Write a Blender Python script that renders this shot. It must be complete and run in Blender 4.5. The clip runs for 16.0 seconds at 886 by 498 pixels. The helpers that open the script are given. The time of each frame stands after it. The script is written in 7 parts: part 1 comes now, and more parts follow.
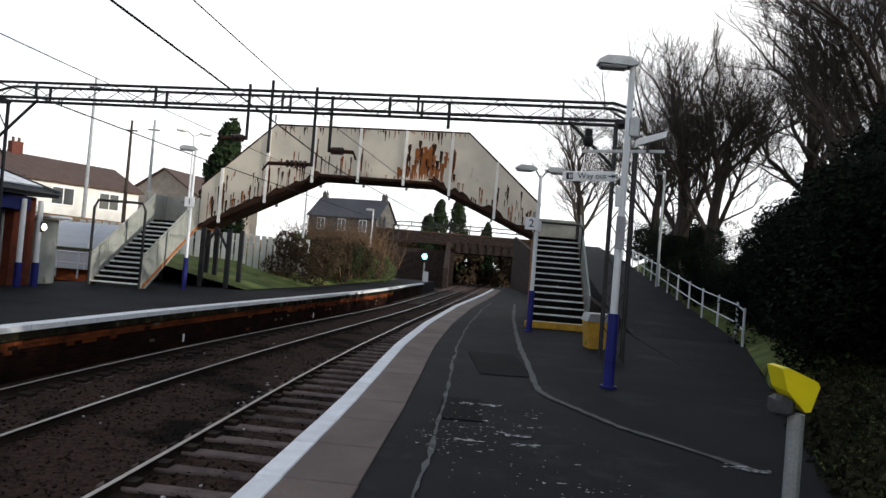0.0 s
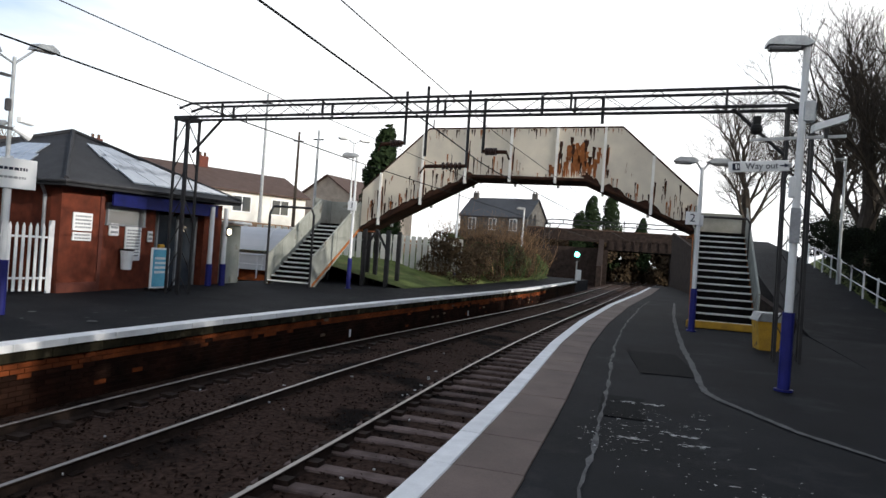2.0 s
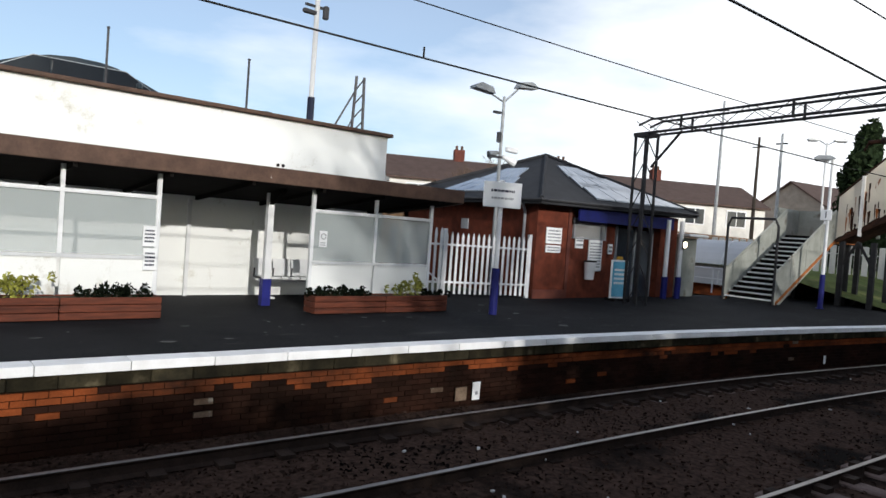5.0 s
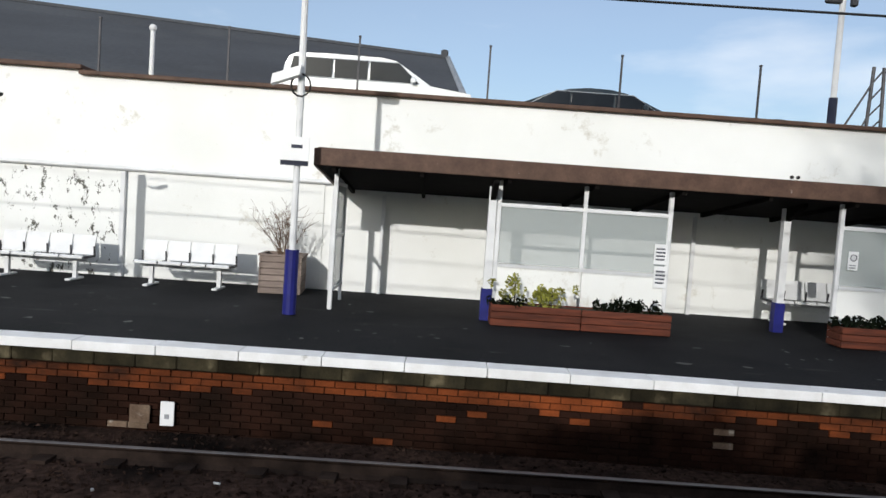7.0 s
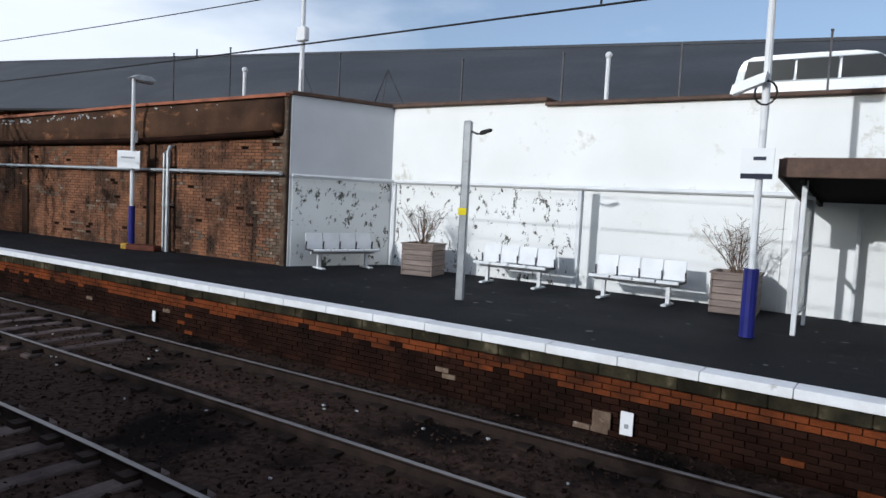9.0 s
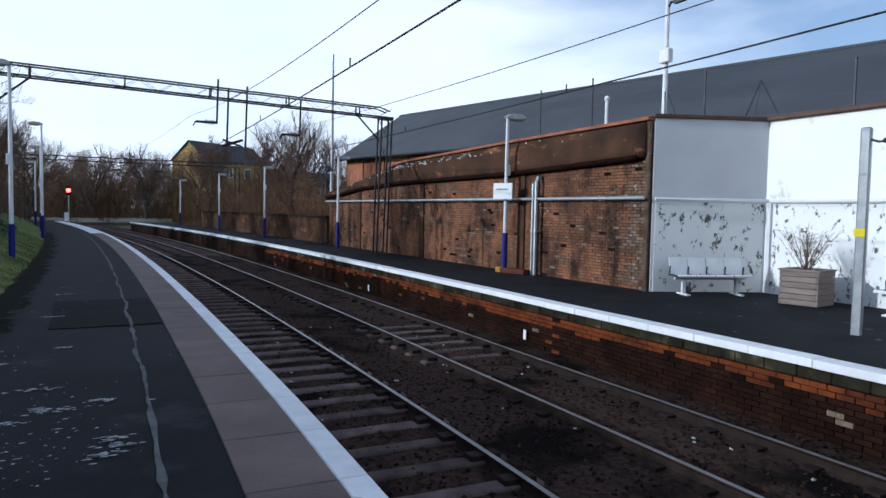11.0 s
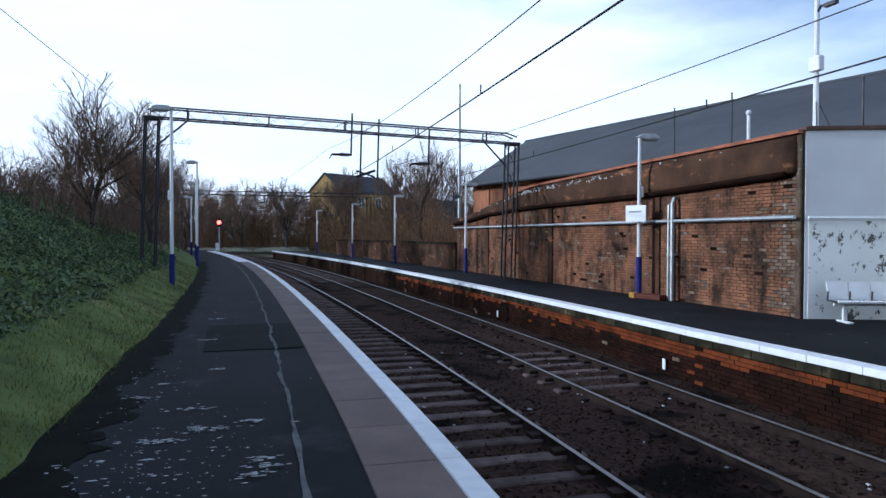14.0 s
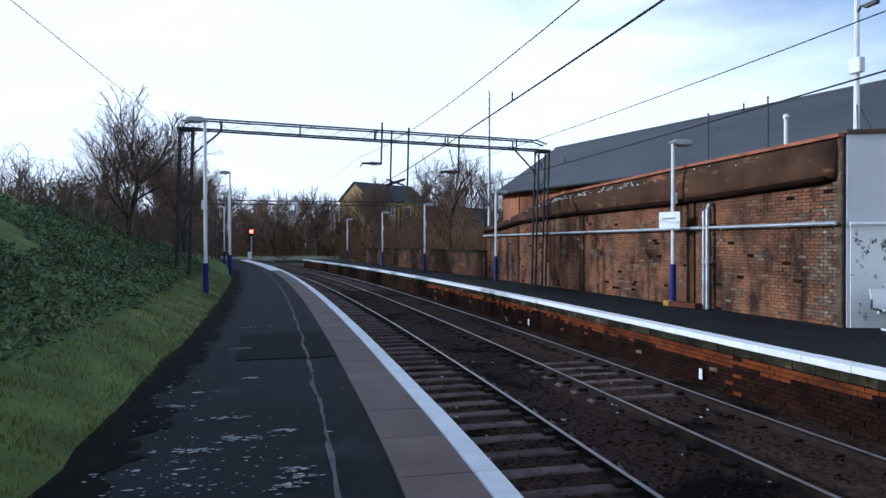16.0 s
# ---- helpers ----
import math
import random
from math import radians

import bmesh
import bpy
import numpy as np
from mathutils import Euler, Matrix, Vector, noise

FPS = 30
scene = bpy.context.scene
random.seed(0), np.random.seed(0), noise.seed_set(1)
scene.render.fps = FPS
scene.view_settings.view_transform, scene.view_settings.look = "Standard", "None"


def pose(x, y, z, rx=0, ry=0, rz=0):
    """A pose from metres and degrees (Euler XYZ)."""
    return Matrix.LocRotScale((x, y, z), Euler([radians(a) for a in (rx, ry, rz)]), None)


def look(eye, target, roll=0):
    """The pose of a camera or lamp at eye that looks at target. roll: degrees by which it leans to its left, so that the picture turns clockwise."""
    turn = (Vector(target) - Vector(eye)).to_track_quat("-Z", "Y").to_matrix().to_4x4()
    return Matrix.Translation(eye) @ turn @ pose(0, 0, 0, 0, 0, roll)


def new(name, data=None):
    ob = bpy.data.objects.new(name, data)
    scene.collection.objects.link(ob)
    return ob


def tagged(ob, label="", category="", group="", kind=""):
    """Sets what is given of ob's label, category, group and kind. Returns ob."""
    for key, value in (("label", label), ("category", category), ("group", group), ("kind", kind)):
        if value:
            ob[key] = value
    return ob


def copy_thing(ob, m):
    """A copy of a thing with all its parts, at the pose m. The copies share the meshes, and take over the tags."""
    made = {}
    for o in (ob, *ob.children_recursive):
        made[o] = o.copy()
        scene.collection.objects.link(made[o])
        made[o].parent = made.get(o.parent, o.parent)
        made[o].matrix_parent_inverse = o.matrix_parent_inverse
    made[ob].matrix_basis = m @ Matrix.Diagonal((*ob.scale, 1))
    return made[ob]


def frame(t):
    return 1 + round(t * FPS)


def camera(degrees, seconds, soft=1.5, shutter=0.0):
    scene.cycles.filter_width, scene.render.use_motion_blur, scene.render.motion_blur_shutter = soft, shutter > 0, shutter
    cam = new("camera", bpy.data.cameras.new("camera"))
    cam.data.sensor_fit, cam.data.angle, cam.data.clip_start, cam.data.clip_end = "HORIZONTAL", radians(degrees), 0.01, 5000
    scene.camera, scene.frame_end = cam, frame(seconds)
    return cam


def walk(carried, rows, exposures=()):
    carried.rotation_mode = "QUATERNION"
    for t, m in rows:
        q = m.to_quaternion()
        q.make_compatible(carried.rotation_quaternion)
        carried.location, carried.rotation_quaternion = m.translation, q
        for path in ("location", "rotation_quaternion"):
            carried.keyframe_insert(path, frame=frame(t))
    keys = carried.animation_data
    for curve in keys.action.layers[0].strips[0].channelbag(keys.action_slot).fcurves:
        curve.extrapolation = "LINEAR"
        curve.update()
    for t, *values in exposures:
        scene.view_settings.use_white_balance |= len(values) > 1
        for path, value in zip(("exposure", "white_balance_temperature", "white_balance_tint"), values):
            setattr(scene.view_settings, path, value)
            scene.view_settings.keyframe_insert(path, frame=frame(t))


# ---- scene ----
cam = camera(66.2, 16.0)
PATH = [
    (0.0, -0.000, 0.000, 1.672, 1.05, 1.18, -4.77),
    (0.5, -0.032, -0.072, 1.693, 1.55, 1.16, -4.79),
    (1.0, -0.047, -0.074, 1.695, 4.19, 0.93, -4.70),
    (1.5, -0.042, -0.100, 1.679, 8.80, 0.48, -4.45),
    (2.0, -0.071, -0.155, 1.651, 13.71, 0.11, -4.07),
    (2.5, -0.129, -0.101, 1.683, 18.69, -0.33, -3.39),
    (3.0, -0.117, -0.155, 1.673, 23.74, -0.68, -3.22),
    (3.2, -0.125, -0.202, 1.654, 25.75, -0.81, -3.39),
    (5.3, -0.222, -0.287, 1.643, 56.52, -1.85, -4.07),
    (5.5, -0.218, -0.270, 1.652, 60.98, -2.08, -3.94),
    (6.0, -0.358, -0.166, 1.677, 71.92, -2.66, -4.11),
    (6.5, -0.497, -0.173, 1.665, 82.01, -2.93, -3.85),
    (7.0, -0.645, -0.650, 1.674, 89.23, -3.25, -3.93),
    (7.5, -0.620, -0.891, 1.664, 96.76, -3.42, -4.33),
    (8.0, -0.562, -1.004, 1.687, 105.51, -3.89, -4.05),
    (8.5, -0.509, -0.984, 1.690, 114.87, -4.22, -3.60),
    (9.0, -0.521, -0.962, 1.691, 124.41, -4.20, -2.85),
    (9.5, -0.616, -0.994, 1.682, 134.00, -4.09, -2.05),
    (10.0, -0.563, -1.005, 1.687, 142.37, -3.89, -1.44),
    (10.2, -0.491, -0.990, 1.688, 145.10, -3.75, -1.31),
    (12.3, -0.357, -0.993, 1.684, 161.13, -2.28, -0.50),
    (12.5, -0.386, -1.038, 1.697, 161.57, -2.10, -0.28),
    (13.0, -0.423, -1.036, 1.682, 162.72, -1.77, -0.35),
    (13.5, -0.385, -1.067, 1.680, 163.58, -1.41, -0.29),
    (14.0, -0.346, -1.108, 1.681, 164.34, -1.10, -0.11),
    (14.5, -0.364, -1.136, 1.681, 165.20, -0.92, 0.09),
    (15.0, -0.382, -1.163, 1.682, 166.19, -0.72, 0.15),
    (15.5, -0.358, -1.151, 1.680, 166.72, -0.52, 0.08),
    (16.0, -0.331, -1.175, 1.687, 166.81, -0.43, 0.16),
]
walk(cam, [(t, pose(x, y, z, 90 + pitch, roll, yaw)) for t, x, y, z, yaw, pitch, roll in PATH],
     exposures=[(0.0, 0.14, 6500, 10), (1.5, 0.18, 6500, 10), (3.2, 0.24, 6500, 10), (5.4, -0.08, 6300, 10), (6.5, -0.17, 6300, 10), (8.0, -0.28, 6000, 10),
                (9.5, -0.38, 5650, 10), (12.4, -0.12, 5100, 9), (16.0, -0.1, 5100, 9)])

# ---- daylight: low winter sun over the embankment, broken cloud ----
SUN_TO = Vector((3.43, -0.98, 1.08)).normalized()
world = bpy.data.worlds.new("sky")
scene.world = world
world.use_nodes = True
wn, wl = world.node_tree.nodes, world.node_tree.links
wn.clear()
sky = wn.new("ShaderNodeTexSky")
sky.sky_type, sky.sun_disc = "NISHITA", False
sky.sun_elevation, sky.sun_rotation = math.asin(SUN_TO.z), math.atan2(SUN_TO.x, SUN_TO.y)
sky.air_density, sky.dust_density = 1.0, 1.5
wtc = wn.new("ShaderNodeTexCoord")
wmap = wn.new("ShaderNodeMapping")
wmap.inputs["Scale"].default_value = (1.0, 1.0, 3.2)
wnoise = wn.new("ShaderNodeTexNoise")
wnoise.inputs["Scale"].default_value, wnoise.inputs["Detail"].default_value = 1.9, 7.0
wramp = wn.new("ShaderNodeValToRGB")
wramp.color_ramp.elements[0].position, wramp.color_ramp.elements[1].position = 0.56, 0.84
wramp.color_ramp.elements[0].color = (0.2, 0.2, 0.2, 1)
wnoise2 = wn.new("ShaderNodeTexNoise")
wnoise2.inputs["Scale"].default_value, wnoise2.inputs["Detail"].default_value = 3.0, 6.0
wcol = wn.new("ShaderNodeValToRGB")
wcol.color_ramp.elements[0].position, wcol.color_ramp.elements[1].position = 0.35, 0.62
wcol.color_ramp.elements[0].color, wcol.color_ramp.elements[1].color = (12.4, 12.7, 13.0, 1), (13.5, 13.5, 13.5, 1)
wmix = wn.new("ShaderNodeMixRGB")
wbg = wn.new("ShaderNodeBackground")
wbg.inputs["Strength"].default_value = 0.095
wout = wn.new("ShaderNodeOutputWorld")
wl.new(wtc.outputs["Generated"], wmap.inputs["Vector"])
wl.new(wmap.outputs["Vector"], wnoise.inputs["Vector"])
wl.new(wmap.outputs["Vector"], wnoise2.inputs["Vector"])
wsep = wn.new("ShaderNodeSeparateXYZ")
wsq = wn.new("ShaderNodeMath")
wsq.operation = "MULTIPLY"
wadd = wn.new("ShaderNodeMath")
wadd.operation = "MULTIPLY_ADD"
wadd.inputs[1].default_value = 0.62
wquad = wn.new("ShaderNodeMath")
wquad.operation = "MULTIPLY"
wl.new(wtc.outputs["Generated"], wsep.inputs["Vector"])
wl.new(wsep.outputs["Y"], wsq.inputs[0])
wl.new(wsep.outputs["Y"], wsq.inputs[1])
wl.new(wsq.outputs[0], wquad.inputs[0])
wl.new(wsq.outputs[0], wquad.inputs[1])
wl.new(wquad.outputs[0], wadd.inputs[0])
wl.new(wnoise.outputs["Fac"], wadd.inputs[2])
wlean = wn.new("ShaderNodeMath")
wlean.operation = "MULTIPLY_ADD"
wlean.inputs[1].default_value = 0.02
wl.new(wsep.outputs["Y"], wlean.inputs[0])
wl.new(wadd.outputs[0], wlean.inputs[2])
wl.new(wlean.outputs[0], wramp.inputs["Fac"])
wl.new(wnoise2.outputs["Fac"], wcol.inputs["Fac"])
wl.new(wramp.outputs["Color"], wmix.inputs["Fac"])
wblue = wn.new("ShaderNodeMixRGB")
wblue.blend_type = "MULTIPLY"
wblue.inputs["Fac"].default_value = 1.0
wblue.inputs["Color2"].default_value = (1.22, 1.40, 1.60, 1)
wl.new(sky.outputs["Color"], wblue.inputs["Color1"])
wl.new(wblue.outputs["Color"], wmix.inputs["Color1"])
wl.new(wcol.outputs["Color"], wmix.inputs["Color2"])
wl.new(wmix.outputs["Color"], wbg.inputs["Color"])
wl.new(wbg.outputs["Background"], wout.inputs["Surface"])
sun_data = bpy.data.lights.new("sun", "SUN")
sun_data.energy, sun_data.angle, sun_data.color = 3.4, radians(0.6), (1.0, 0.95, 0.87)
sun = new("sun", sun_data)
sun.matrix_world = look(SUN_TO * 60, (0, 0, 0))


# ---- materials ----
def mat(name, col, col2=None, rough=0.75, metal=0.0, scale=5.0, fine=40.0, bump=0.15, stretch=(1, 1, 1),
        stain=None, stain_scale=1.5, stain_at=0.55, stain_soft=0.12, stain_stretch=(1, 1, 1), rand=0.0, spec=0.2, grain=0.45, placed=False, stain_rough=0.5):
    m = bpy.data.materials.new(name)
    m.use_nodes = True
    n, l = m.node_tree.nodes, m.node_tree.links
    b = n["Principled BSDF"]
    b.inputs["Roughness"].default_value, b.inputs["Metallic"].default_value = rough, metal
    b.inputs["Specular IOR Level"].default_value = spec
    tc = n.new("ShaderNodeTexCoord")
    mp = n.new("ShaderNodeMapping")
    mp.inputs["Scale"].default_value = stretch
    l.new(tc.outputs["Object"], mp.inputs["Vector"])
    info = n.new("ShaderNodeObjectInfo")
    off = n.new("ShaderNodeVectorMath")
    off.operation = "SCALE"
    off.inputs[0].default_value = (7.0, 13.0, 5.0)
    l.new(info.outputs["Random"], off.inputs["Scale"])
    where = tc.outputs["Object"]
    if placed:
        pos = n.new("ShaderNodeNewGeometry")
        where = pos.outputs["Position"]
        l.new(where, mp.inputs["Vector"])
    else:
        l.new(off.outputs["Vector"], mp.inputs["Location"])
    na = n.new("ShaderNodeTexNoise")
    na.inputs["Scale"].default_value, na.inputs["Detail"].default_value = scale, 5.0
    nb = n.new("ShaderNodeTexNoise")
    nb.inputs["Scale"].default_value, nb.inputs["Detail"].default_value = fine, 4.0
    l.new(mp.outputs["Vector"], na.inputs["Vector"])
    l.new(mp.outputs["Vector"], nb.inputs["Vector"])
    if col2 is None:
        col2 = tuple(c * 0.72 for c in col)
    ra = n.new("ShaderNodeValToRGB")
    ra.color_ramp.elements[0].position, ra.color_ramp.elements[1].position = 0.32, 0.68
    ra.color_ramp.elements[0].color, ra.color_ramp.elements[1].color = (*col2, 1), (*col, 1)
    l.new(na.outputs["Fac"], ra.inputs["Fac"])
    mul = n.new("ShaderNodeMixRGB")
    mul.blend_type = "MULTIPLY"
    mul.inputs["Fac"].default_value = grain
    l.new(ra.outputs["Color"], mul.inputs["Color1"])
    l.new(nb.outputs["Fac"], mul.inputs["Color2"])
    gain = n.new("ShaderNodeMixRGB")
    gain.blend_type = "MULTIPLY"
    gain.inputs["Fac"].default_value = 1.0
    gain.inputs["Color2"].default_value = (*[1 / (1 - 0.5 * grain)] * 3, 1)
    l.new(mul.outputs["Color"], gain.inputs["Color1"])
    out = gain.outputs["Color"]
    if stain:
        mp2 = n.new("ShaderNodeMapping")
        mp2.inputs["Scale"].default_value = stain_stretch
        l.new(where, mp2.inputs["Vector"])
        if not placed:
            l.new(off.outputs["Vector"], mp2.inputs["Location"])
        ns = n.new("ShaderNodeTexNoise")
        ns.inputs["Scale"].default_value, ns.inputs["Detail"].default_value = stain_scale, 9.0
        ns.inputs["Roughness"].default_value = stain_rough
        l.new(mp2.outputs["Vector"], ns.inputs["Vector"])
        rs = n.new("ShaderNodeValToRGB")
        rs.color_ramp.elements[0].position, rs.color_ramp.elements[1].position = stain_at, stain_at + stain_soft
        l.new(ns.outputs["Fac"], rs.inputs["Fac"])
        ms = n.new("ShaderNodeMixRGB")
        ms.inputs["Color2"].default_value = (*stain, 1)
        l.new(rs.outputs["Color"], ms.inputs["Fac"])
        l.new(out, ms.inputs["Color1"])
        out = ms.outputs["Color"]
    if rand:
        hsv = n.new("ShaderNodeHueSaturation")
        mr = n.new("ShaderNodeMapRange")
        mr.inputs["To Min"].default_value, mr.inputs["To Max"].default_value = 1 - rand, 1 + rand
        geo = n.new("ShaderNodeNewGeometry")
        add = n.new("ShaderNodeMath")
        add.operation = "ADD"
        frac = n.new("ShaderNodeMath")
        frac.operation = "FRACT"
        l.new(info.outputs["Random"], add.inputs[0])
        l.new(geo.outputs["Random Per Island"], add.inputs[1])
        l.new(add.outputs[0], frac.inputs[0])
        l.new(frac.outputs[0], mr.inputs["Value"])
        l.new(mr.outputs["Result"], hsv.inputs["Value"])
        l.new(out, hsv.inputs["Color"])
        out = hsv.outputs["Color"]
    l.new(out, b.inputs["Base Color"])
    if bump:
        bp = n.new("ShaderNodeBump")
        bp.inputs["Strength"].default_value, bp.inputs["Distance"].default_value = bump, 0.02
        l.new(nb.outputs["Fac"], bp.inputs["Height"])
        l.new(bp.outputs["Normal"], b.inputs["Normal"])
    return m


def glow(name, col, strength):
    m = bpy.data.materials.new(name)
    m.use_nodes = True
    b = m.node_tree.nodes["Principled BSDF"]
    b.inputs["Base Color"].default_value = (*col, 1)
    b.inputs["Emission Color"].default_value = (*col, 1)
    b.inputs["Emission Strength"].default_value = strength
    return m


def glass(name, col, rough=0.08, alpha=0.25):
    m = bpy.data.materials.new(name)
    m.use_nodes = True
    n, l = m.node_tree.nodes, m.node_tree.links
    b = n["Principled BSDF"]
    b.inputs["Base Color"].default_value = (*col, 1)
    b.inputs["Roughness"].default_value = rough
    t = n.new("ShaderNodeBsdfTransparent")
    mx = n.new("ShaderNodeMixShader")
    mx.inputs["Fac"].default_value = alpha
    l.new(t.outputs["BSDF"], mx.inputs[1])
    l.new(b.outputs["BSDF"], mx.inputs[2])
    l.new(mx.outputs["Shader"], n["Material Output"].inputs["Surface"])
    return m


M = {}
M["tarmac"] = mat("tarmac", (0.0125, 0.0137, 0.0172), (0.0065, 0.007, 0.009), 0.8, 0, 0.9, 90, 0.35, stain=(0.028, 0.029, 0.032), stain_scale=0.8, stain_at=0.56, stain_rough=0.7, spec=0.12)
M["tarmac_far"] = mat("tarmac_far", (0.017, 0.0175, 0.020), (0.008, 0.0085, 0.010), 0.8, 0, 0.9, 80, 0.3, stain=(0.055, 0.055, 0.054), stain_scale=1.1, stain_at=0.62, stain_stretch=(2.5, 0.6, 1), stain_rough=0.65, spec=0.08)
M["seam"] = mat("seam", (0.13, 0.13, 0.13), (0.06, 0.06, 0.062), 0.8, 0, 6, 60, 0.3)
M["litter"] = mat("litter", (0.50, 0.51, 0.51), (0.26, 0.26, 0.26), 0.8, 0, 9, 60, 0.2)
M["slab"] = mat("slab", (0.165, 0.122, 0.107), (0.11, 0.082, 0.072), 0.72, 0, 1.2, 70, 0.3, rand=0.10, placed=True)
M["white_line"] = mat("white_line", (0.80, 0.81, 0.82), (0.68, 0.69, 0.70), 0.6, 0, 5, 60, 0.15, stain=(0.3, 0.29, 0.27), stain_scale=5, stain_at=0.68, rand=0.05, grain=0.12, placed=True)
M["far_coping"] = mat("far_coping", (0.80, 0.81, 0.82), (0.70, 0.70, 0.70), 0.6, 0, 4, 50, 0.15, stain=(0.3, 0.29, 0.26), stain_scale=5, stain_at=0.70, rand=0.05, grain=0.12, placed=True)
M["moss_stone"] = mat("moss_stone", (0.040, 0.034, 0.020), (0.012, 0.011, 0.008), 0.9, 0, 3, 30, 0.5, stain=(0.11, 0.092, 0.058), stain_scale=3, stain_at=0.60, rand=0.35, placed=True, spec=0.04)
M["brick"] = mat("brick", (0.21, 0.054, 0.017), (0.085, 0.025, 0.010), 0.9, 0, 1.6, 50, 0.5, stain=(0.018, 0.011, 0.008), stain_scale=0.9, stain_at=0.50, stain_soft=0.2, stain_stretch=(1, 0.8, 1.5), stain_rough=0.6, rand=0.12, placed=True, spec=0.04)
M["wall_brick"] = mat("wall_brick", (0.255, 0.118, 0.064), (0.105, 0.056, 0.036), 0.92, 0, 0.8, 40, 0.6, stain=(0.040, 0.027, 0.020), stain_scale=0.9, stain_at=0.475, stain_soft=0.14, stain_stretch=(1.2, 1.2, 0.5), stain_rough=0.72, rand=0.20, placed=True, spec=0.05)
# Near-black brick that paints in shade on platform face and lip, soot elsewhere.
M["shade_soot_brick"] = mat("shade_soot_brick", (0.024, 0.0105, 0.007), (0.010, 0.006, 0.0045), 0.95, 0, 1.5, 50, 0.5, rand=0.25, placed=True, spec=0.03)
M["pale_brick"] = mat("pale_brick", (0.17, 0.125, 0.09), (0.09, 0.06, 0.042), 0.9, 0, 5, 40, 0.4, stain=(0.30, 0.27, 0.23), stain_scale=9, stain_at=0.6, rand=0.3, spec=0.05)
M["mortar"] = mat("mortar", (0.085, 0.055, 0.040), (0.030, 0.022, 0.017), 0.95, 0, 1.1, 40, 0.4, spec=0.03)
M["face_mortar"] = mat("face_mortar", (0.032, 0.016, 0.010), (0.010, 0.007, 0.005), 0.95, 0, 1.1, 40, 0.4, spec=0.03)
M["cope_brick"] = mat("cope_brick", (0.36, 0.13, 0.07), (0.2, 0.08, 0.05), 0.8, 0, 3, 40, 0.4, rand=0.2)
M["white_paint"] = mat("white_paint", (0.81, 0.82, 0.81), (0.74, 0.75, 0.73), 0.6, 0, 0.5, 60, 0.03, stain=(0.52, 0.50, 0.44), stain_scale=1.1, stain_at=0.585, stain_soft=0.10, stain_rough=0.74, placed=True, grain=0.08)
M["peeled_paint"] = mat("peeled_paint", (0.80, 0.81, 0.80), (0.72, 0.73, 0.71), 0.6, 0, 0.6, 60, 0.03, stain=(0.10, 0.10, 0.085), stain_scale=4.6, stain_at=0.57, stain_soft=0.012, stain_stretch=(1, 1.15, 0.7), stain_rough=0.74, placed=True, grain=0.08)
# White return wall's shade is mixed into this grey; also the cycle shelter sheet.
M["sheet_and_shade_grey"] = mat("sheet_and_shade_grey", (0.58, 0.59, 0.61), (0.50, 0.51, 0.53), 0.6, 0, 0.7, 60, 0.03, grain=0.1)
M["brown_trim"] = mat("brown_trim", (0.105, 0.062, 0.045), (0.07, 0.041, 0.030), 0.6, 0, 4, 30, 0.2, stain=(0.40, 0.37, 0.33), stain_scale=6, stain_at=0.70, stain_soft=0.02, stain_rough=0.65)
M["patch"] = mat("patch", (0.010, 0.0105, 0.012), (0.006, 0.006, 0.007), 0.85, 0, 2, 80, 0.3, spec=0.08)
M["dark"] = mat("dark", (0.018, 0.017, 0.017), (0.011, 0.011, 0.011), 0.7, 0, 4, 40, 0.2)
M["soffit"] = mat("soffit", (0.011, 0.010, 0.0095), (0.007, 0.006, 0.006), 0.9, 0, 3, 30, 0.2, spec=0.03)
M["white_metal"] = mat("white_metal", (0.72, 0.73, 0.74), (0.63, 0.64, 0.65), 0.42, 0, 3, 60, 0.05, stain=(0.40, 0.39, 0.37), stain_scale=4, stain_at=0.7, grain=0.12)
M["navy"] = mat("navy", (0.020, 0.023, 0.17), (0.014, 0.016, 0.11), 0.45, 0, 4, 60, 0.06)
M["blue"] = mat("blue", (0.012, 0.016, 0.12), (0.009, 0.012, 0.08), 0.5, 0, 4, 60, 0.05)
M["galv"] = mat("galv", (0.40, 0.42, 0.43), (0.3, 0.31, 0.32), 0.45, 0.6, 5, 60, 0.08)
M["steel"] = mat("steel", (0.085, 0.085, 0.09), (0.05, 0.05, 0.055), 0.6, 0.5, 5, 40, 0.15)
M["gantry"] = mat("gantry", (0.045, 0.044, 0.046), (0.028, 0.028, 0.03), 0.6, 0.4, 5, 40, 0.15)
M["rail"] = mat("rail", (0.030, 0.020, 0.016), (0.016, 0.011, 0.009), 0.85, 0, 5, 40, 0.3, spec=0.1)
M["railhead"] = mat("railhead", (0.30, 0.28, 0.27), (0.22, 0.20, 0.19), 0.4, 0.8, 5, 60, 0.03)
M["sleeper"] = mat("sleeper", (0.14, 0.106, 0.098), (0.068, 0.051, 0.047), 0.9, 0, 4, 50, 0.35, rand=0.3, spec=0.06)
M["ballast"] = mat("ballast", (0.041, 0.0255, 0.020), (0.0145, 0.0095, 0.0075), 0.95, 0, 14, 60, 0.9, stain=(0.005, 0.004, 0.0036), stain_scale=0.7, stain_at=0.52, rand=0.55, spec=0.03)
M["grass"] = mat("grass", (0.115, 0.145, 0.045), (0.055, 0.070, 0.022), 0.9, 0, 1.2, 30, 0.6, stain=(0.15, 0.15, 0.058), stain_scale=0.9, stain_at=0.57, rand=0.4, spec=0.08)
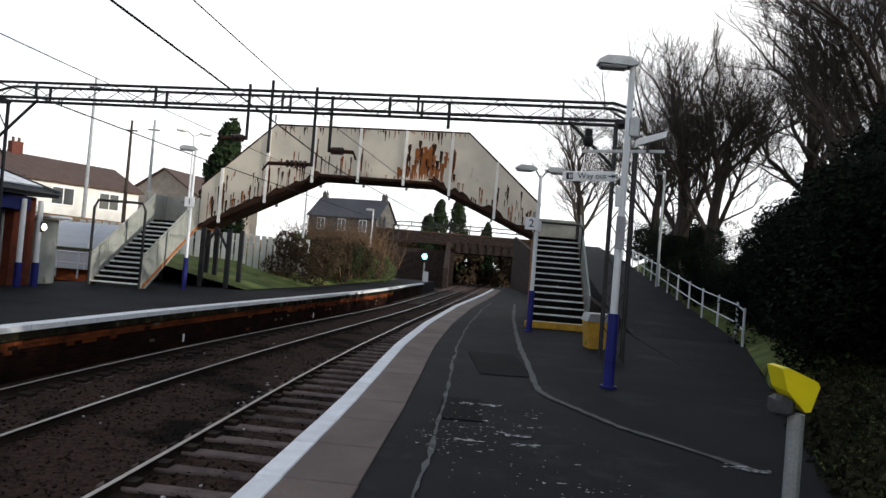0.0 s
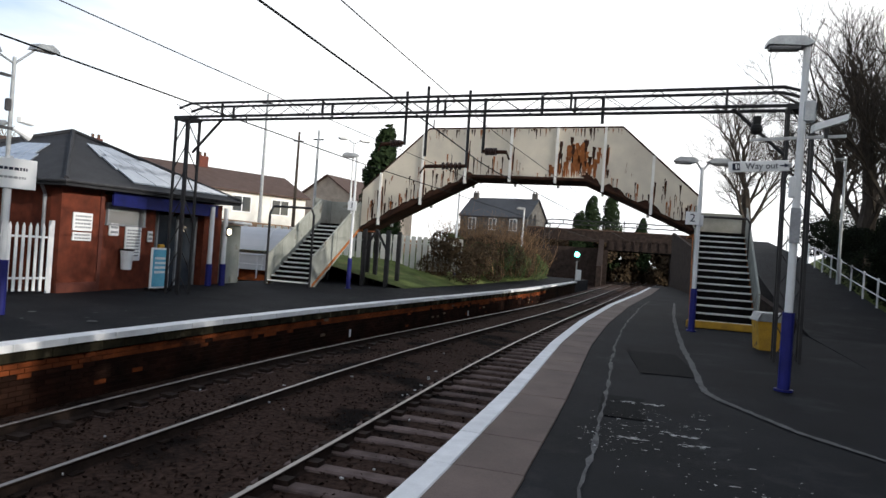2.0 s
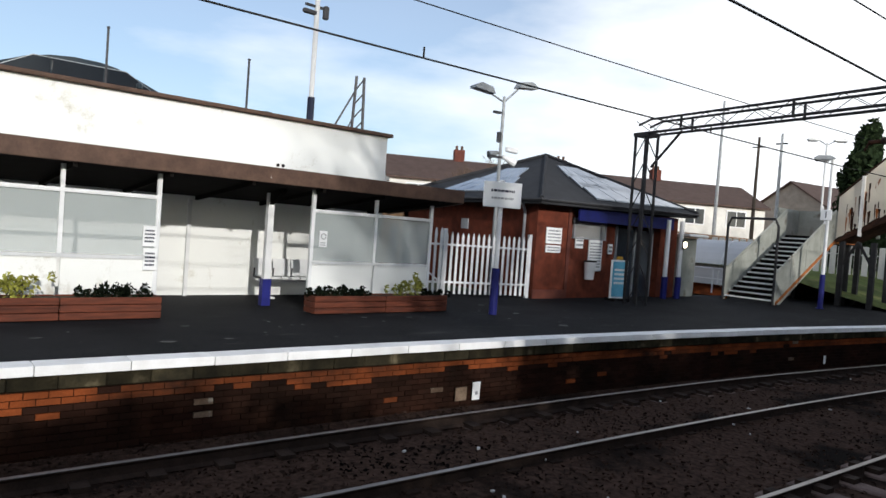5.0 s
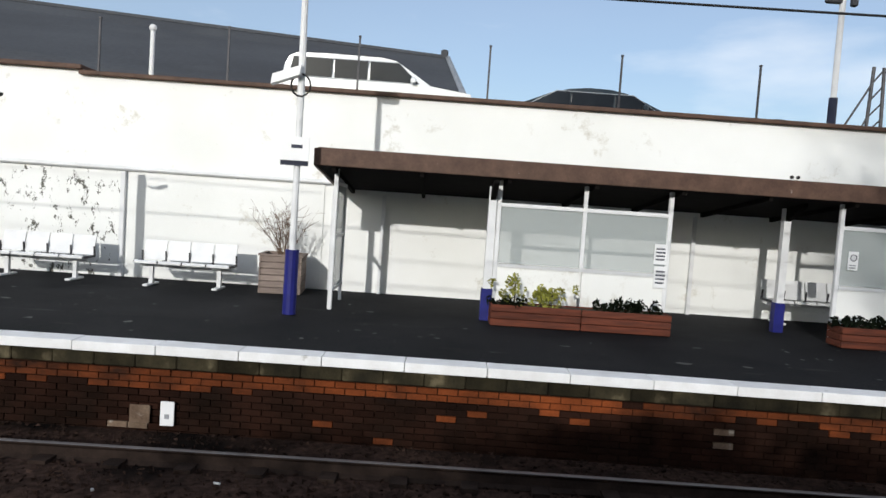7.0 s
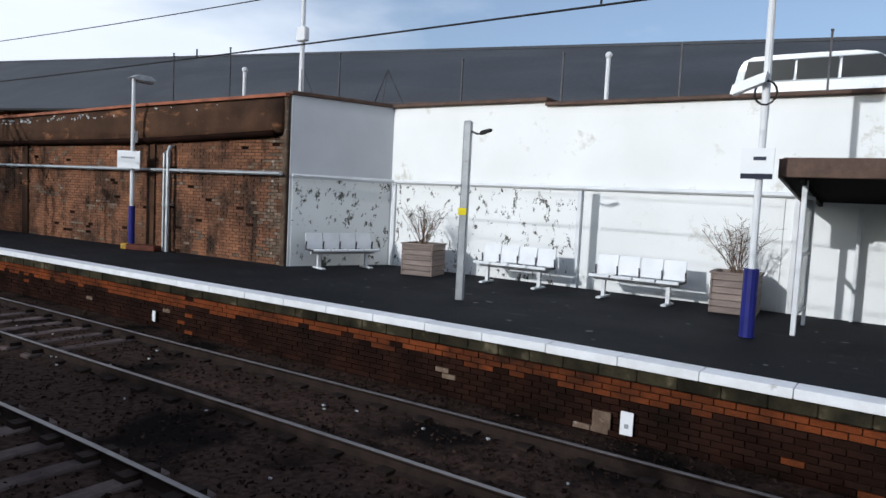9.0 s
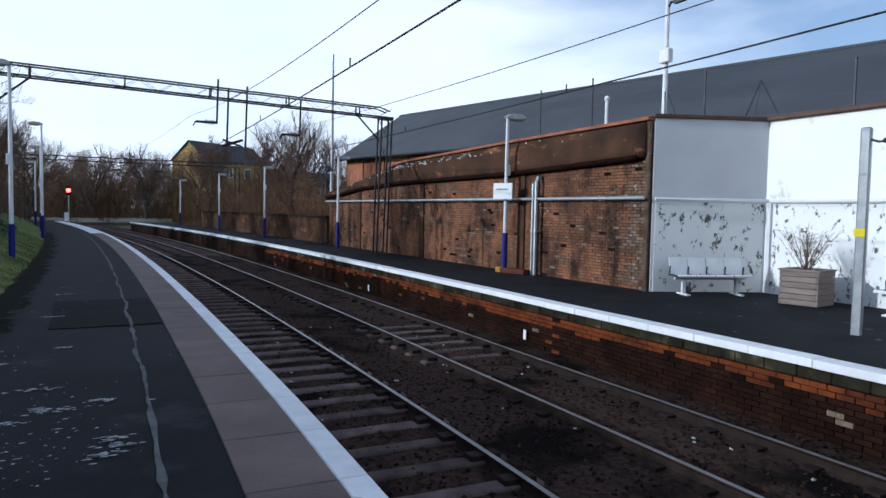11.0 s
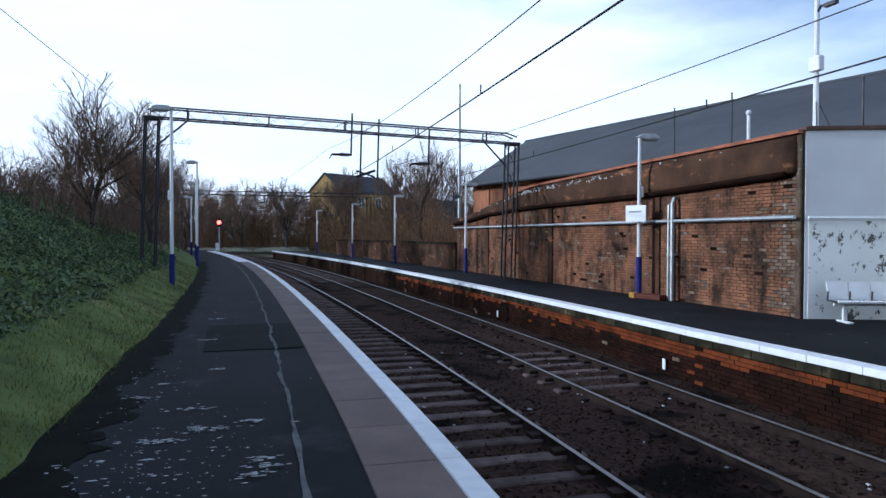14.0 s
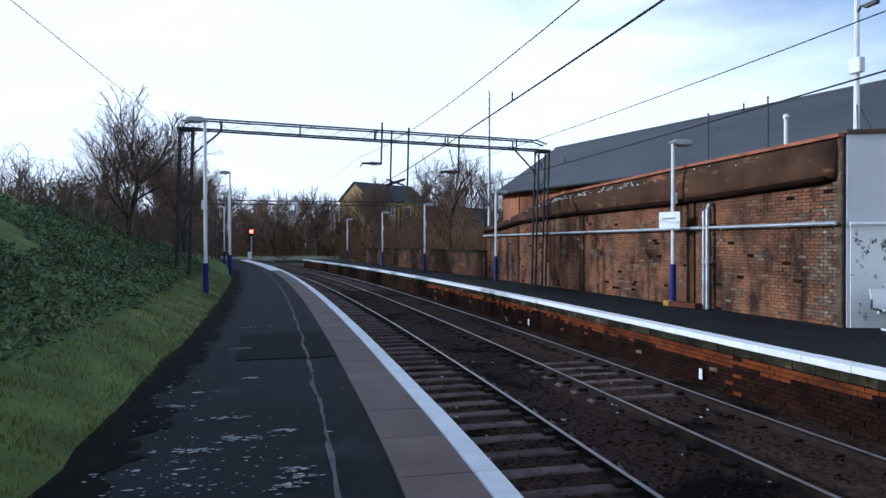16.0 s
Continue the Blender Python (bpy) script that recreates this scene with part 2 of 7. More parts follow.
M["short_grass"] = mat("short_grass", (0.16, 0.175, 0.048), (0.075, 0.085, 0.025), 0.9, 0, 1.6, 40, 0.5, rand=0.4, spec=0.06)
# Darker copy of the grass, with the thicket's shade mixed into its colour.
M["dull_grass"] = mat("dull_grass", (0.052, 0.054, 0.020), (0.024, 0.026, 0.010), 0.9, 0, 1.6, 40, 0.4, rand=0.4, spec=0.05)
M["herb"] = mat("herb", (0.135, 0.18, 0.095), (0.055, 0.076, 0.038), 0.7, 0, 2, 30, 0.1, rand=0.6, spec=0.15)
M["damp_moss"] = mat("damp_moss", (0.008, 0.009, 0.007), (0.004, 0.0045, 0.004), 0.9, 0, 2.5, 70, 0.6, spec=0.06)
M["ground"] = mat("ground", (0.07, 0.08, 0.04), (0.05, 0.05, 0.03), 0.9, 0, 0.2, 8, 0.4)
M["soil"] = mat("soil", (0.05, 0.045, 0.03), (0.03, 0.026, 0.018), 0.95, 0, 2, 20, 0.6)
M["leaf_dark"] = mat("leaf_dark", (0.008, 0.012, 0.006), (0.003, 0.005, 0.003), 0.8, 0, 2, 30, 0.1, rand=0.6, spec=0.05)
M["conifer"] = mat("conifer", (0.030, 0.048, 0.020), (0.012, 0.020, 0.009), 0.8, 0, 2, 30, 0.1, rand=0.5, spec=0.05)
M["leaf_mid"] = mat("leaf_mid", (0.07, 0.10, 0.028), (0.045, 0.06, 0.02), 0.6, 0, 2, 30, 0.1, rand=0.5)
M["leaf_yellow"] = mat("leaf_yellow", (0.28, 0.27, 0.05), (0.14, 0.16, 0.03), 0.6, 0, 2, 30, 0.1, rand=0.4)
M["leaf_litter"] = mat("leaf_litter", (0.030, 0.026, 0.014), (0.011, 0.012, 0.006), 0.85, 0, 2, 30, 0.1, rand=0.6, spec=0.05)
M["scrub"] = mat("scrub", (0.085, 0.058, 0.034), (0.040, 0.030, 0.020), 0.9, 0, 2, 30, 0.1, rand=0.5, spec=0.05)
M["bramble"] = mat("bramble", (0.27, 0.165, 0.09), (0.14, 0.090, 0.055), 0.9, 0, 2, 30, 0.1, rand=0.5, spec=0.08)
M["bark"] = mat("bark", (0.062, 0.050, 0.040), (0.032, 0.026, 0.022), 0.9, 0, 6, 40, 0.6, stretch=(1, 1, 0.25))
M["twig"] = mat("twig", (0.17, 0.118, 0.085), (0.095, 0.068, 0.052), 0.9, 0, 4, 30, 0.1, rand=0.3, spec=0.08)
M["slate"] = mat("slate", (0.070, 0.075, 0.084), (0.052, 0.055, 0.062), 0.75, 0, 0.35, 14, 0.2, stretch=(1, 0.6, 1), stain=(0.085, 0.09, 0.095), stain_scale=0.4, stain_at=0.58, stain_soft=0.3, rand=0.0, spec=0.1)
M["roof_felt"] = mat("roof_felt", (0.035, 0.036, 0.04), (0.024, 0.025, 0.028), 0.8, 0, 2, 40, 0.3)
M["roof_tile"] = mat("roof_tile", (0.085, 0.058, 0.05), (0.065, 0.042, 0.036), 0.8, 0, 2, 30, 0.3)
# Sky reflection on the panels is put into this pale base colour.
M["solar"] = mat("solar", (0.34, 0.38, 0.43), (0.28, 0.32, 0.37), 0.16, 0.2, 4, 40, 0.0, spec=0.8)
M["red_brick"] = mat("red_brick", (0.15, 0.040, 0.023), (0.085, 0.026, 0.017), 0.88, 0, 4, 60, 0.35, rand=0.15, spec=0.08)
M["hall_brick"] = mat("hall_brick", (0.34, 0.15, 0.085), (0.24, 0.105, 0.062), 0.9, 0, 1.5, 50, 0.3, spec=0.05)
M["brick_trim"] = mat("brick_trim", (0.14, 0.045, 0.03), (0.09, 0.03, 0.024), 0.82, 0, 4, 60, 0.35)
M["render_wall"] = mat("render_wall", (0.70, 0.69, 0.65), (0.6, 0.59, 0.56), 0.8, 0, 2, 30, 0.2)
M["grey_stone"] = mat("grey_stone", (0.135, 0.128, 0.122), (0.08, 0.075, 0.070), 0.9, 0, 2, 20, 0.4, spec=0.06)
M["harl"] = mat("harl", (0.34, 0.30, 0.26), (0.26, 0.23, 0.20), 0.9, 0, 2, 30, 0.3)
M["stone_wall"] = mat("stone_wall", (0.050, 0.036, 0.031), (0.024, 0.018, 0.016), 0.9, 0, 3, 20, 0.4, spec=0.08)
M["wood_red"] = mat("wood_red", (0.13, 0.036, 0.019), (0.065, 0.021, 0.013), 0.7, 0, 4, 50, 0.25, stretch=(6, 0.6, 6), rand=0.2)
M["wood_grey"] = mat("wood_grey", (0.27, 0.215, 0.185), (0.19, 0.15, 0.13), 0.75, 0, 4, 50, 0.25, stretch=(0.6, 0.6, 6), rand=0.15)
M["yellow"] = mat("yellow", (0.80, 0.66, 0.01), (0.70, 0.57, 0.01), 0.4, 0, 4, 60, 0.0, grain=0.06)
M["yellow_worn"] = mat("yellow_worn", (0.52, 0.30, 0.03), (0.33, 0.19, 0.03), 0.7, 0, 4, 40, 0.2, stain=(0.1, 0.07, 0.04), stain_scale=4, stain_at=0.6)
M["bridge_paint"] = mat("bridge_paint", (0.70, 0.63, 0.51), (0.57, 0.51, 0.42), 0.6, 0, 1.2, 50, 0.06, grain=0.15, stain=(0.20, 0.075, 0.03), stain_scale=1.7, stain_at=0.64, stain_soft=0.06, stain_stretch=(2.4, 1, 0.5), stain_rough=0.7)
M["band_soot"] = mat("band_soot", (0.085, 0.046, 0.028), (0.028, 0.018, 0.013), 0.92, 0, 0.9, 30, 0.8, stain=(0.24, 0.11, 0.055), stain_scale=1.1, stain_at=0.57, stain_soft=0.12, stain_stretch=(1.5, 1.0, 2.2), stain_rough=0.72, placed=True, spec=0.05)
M["rust_dark"] = mat("rust_dark", (0.06, 0.028, 0.018), (0.022, 0.014, 0.011), 0.9, 0, 3, 40, 0.4, spec=0.08)
M["rib_paint"] = mat("rib_paint", (0.84, 0.82, 0.77), (0.76, 0.73, 0.67), 0.6, 0, 3, 40, 0.1, grain=0.15)
M["ochre"] = mat("ochre", (0.40, 0.27, 0.10), (0.28, 0.19, 0.07), 0.85, 0, 2, 30, 0.2)
M["rust"] = mat("rust", (0.36, 0.125, 0.036), (0.18, 0.062, 0.022), 0.85, 0, 5, 40, 0.4)
M["pale_stair"] = mat("pale_stair", (0.34, 0.35, 0.32), (0.24, 0.25, 0.22), 0.65, 0, 2, 30, 0.15, stain=(0.14, 0.12, 0.09), stain_scale=2, stain_at=0.6)
M["nosing"] = mat("nosing", (0.80, 0.80, 0.78), (0.70, 0.70, 0.68), 0.6, 0, 5, 50, 0.1)
M["sign_white"] = mat("sign_white", (0.78, 0.79, 0.80), (0.74, 0.75, 0.76), 0.4, 0, 2, 40, 0.02, grain=0.05)
M["sign_dark"] = mat("sign_dark", (0.02, 0.025, 0.05), None, 0.5, 0, 4, 40, 0.0)
M["sign_grey"] = mat("sign_grey", (0.30, 0.31, 0.33), None, 0.5, 0, 4, 40, 0.0)
M["cyan"] = mat("cyan", (0.16, 0.46, 0.62), (0.10, 0.36, 0.52), 0.4, 0, 3, 30, 0.0)
M["lamp_lens"] = mat("lamp_lens", (0.32, 0.33, 0.34), (0.2, 0.2, 0.21), 0.2, 0, 4, 30, 0.02)
M["insulator"] = mat("insulator", (0.055, 0.032, 0.028), None, 0.35, 0, 5, 40, 0.0)
M["car_white"] = mat("car_white", (0.75, 0.77, 0.78), (0.72, 0.74, 0.75), 0.22, 0, 2, 40, 0.0, spec=0.6)
M["car_dark"] = mat("car_dark", (0.018, 0.028, 0.036), (0.015, 0.023, 0.030), 0.3, 0, 2, 40, 0.0, spec=0.35)
M["tyre"] = mat("tyre", (0.02, 0.02, 0.02), None, 0.85)
M["car_glass"] = mat("car_glass", (0.018, 0.022, 0.028), (0.014, 0.017, 0.022), 0.1, 0, 2, 40, 0.0, spec=0.25)
M["pane"] = glass("pane", (0.42, 0.46, 0.46), 0.3, 0.5)
M["window"] = mat("window", (0.04, 0.05, 0.06), (0.03, 0.035, 0.045), 0.08, 0, 2, 40, 0.0, spec=0.7)
M["red_light"] = glow("red_light", (1.0, 0.05, 0.03), 14.0)
M["green_light"] = glow("green_light", (0.10, 1.0, 0.62), 12.0)
M["warm_light"] = glow("warm_light", (1.0, 0.85, 0.6), 6.0)


# ---- mesh tools ----
class Shape:
    def __init__(self):
        self.v, self.f = [], []

    def box(self, c, s, rz=0.0, bev=0.0, m=None):
        """A box round c of size s, turned rz degrees; bev cuts its upright and lying edges."""
        hx, hy, hz = s[0] / 2, s[1] / 2, s[2] / 2
        ca, sa = math.cos(radians(rz)), math.sin(radians(rz))
        if bev <= 0:
            pts = [(x, y, z) for z in (-hz, hz) for x, y in ((-hx, -hy), (hx, -hy), (hx, hy), (-hx, hy))]
            fs = [(0, 3, 2, 1), (4, 5, 6, 7), (0, 1, 5, 4), (1, 2, 6, 5), (2, 3, 7, 6), (3, 0, 4, 7)]
        else:
            b = min(bev, hx * 0.9, hy * 0.9, hz * 0.9)
            pts = []
            for z, k in ((-hz, b), (-hz + b, 0), (hz - b, 0), (hz, b)):
                x, y = hx - k, hy - k
                q = b
                pts += [(-x + q, -y, z), (x - q, -y, z), (x, -y + q, z), (x, y - q, z), (x - q, y, z), (-x + q, y, z), (-x, y - q, z), (-x, -y + q, z)]
            fs = [tuple(range(7, -1, -1)), tuple(range(24, 32))]
            for r in range(3):
                for i in range(8):
                    j = (i + 1) % 8
                    fs.append((r * 8 + i, r * 8 + j, r * 8 + 8 + j, r * 8 + 8 + i))
        o = len(self.v)
        for x, y, z in pts:
            p = (c[0] + x * ca - y * sa, c[1] + x * sa + y * ca, c[2] + z)
            self.v.append(tuple(m @ Vector(p)) if m is not None else p)
        self.f += [tuple(o + i for i in q) for q in fs]
        return self

    def tube(self, a, b, r, r2=None, n=8, cap=True):
        a, b = Vector(a), Vector(b)
        r2 = r if r2 is None else r2
        d = b - a
        if d.length < 1e-6:
            return self
        d.normalize()
        u = d.orthogonal().normalized()
        w = d.cross(u)
        o = len(self.v)
        for p, k in ((a, r), (b, r2)):
            for i in range(n):
                t = 2 * math.pi * i / n
                self.v.append(tuple(p + (u * math.cos(t) + w * math.sin(t)) * k))
        for i in range(n):
            j = (i + 1) % n
            self.f.append((o + i, o + j, o + n + j, o + n + i))
        if cap:
            self.f.append(tuple(o + i for i in range(n - 1, -1, -1)))
            self.f.append(tuple(o + n + i for i in range(n)))
        return self

    def pipe(self, pts, r, n=6):
        P = [Vector(p) for p in pts]
        o = len(self.v)
        u = None
        for i, p in enumerate(P):
            d = (P[min(i + 1, len(P) - 1)] - P[max(i - 1, 0)]).normalized()
            if u is None:
                u = d.orthogonal().normalized()
            u = (u - d * u.dot(d)).normalized()
            w = d.cross(u)
            for j in range(n):
                t = 2 * math.pi * j / n
                self.v.append(tuple(p + (u * math.cos(t) + w * math.sin(t)) * r))
        for i in range(len(P) - 1):
            for j in range(n):
                q = (j + 1) % n
                self.f.append((o + i * n + j, o + i * n + q, o + (i + 1) * n + q, o + (i + 1) * n + j))
        self.f.append(tuple(o + j for j in range(n - 1, -1, -1)))
        self.f.append(tuple(o + (len(P) - 1) * n + j for j in range(n)))
        return self

    def prism(self, poly, axis, a, b):
        """A flat outline pushed along an axis from a to b. axis x: outline (y, z); y: (x, z); z: (x, y)."""
        o, n = len(self.v), len(poly)
        for k in (a, b):
            for p, q in poly:
                self.v.append({"x": (k, p, q), "y": (p, k, q), "z": (p, q, k)}[axis])
        self.f.append(tuple(o + i for i in range(n - 1, -1, -1)))
        self.f.append(tuple(o + n + i for i in range(n)))
        for i in range(n):
            j = (i + 1) % n
            self.f.append((o + i, o + j, o + n + j, o + n + i))
        return self

    def quad(self, *p):
        o = len(self.v)
        self.v += [tuple(q) for q in p]
        self.f.append(tuple(range(o, o + len(p))))
        return self

    def ball(self, c, r, n=10, k=6, sz=1.0):
        o = len(self.v)
        for i in range(k + 1):
            t = math.pi * i / k
            for j in range(n):
                u = 2 * math.pi * j / n
                self.v.append((c[0] + r * math.sin(t) * math.cos(u), c[1] + r * math.sin(t) * math.sin(u), c[2] + r * sz * math.cos(t)))
        for i in range(k):
            for j in range(n):
                q = (j + 1) % n
                self.f.append((o + i * n + j, o + (i + 1) * n + j, o + (i + 1) * n + q, o + i * n + q))
        return self

    def mesh(self, name, material, smooth=False):
        me = bpy.data.meshes.new(name)
        me.from_pydata(self.v, [], self.f)
        me.validate()
        bm = bmesh.new()
        bm.from_mesh(me)
        bmesh.ops.recalc_face_normals(bm, faces=bm.faces)
        bm.to_mesh(me)
        bm.free()
        me.materials.append(material)
        if smooth:
            me.polygons.foreach_set("use_smooth", [True] * len(me.polygons))
        return me


def part(name, shape, material, parent=None, label="", smooth=False):
    ob = new(name, shape.mesh(name, M[material], smooth))
    if parent is not None:
        ob.parent = parent
    if label:
        ob["label"] = label
    return ob


def thing(name, at=(0, 0, 0), rz=0.0, label="", category="", group="", kind=""):
    e = new(name)
    e.empty_display_size = 0.2
    e.matrix_basis = pose(*at, 0, 0, rz)
    return tagged(e, label, category, group, kind)


def structure(name, shape, material, label, category, smooth=False):
    return tagged(part(name, shape, material, None, "", smooth), label, category, "", "structure")


# ---- the line of the track ----
def edge_x(y):
    """The near platform's edge: a bend that eases out ahead and behind."""
    if y > -8:
        return -1.92 + 0.096 * ((y + 8) - 9 * (1 - math.exp(-(y + 8) / 9))) - 0.055 * math.exp(-((y - 13) / 7) ** 2)
    return -1.92 + (y + 8) ** 2 / 900


def ease(y):
    """How the near platform's edge leans off the even bend of the track."""
    return float(np.interp(y, [-45, -28, -18, -10, -7, -5, 4.5, 6.6, 8, 10, 13.5, 18.8, 27, 40, 55], [0.0, 0.05, 0.05, 0.035, 0.02, 0.01, 0.02, -0.03, -0.07, -0.16, -0.35, -0.53, -0.56, -0.2, 0.0]))


def near_x(y):
    """The near platform's true edge."""
    return edge_x(y) + ease(y)


def rail_x(y, off):
    """A rail's place: the near track leans with the platform, the far one spreads."""
    if off < -3:
        return edge_x(y) + off * widen(y)
    return edge_x(y) + off + ease(y) * (1.0 if y < 0 else 0.5)


def far_off(y):
    """How far the opposite edge stands off across the two tracks."""
    k = min(1.0, max(0.0, (y + 12) / 24))
    q = min(1.0, max(0.0, (y - 11) / 27))
    return 5.45 + 0.75 * k * k * (3 - 2 * k) - 1.15 * q * q * (3 - 2 * q)


def far_x(y):
    """The face of the opposite platform, set back from the outer rail."""
    k = min(1.0, max(0.0, (y + 5) / 18))
    return edge_x(y) - far_off(y) - 0.60 + 0.28 * k


def widen(y):
    """How the tracks spread with the space between the platforms."""
    return far_off(y) / 5.5


def ahead(y, off=0.0):
    """A place on the line at y, pushed off sideways, and its heading in degrees."""
    s = (edge_x(y + 0.1) - edge_x(y - 0.1)) / 0.2
    return edge_x(y) + off, math.degrees(math.atan(-s))


def sweep(profile, y0, y1, step=1.0, line=edge_x, closed=True):
    """A profile of (offset, z) carried along the line."""
    sh = Shape()
    n = max(2, int(abs(y1 - y0) / step) + 1)
    ys = [y0 + (y1 - y0) * i / (n - 1) for i in range(n)]
    k = len(profile)
    for y in ys:
        for o, z in profile:
            sh.v.append((line(y) + o, y, z))
    for i in range(n - 1):
        for j in range(k if closed else k - 1):
            q = (j + 1) % k
            sh.f.append((i * k + j, i * k + q, (i + 1) * k + q, (i + 1) * k + j))
    if closed:
        sh.f.append(tuple(range(k)))
        sh.f.append(tuple((n - 1) * k + i for i in range(k)))
    return sh


RAIL_Z = -0.75
WALL_X = -13.7
Y0, Y1 = -90.0, 60.0
# ---- ground, platforms and track ----
g = Shape()
g.quad((-900, -900, -1.12), (900, -900, -1.12), (900, 900, -1.12), (-900, 900, -1.12))
structure("ground", g, "ground", "dull winter grassland reaching to the horizon", "ground")
structure("track_bed", sweep([(-7.6, -1.0), (-6.2, -0.96), (-5.6, -0.93), (-4.3, -0.86), (-2.8, -0.93), (-1.2, -0.86), (-0.1, -0.93), (0.4, -1.08)], -130, 110, 1.0), "ballast", "dark brown stone ballast under the two tracks", "track bed")
structure("platform_near", sweep([(0.06, -1.1), (0.06, -0.02), (0.8, -0.012), (3.25, -0.005), (3.25, -1.1)], -80, 0.8, 1.0, near_x), "tarmac", "black patched tarmac platform with pale scuffs", "platform")
structure("platform_ahead", sweep([(0.06, -1.1), (0.06, -0.02), (0.8, -0.012), (9.5, -0.005), (9.5, -1.1)], 0.8, 58, 1.0, near_x), "tarmac", "black patched tarmac platform with pale scuffs", "platform")
structure("platform_far", sweep([(-0.05, -1.1), (-0.05, -0.015), (-7.2, 0.0), (-7.2, -1.1)], -33, 60, 1.0, far_x), "tarmac_far", "black tarmac platform below the white wall", "platform")
structure("platform_far_end", sweep([(-0.05, -1.1), (-0.05, -0.015), (-3.4, 0.0), (-3.4, -1.1)], -78, -33, 1.0, far_x), "tarmac_far", "narrow black tarmac end of the far platform", "platform")
structure("platform_face_near", sweep([(0.07, -1.1), (0.03, -1.1), (0.03, -0.1), (0.07, -0.1)], -80, 58, 1.0, near_x), "brick", "dirty brick face under the platform edge", "platform")
for k, off in enumerate((-0.5, -1.95, -3.55, -5.0)):
    r = thing("running_rail", label="rusty steel rail with a worn bright head", category="rail", group="rails")
    o = off
    part("web", sweep([(p - o, z) for p, z in [(o - 0.07, -0.90), (o + 0.07, -0.90), (o + 0.02, -0.87), (o + 0.012, -0.79), (o + 0.035, -0.765), (o + 0.035, RAIL_Z - 0.004), (o - 0.035, RAIL_Z - 0.004), (o - 0.035, -0.765), (o - 0.012, -0.79), (o - 0.02, -0.87)]], -110, 95, 1.0, lambda y, o=o: rail_x(y, o)), "rail", r)
    part("rail_head", sweep([(p - o, z) for p, z in [(o - 0.031, RAIL_Z - 0.006), (o + 0.031, RAIL_Z - 0.006), (o + 0.024, RAIL_Z), (o - 0.024, RAIL_Z)]], -110, 95, 1.0, lambda y, o=o: rail_x(y, o)), "railhead", r, "polished running surface")
# ---- the white retaining wall and the brick one ----
w = Shape()
w.box((WALL_X - 0.25, (-7.4 - 12.2) / 2, 1.4), (0.5, 4.8, 4.9)).box((WALL_X - 0.25, (8.95 - 7.4) / 2, 1.35), (0.5, 16.35, 4.8))
wall = structure("wall_west", w, "white_paint", "tall white-painted retaining wall, patchy and stained", "wall")
c = Shape()
c.box((WALL_X - 0.22, (-7.4 - 11.9) / 2, 3.89), (0.66, 4.5, 0.09), bev=0.015).box((WALL_X - 0.22, 0.8, 3.79), (0.66, 16.5, 0.08), bev=0.015)
part("coping", c, "brown_trim", wall, "brown weathered coping")
part("render_panel", Shape().box((WALL_X + 0.012, -9.0, 1.0), (0.03, 4.9, 2.0)), "peeled_paint", wall, "lower panel with peeling white paint")
part("render_panel", Shape().box((WALL_X + 0.012, -4.6, 1.02), (0.03, 3.7, 2.0)), "white_paint", wall)
for y in (-6.55, -2.55, -11.4):
    part("pilaster", Shape().box((WALL_X + 0.04, y, 1.0), (0.09, 0.09, 2.0), bev=0.01), "white_metal", wall)
for y in (6.18, 6.3):
    part("vent", Shape().tube((WALL_X - 0.02, y, 2.77), (WALL_X + 0.03, y, 2.77), 0.035), "dark", wall)
p0, p1 = Vector((WALL_X, -11.55, 0)), Vector((-11.25, -12.5, 0))
dv = (p1 - p0)
ang = math.degrees(math.atan2(dv.y, dv.x))
mid = (p0 + p1) / 2
nrm = Vector((-dv.y, dv.x, 0)).normalized()
pc = mid - nrm * 0.25
w = Shape().box((pc.x, pc.y, 1.4), (dv.length + 0.02, 0.5, 4.9), ang)
pier = structure("wall_return", w, "sheet_and_shade_grey", "white-painted return of the wall, shade put into its grey, peeling low down", "wall")
part("coping", Shape().box((pc.x, pc.y, 3.89), (dv.length + 0.1, 0.62, 0.09), ang, 0.015), "brown_trim", pier)
q = mid + nrm * 0.008
part("render_panel", Shape().box((q.x, q.y, 1.0), (dv.length - 0.1, 0.02, 2.0), ang), "peeled_paint", pier)


def brick_line(y):
    """The face of the long brick retaining wall."""
    return edge_x(y) - 9.3 + 0.35 * min(1.0, max(0.0, (-12.6 - y) / 12))


BW0, BW1 = -33.5, -12.55


def wall_top(y):
    """The brick wall's top, falling away towards its far end."""
    return float(np.interp(y, [-33.5, -31.6, -29.1, -25.1, -17.7, -12.5], [2.55, 2.67, 3.06, 3.52, 3.72, 3.80]))


def band_foot(y):
    return float(np.interp(y, [-33.5, -31.6, -29.1, -25.1, -17.7, -12.5], [2.25, 2.37, 2.60, 2.73, 2.80, 2.97]))


def wall_run(outline, y0, y1, step=0.35):
    """An outline of (offset, height) that changes along the brick wall."""
    sh = Shape()
    ys = np.linspace(y0, y1, max(2, int(abs(y1 - y0) / step)))
    k = len(outline(y0))
    for y in ys:
        sh.v += [(brick_line(y) + o, float(y), z) for o, z in outline(y)]
    for i in range(len(ys) - 1):
        for j in range(k):
            q = (j + 1) % k
            sh.f.append((i * k + j, i * k + q, (i + 1) * k + q, (i + 1) * k + j))
    sh.f += [tuple(range(k)), tuple((len(ys) - 1) * k + i for i in range(k))]
    return sh


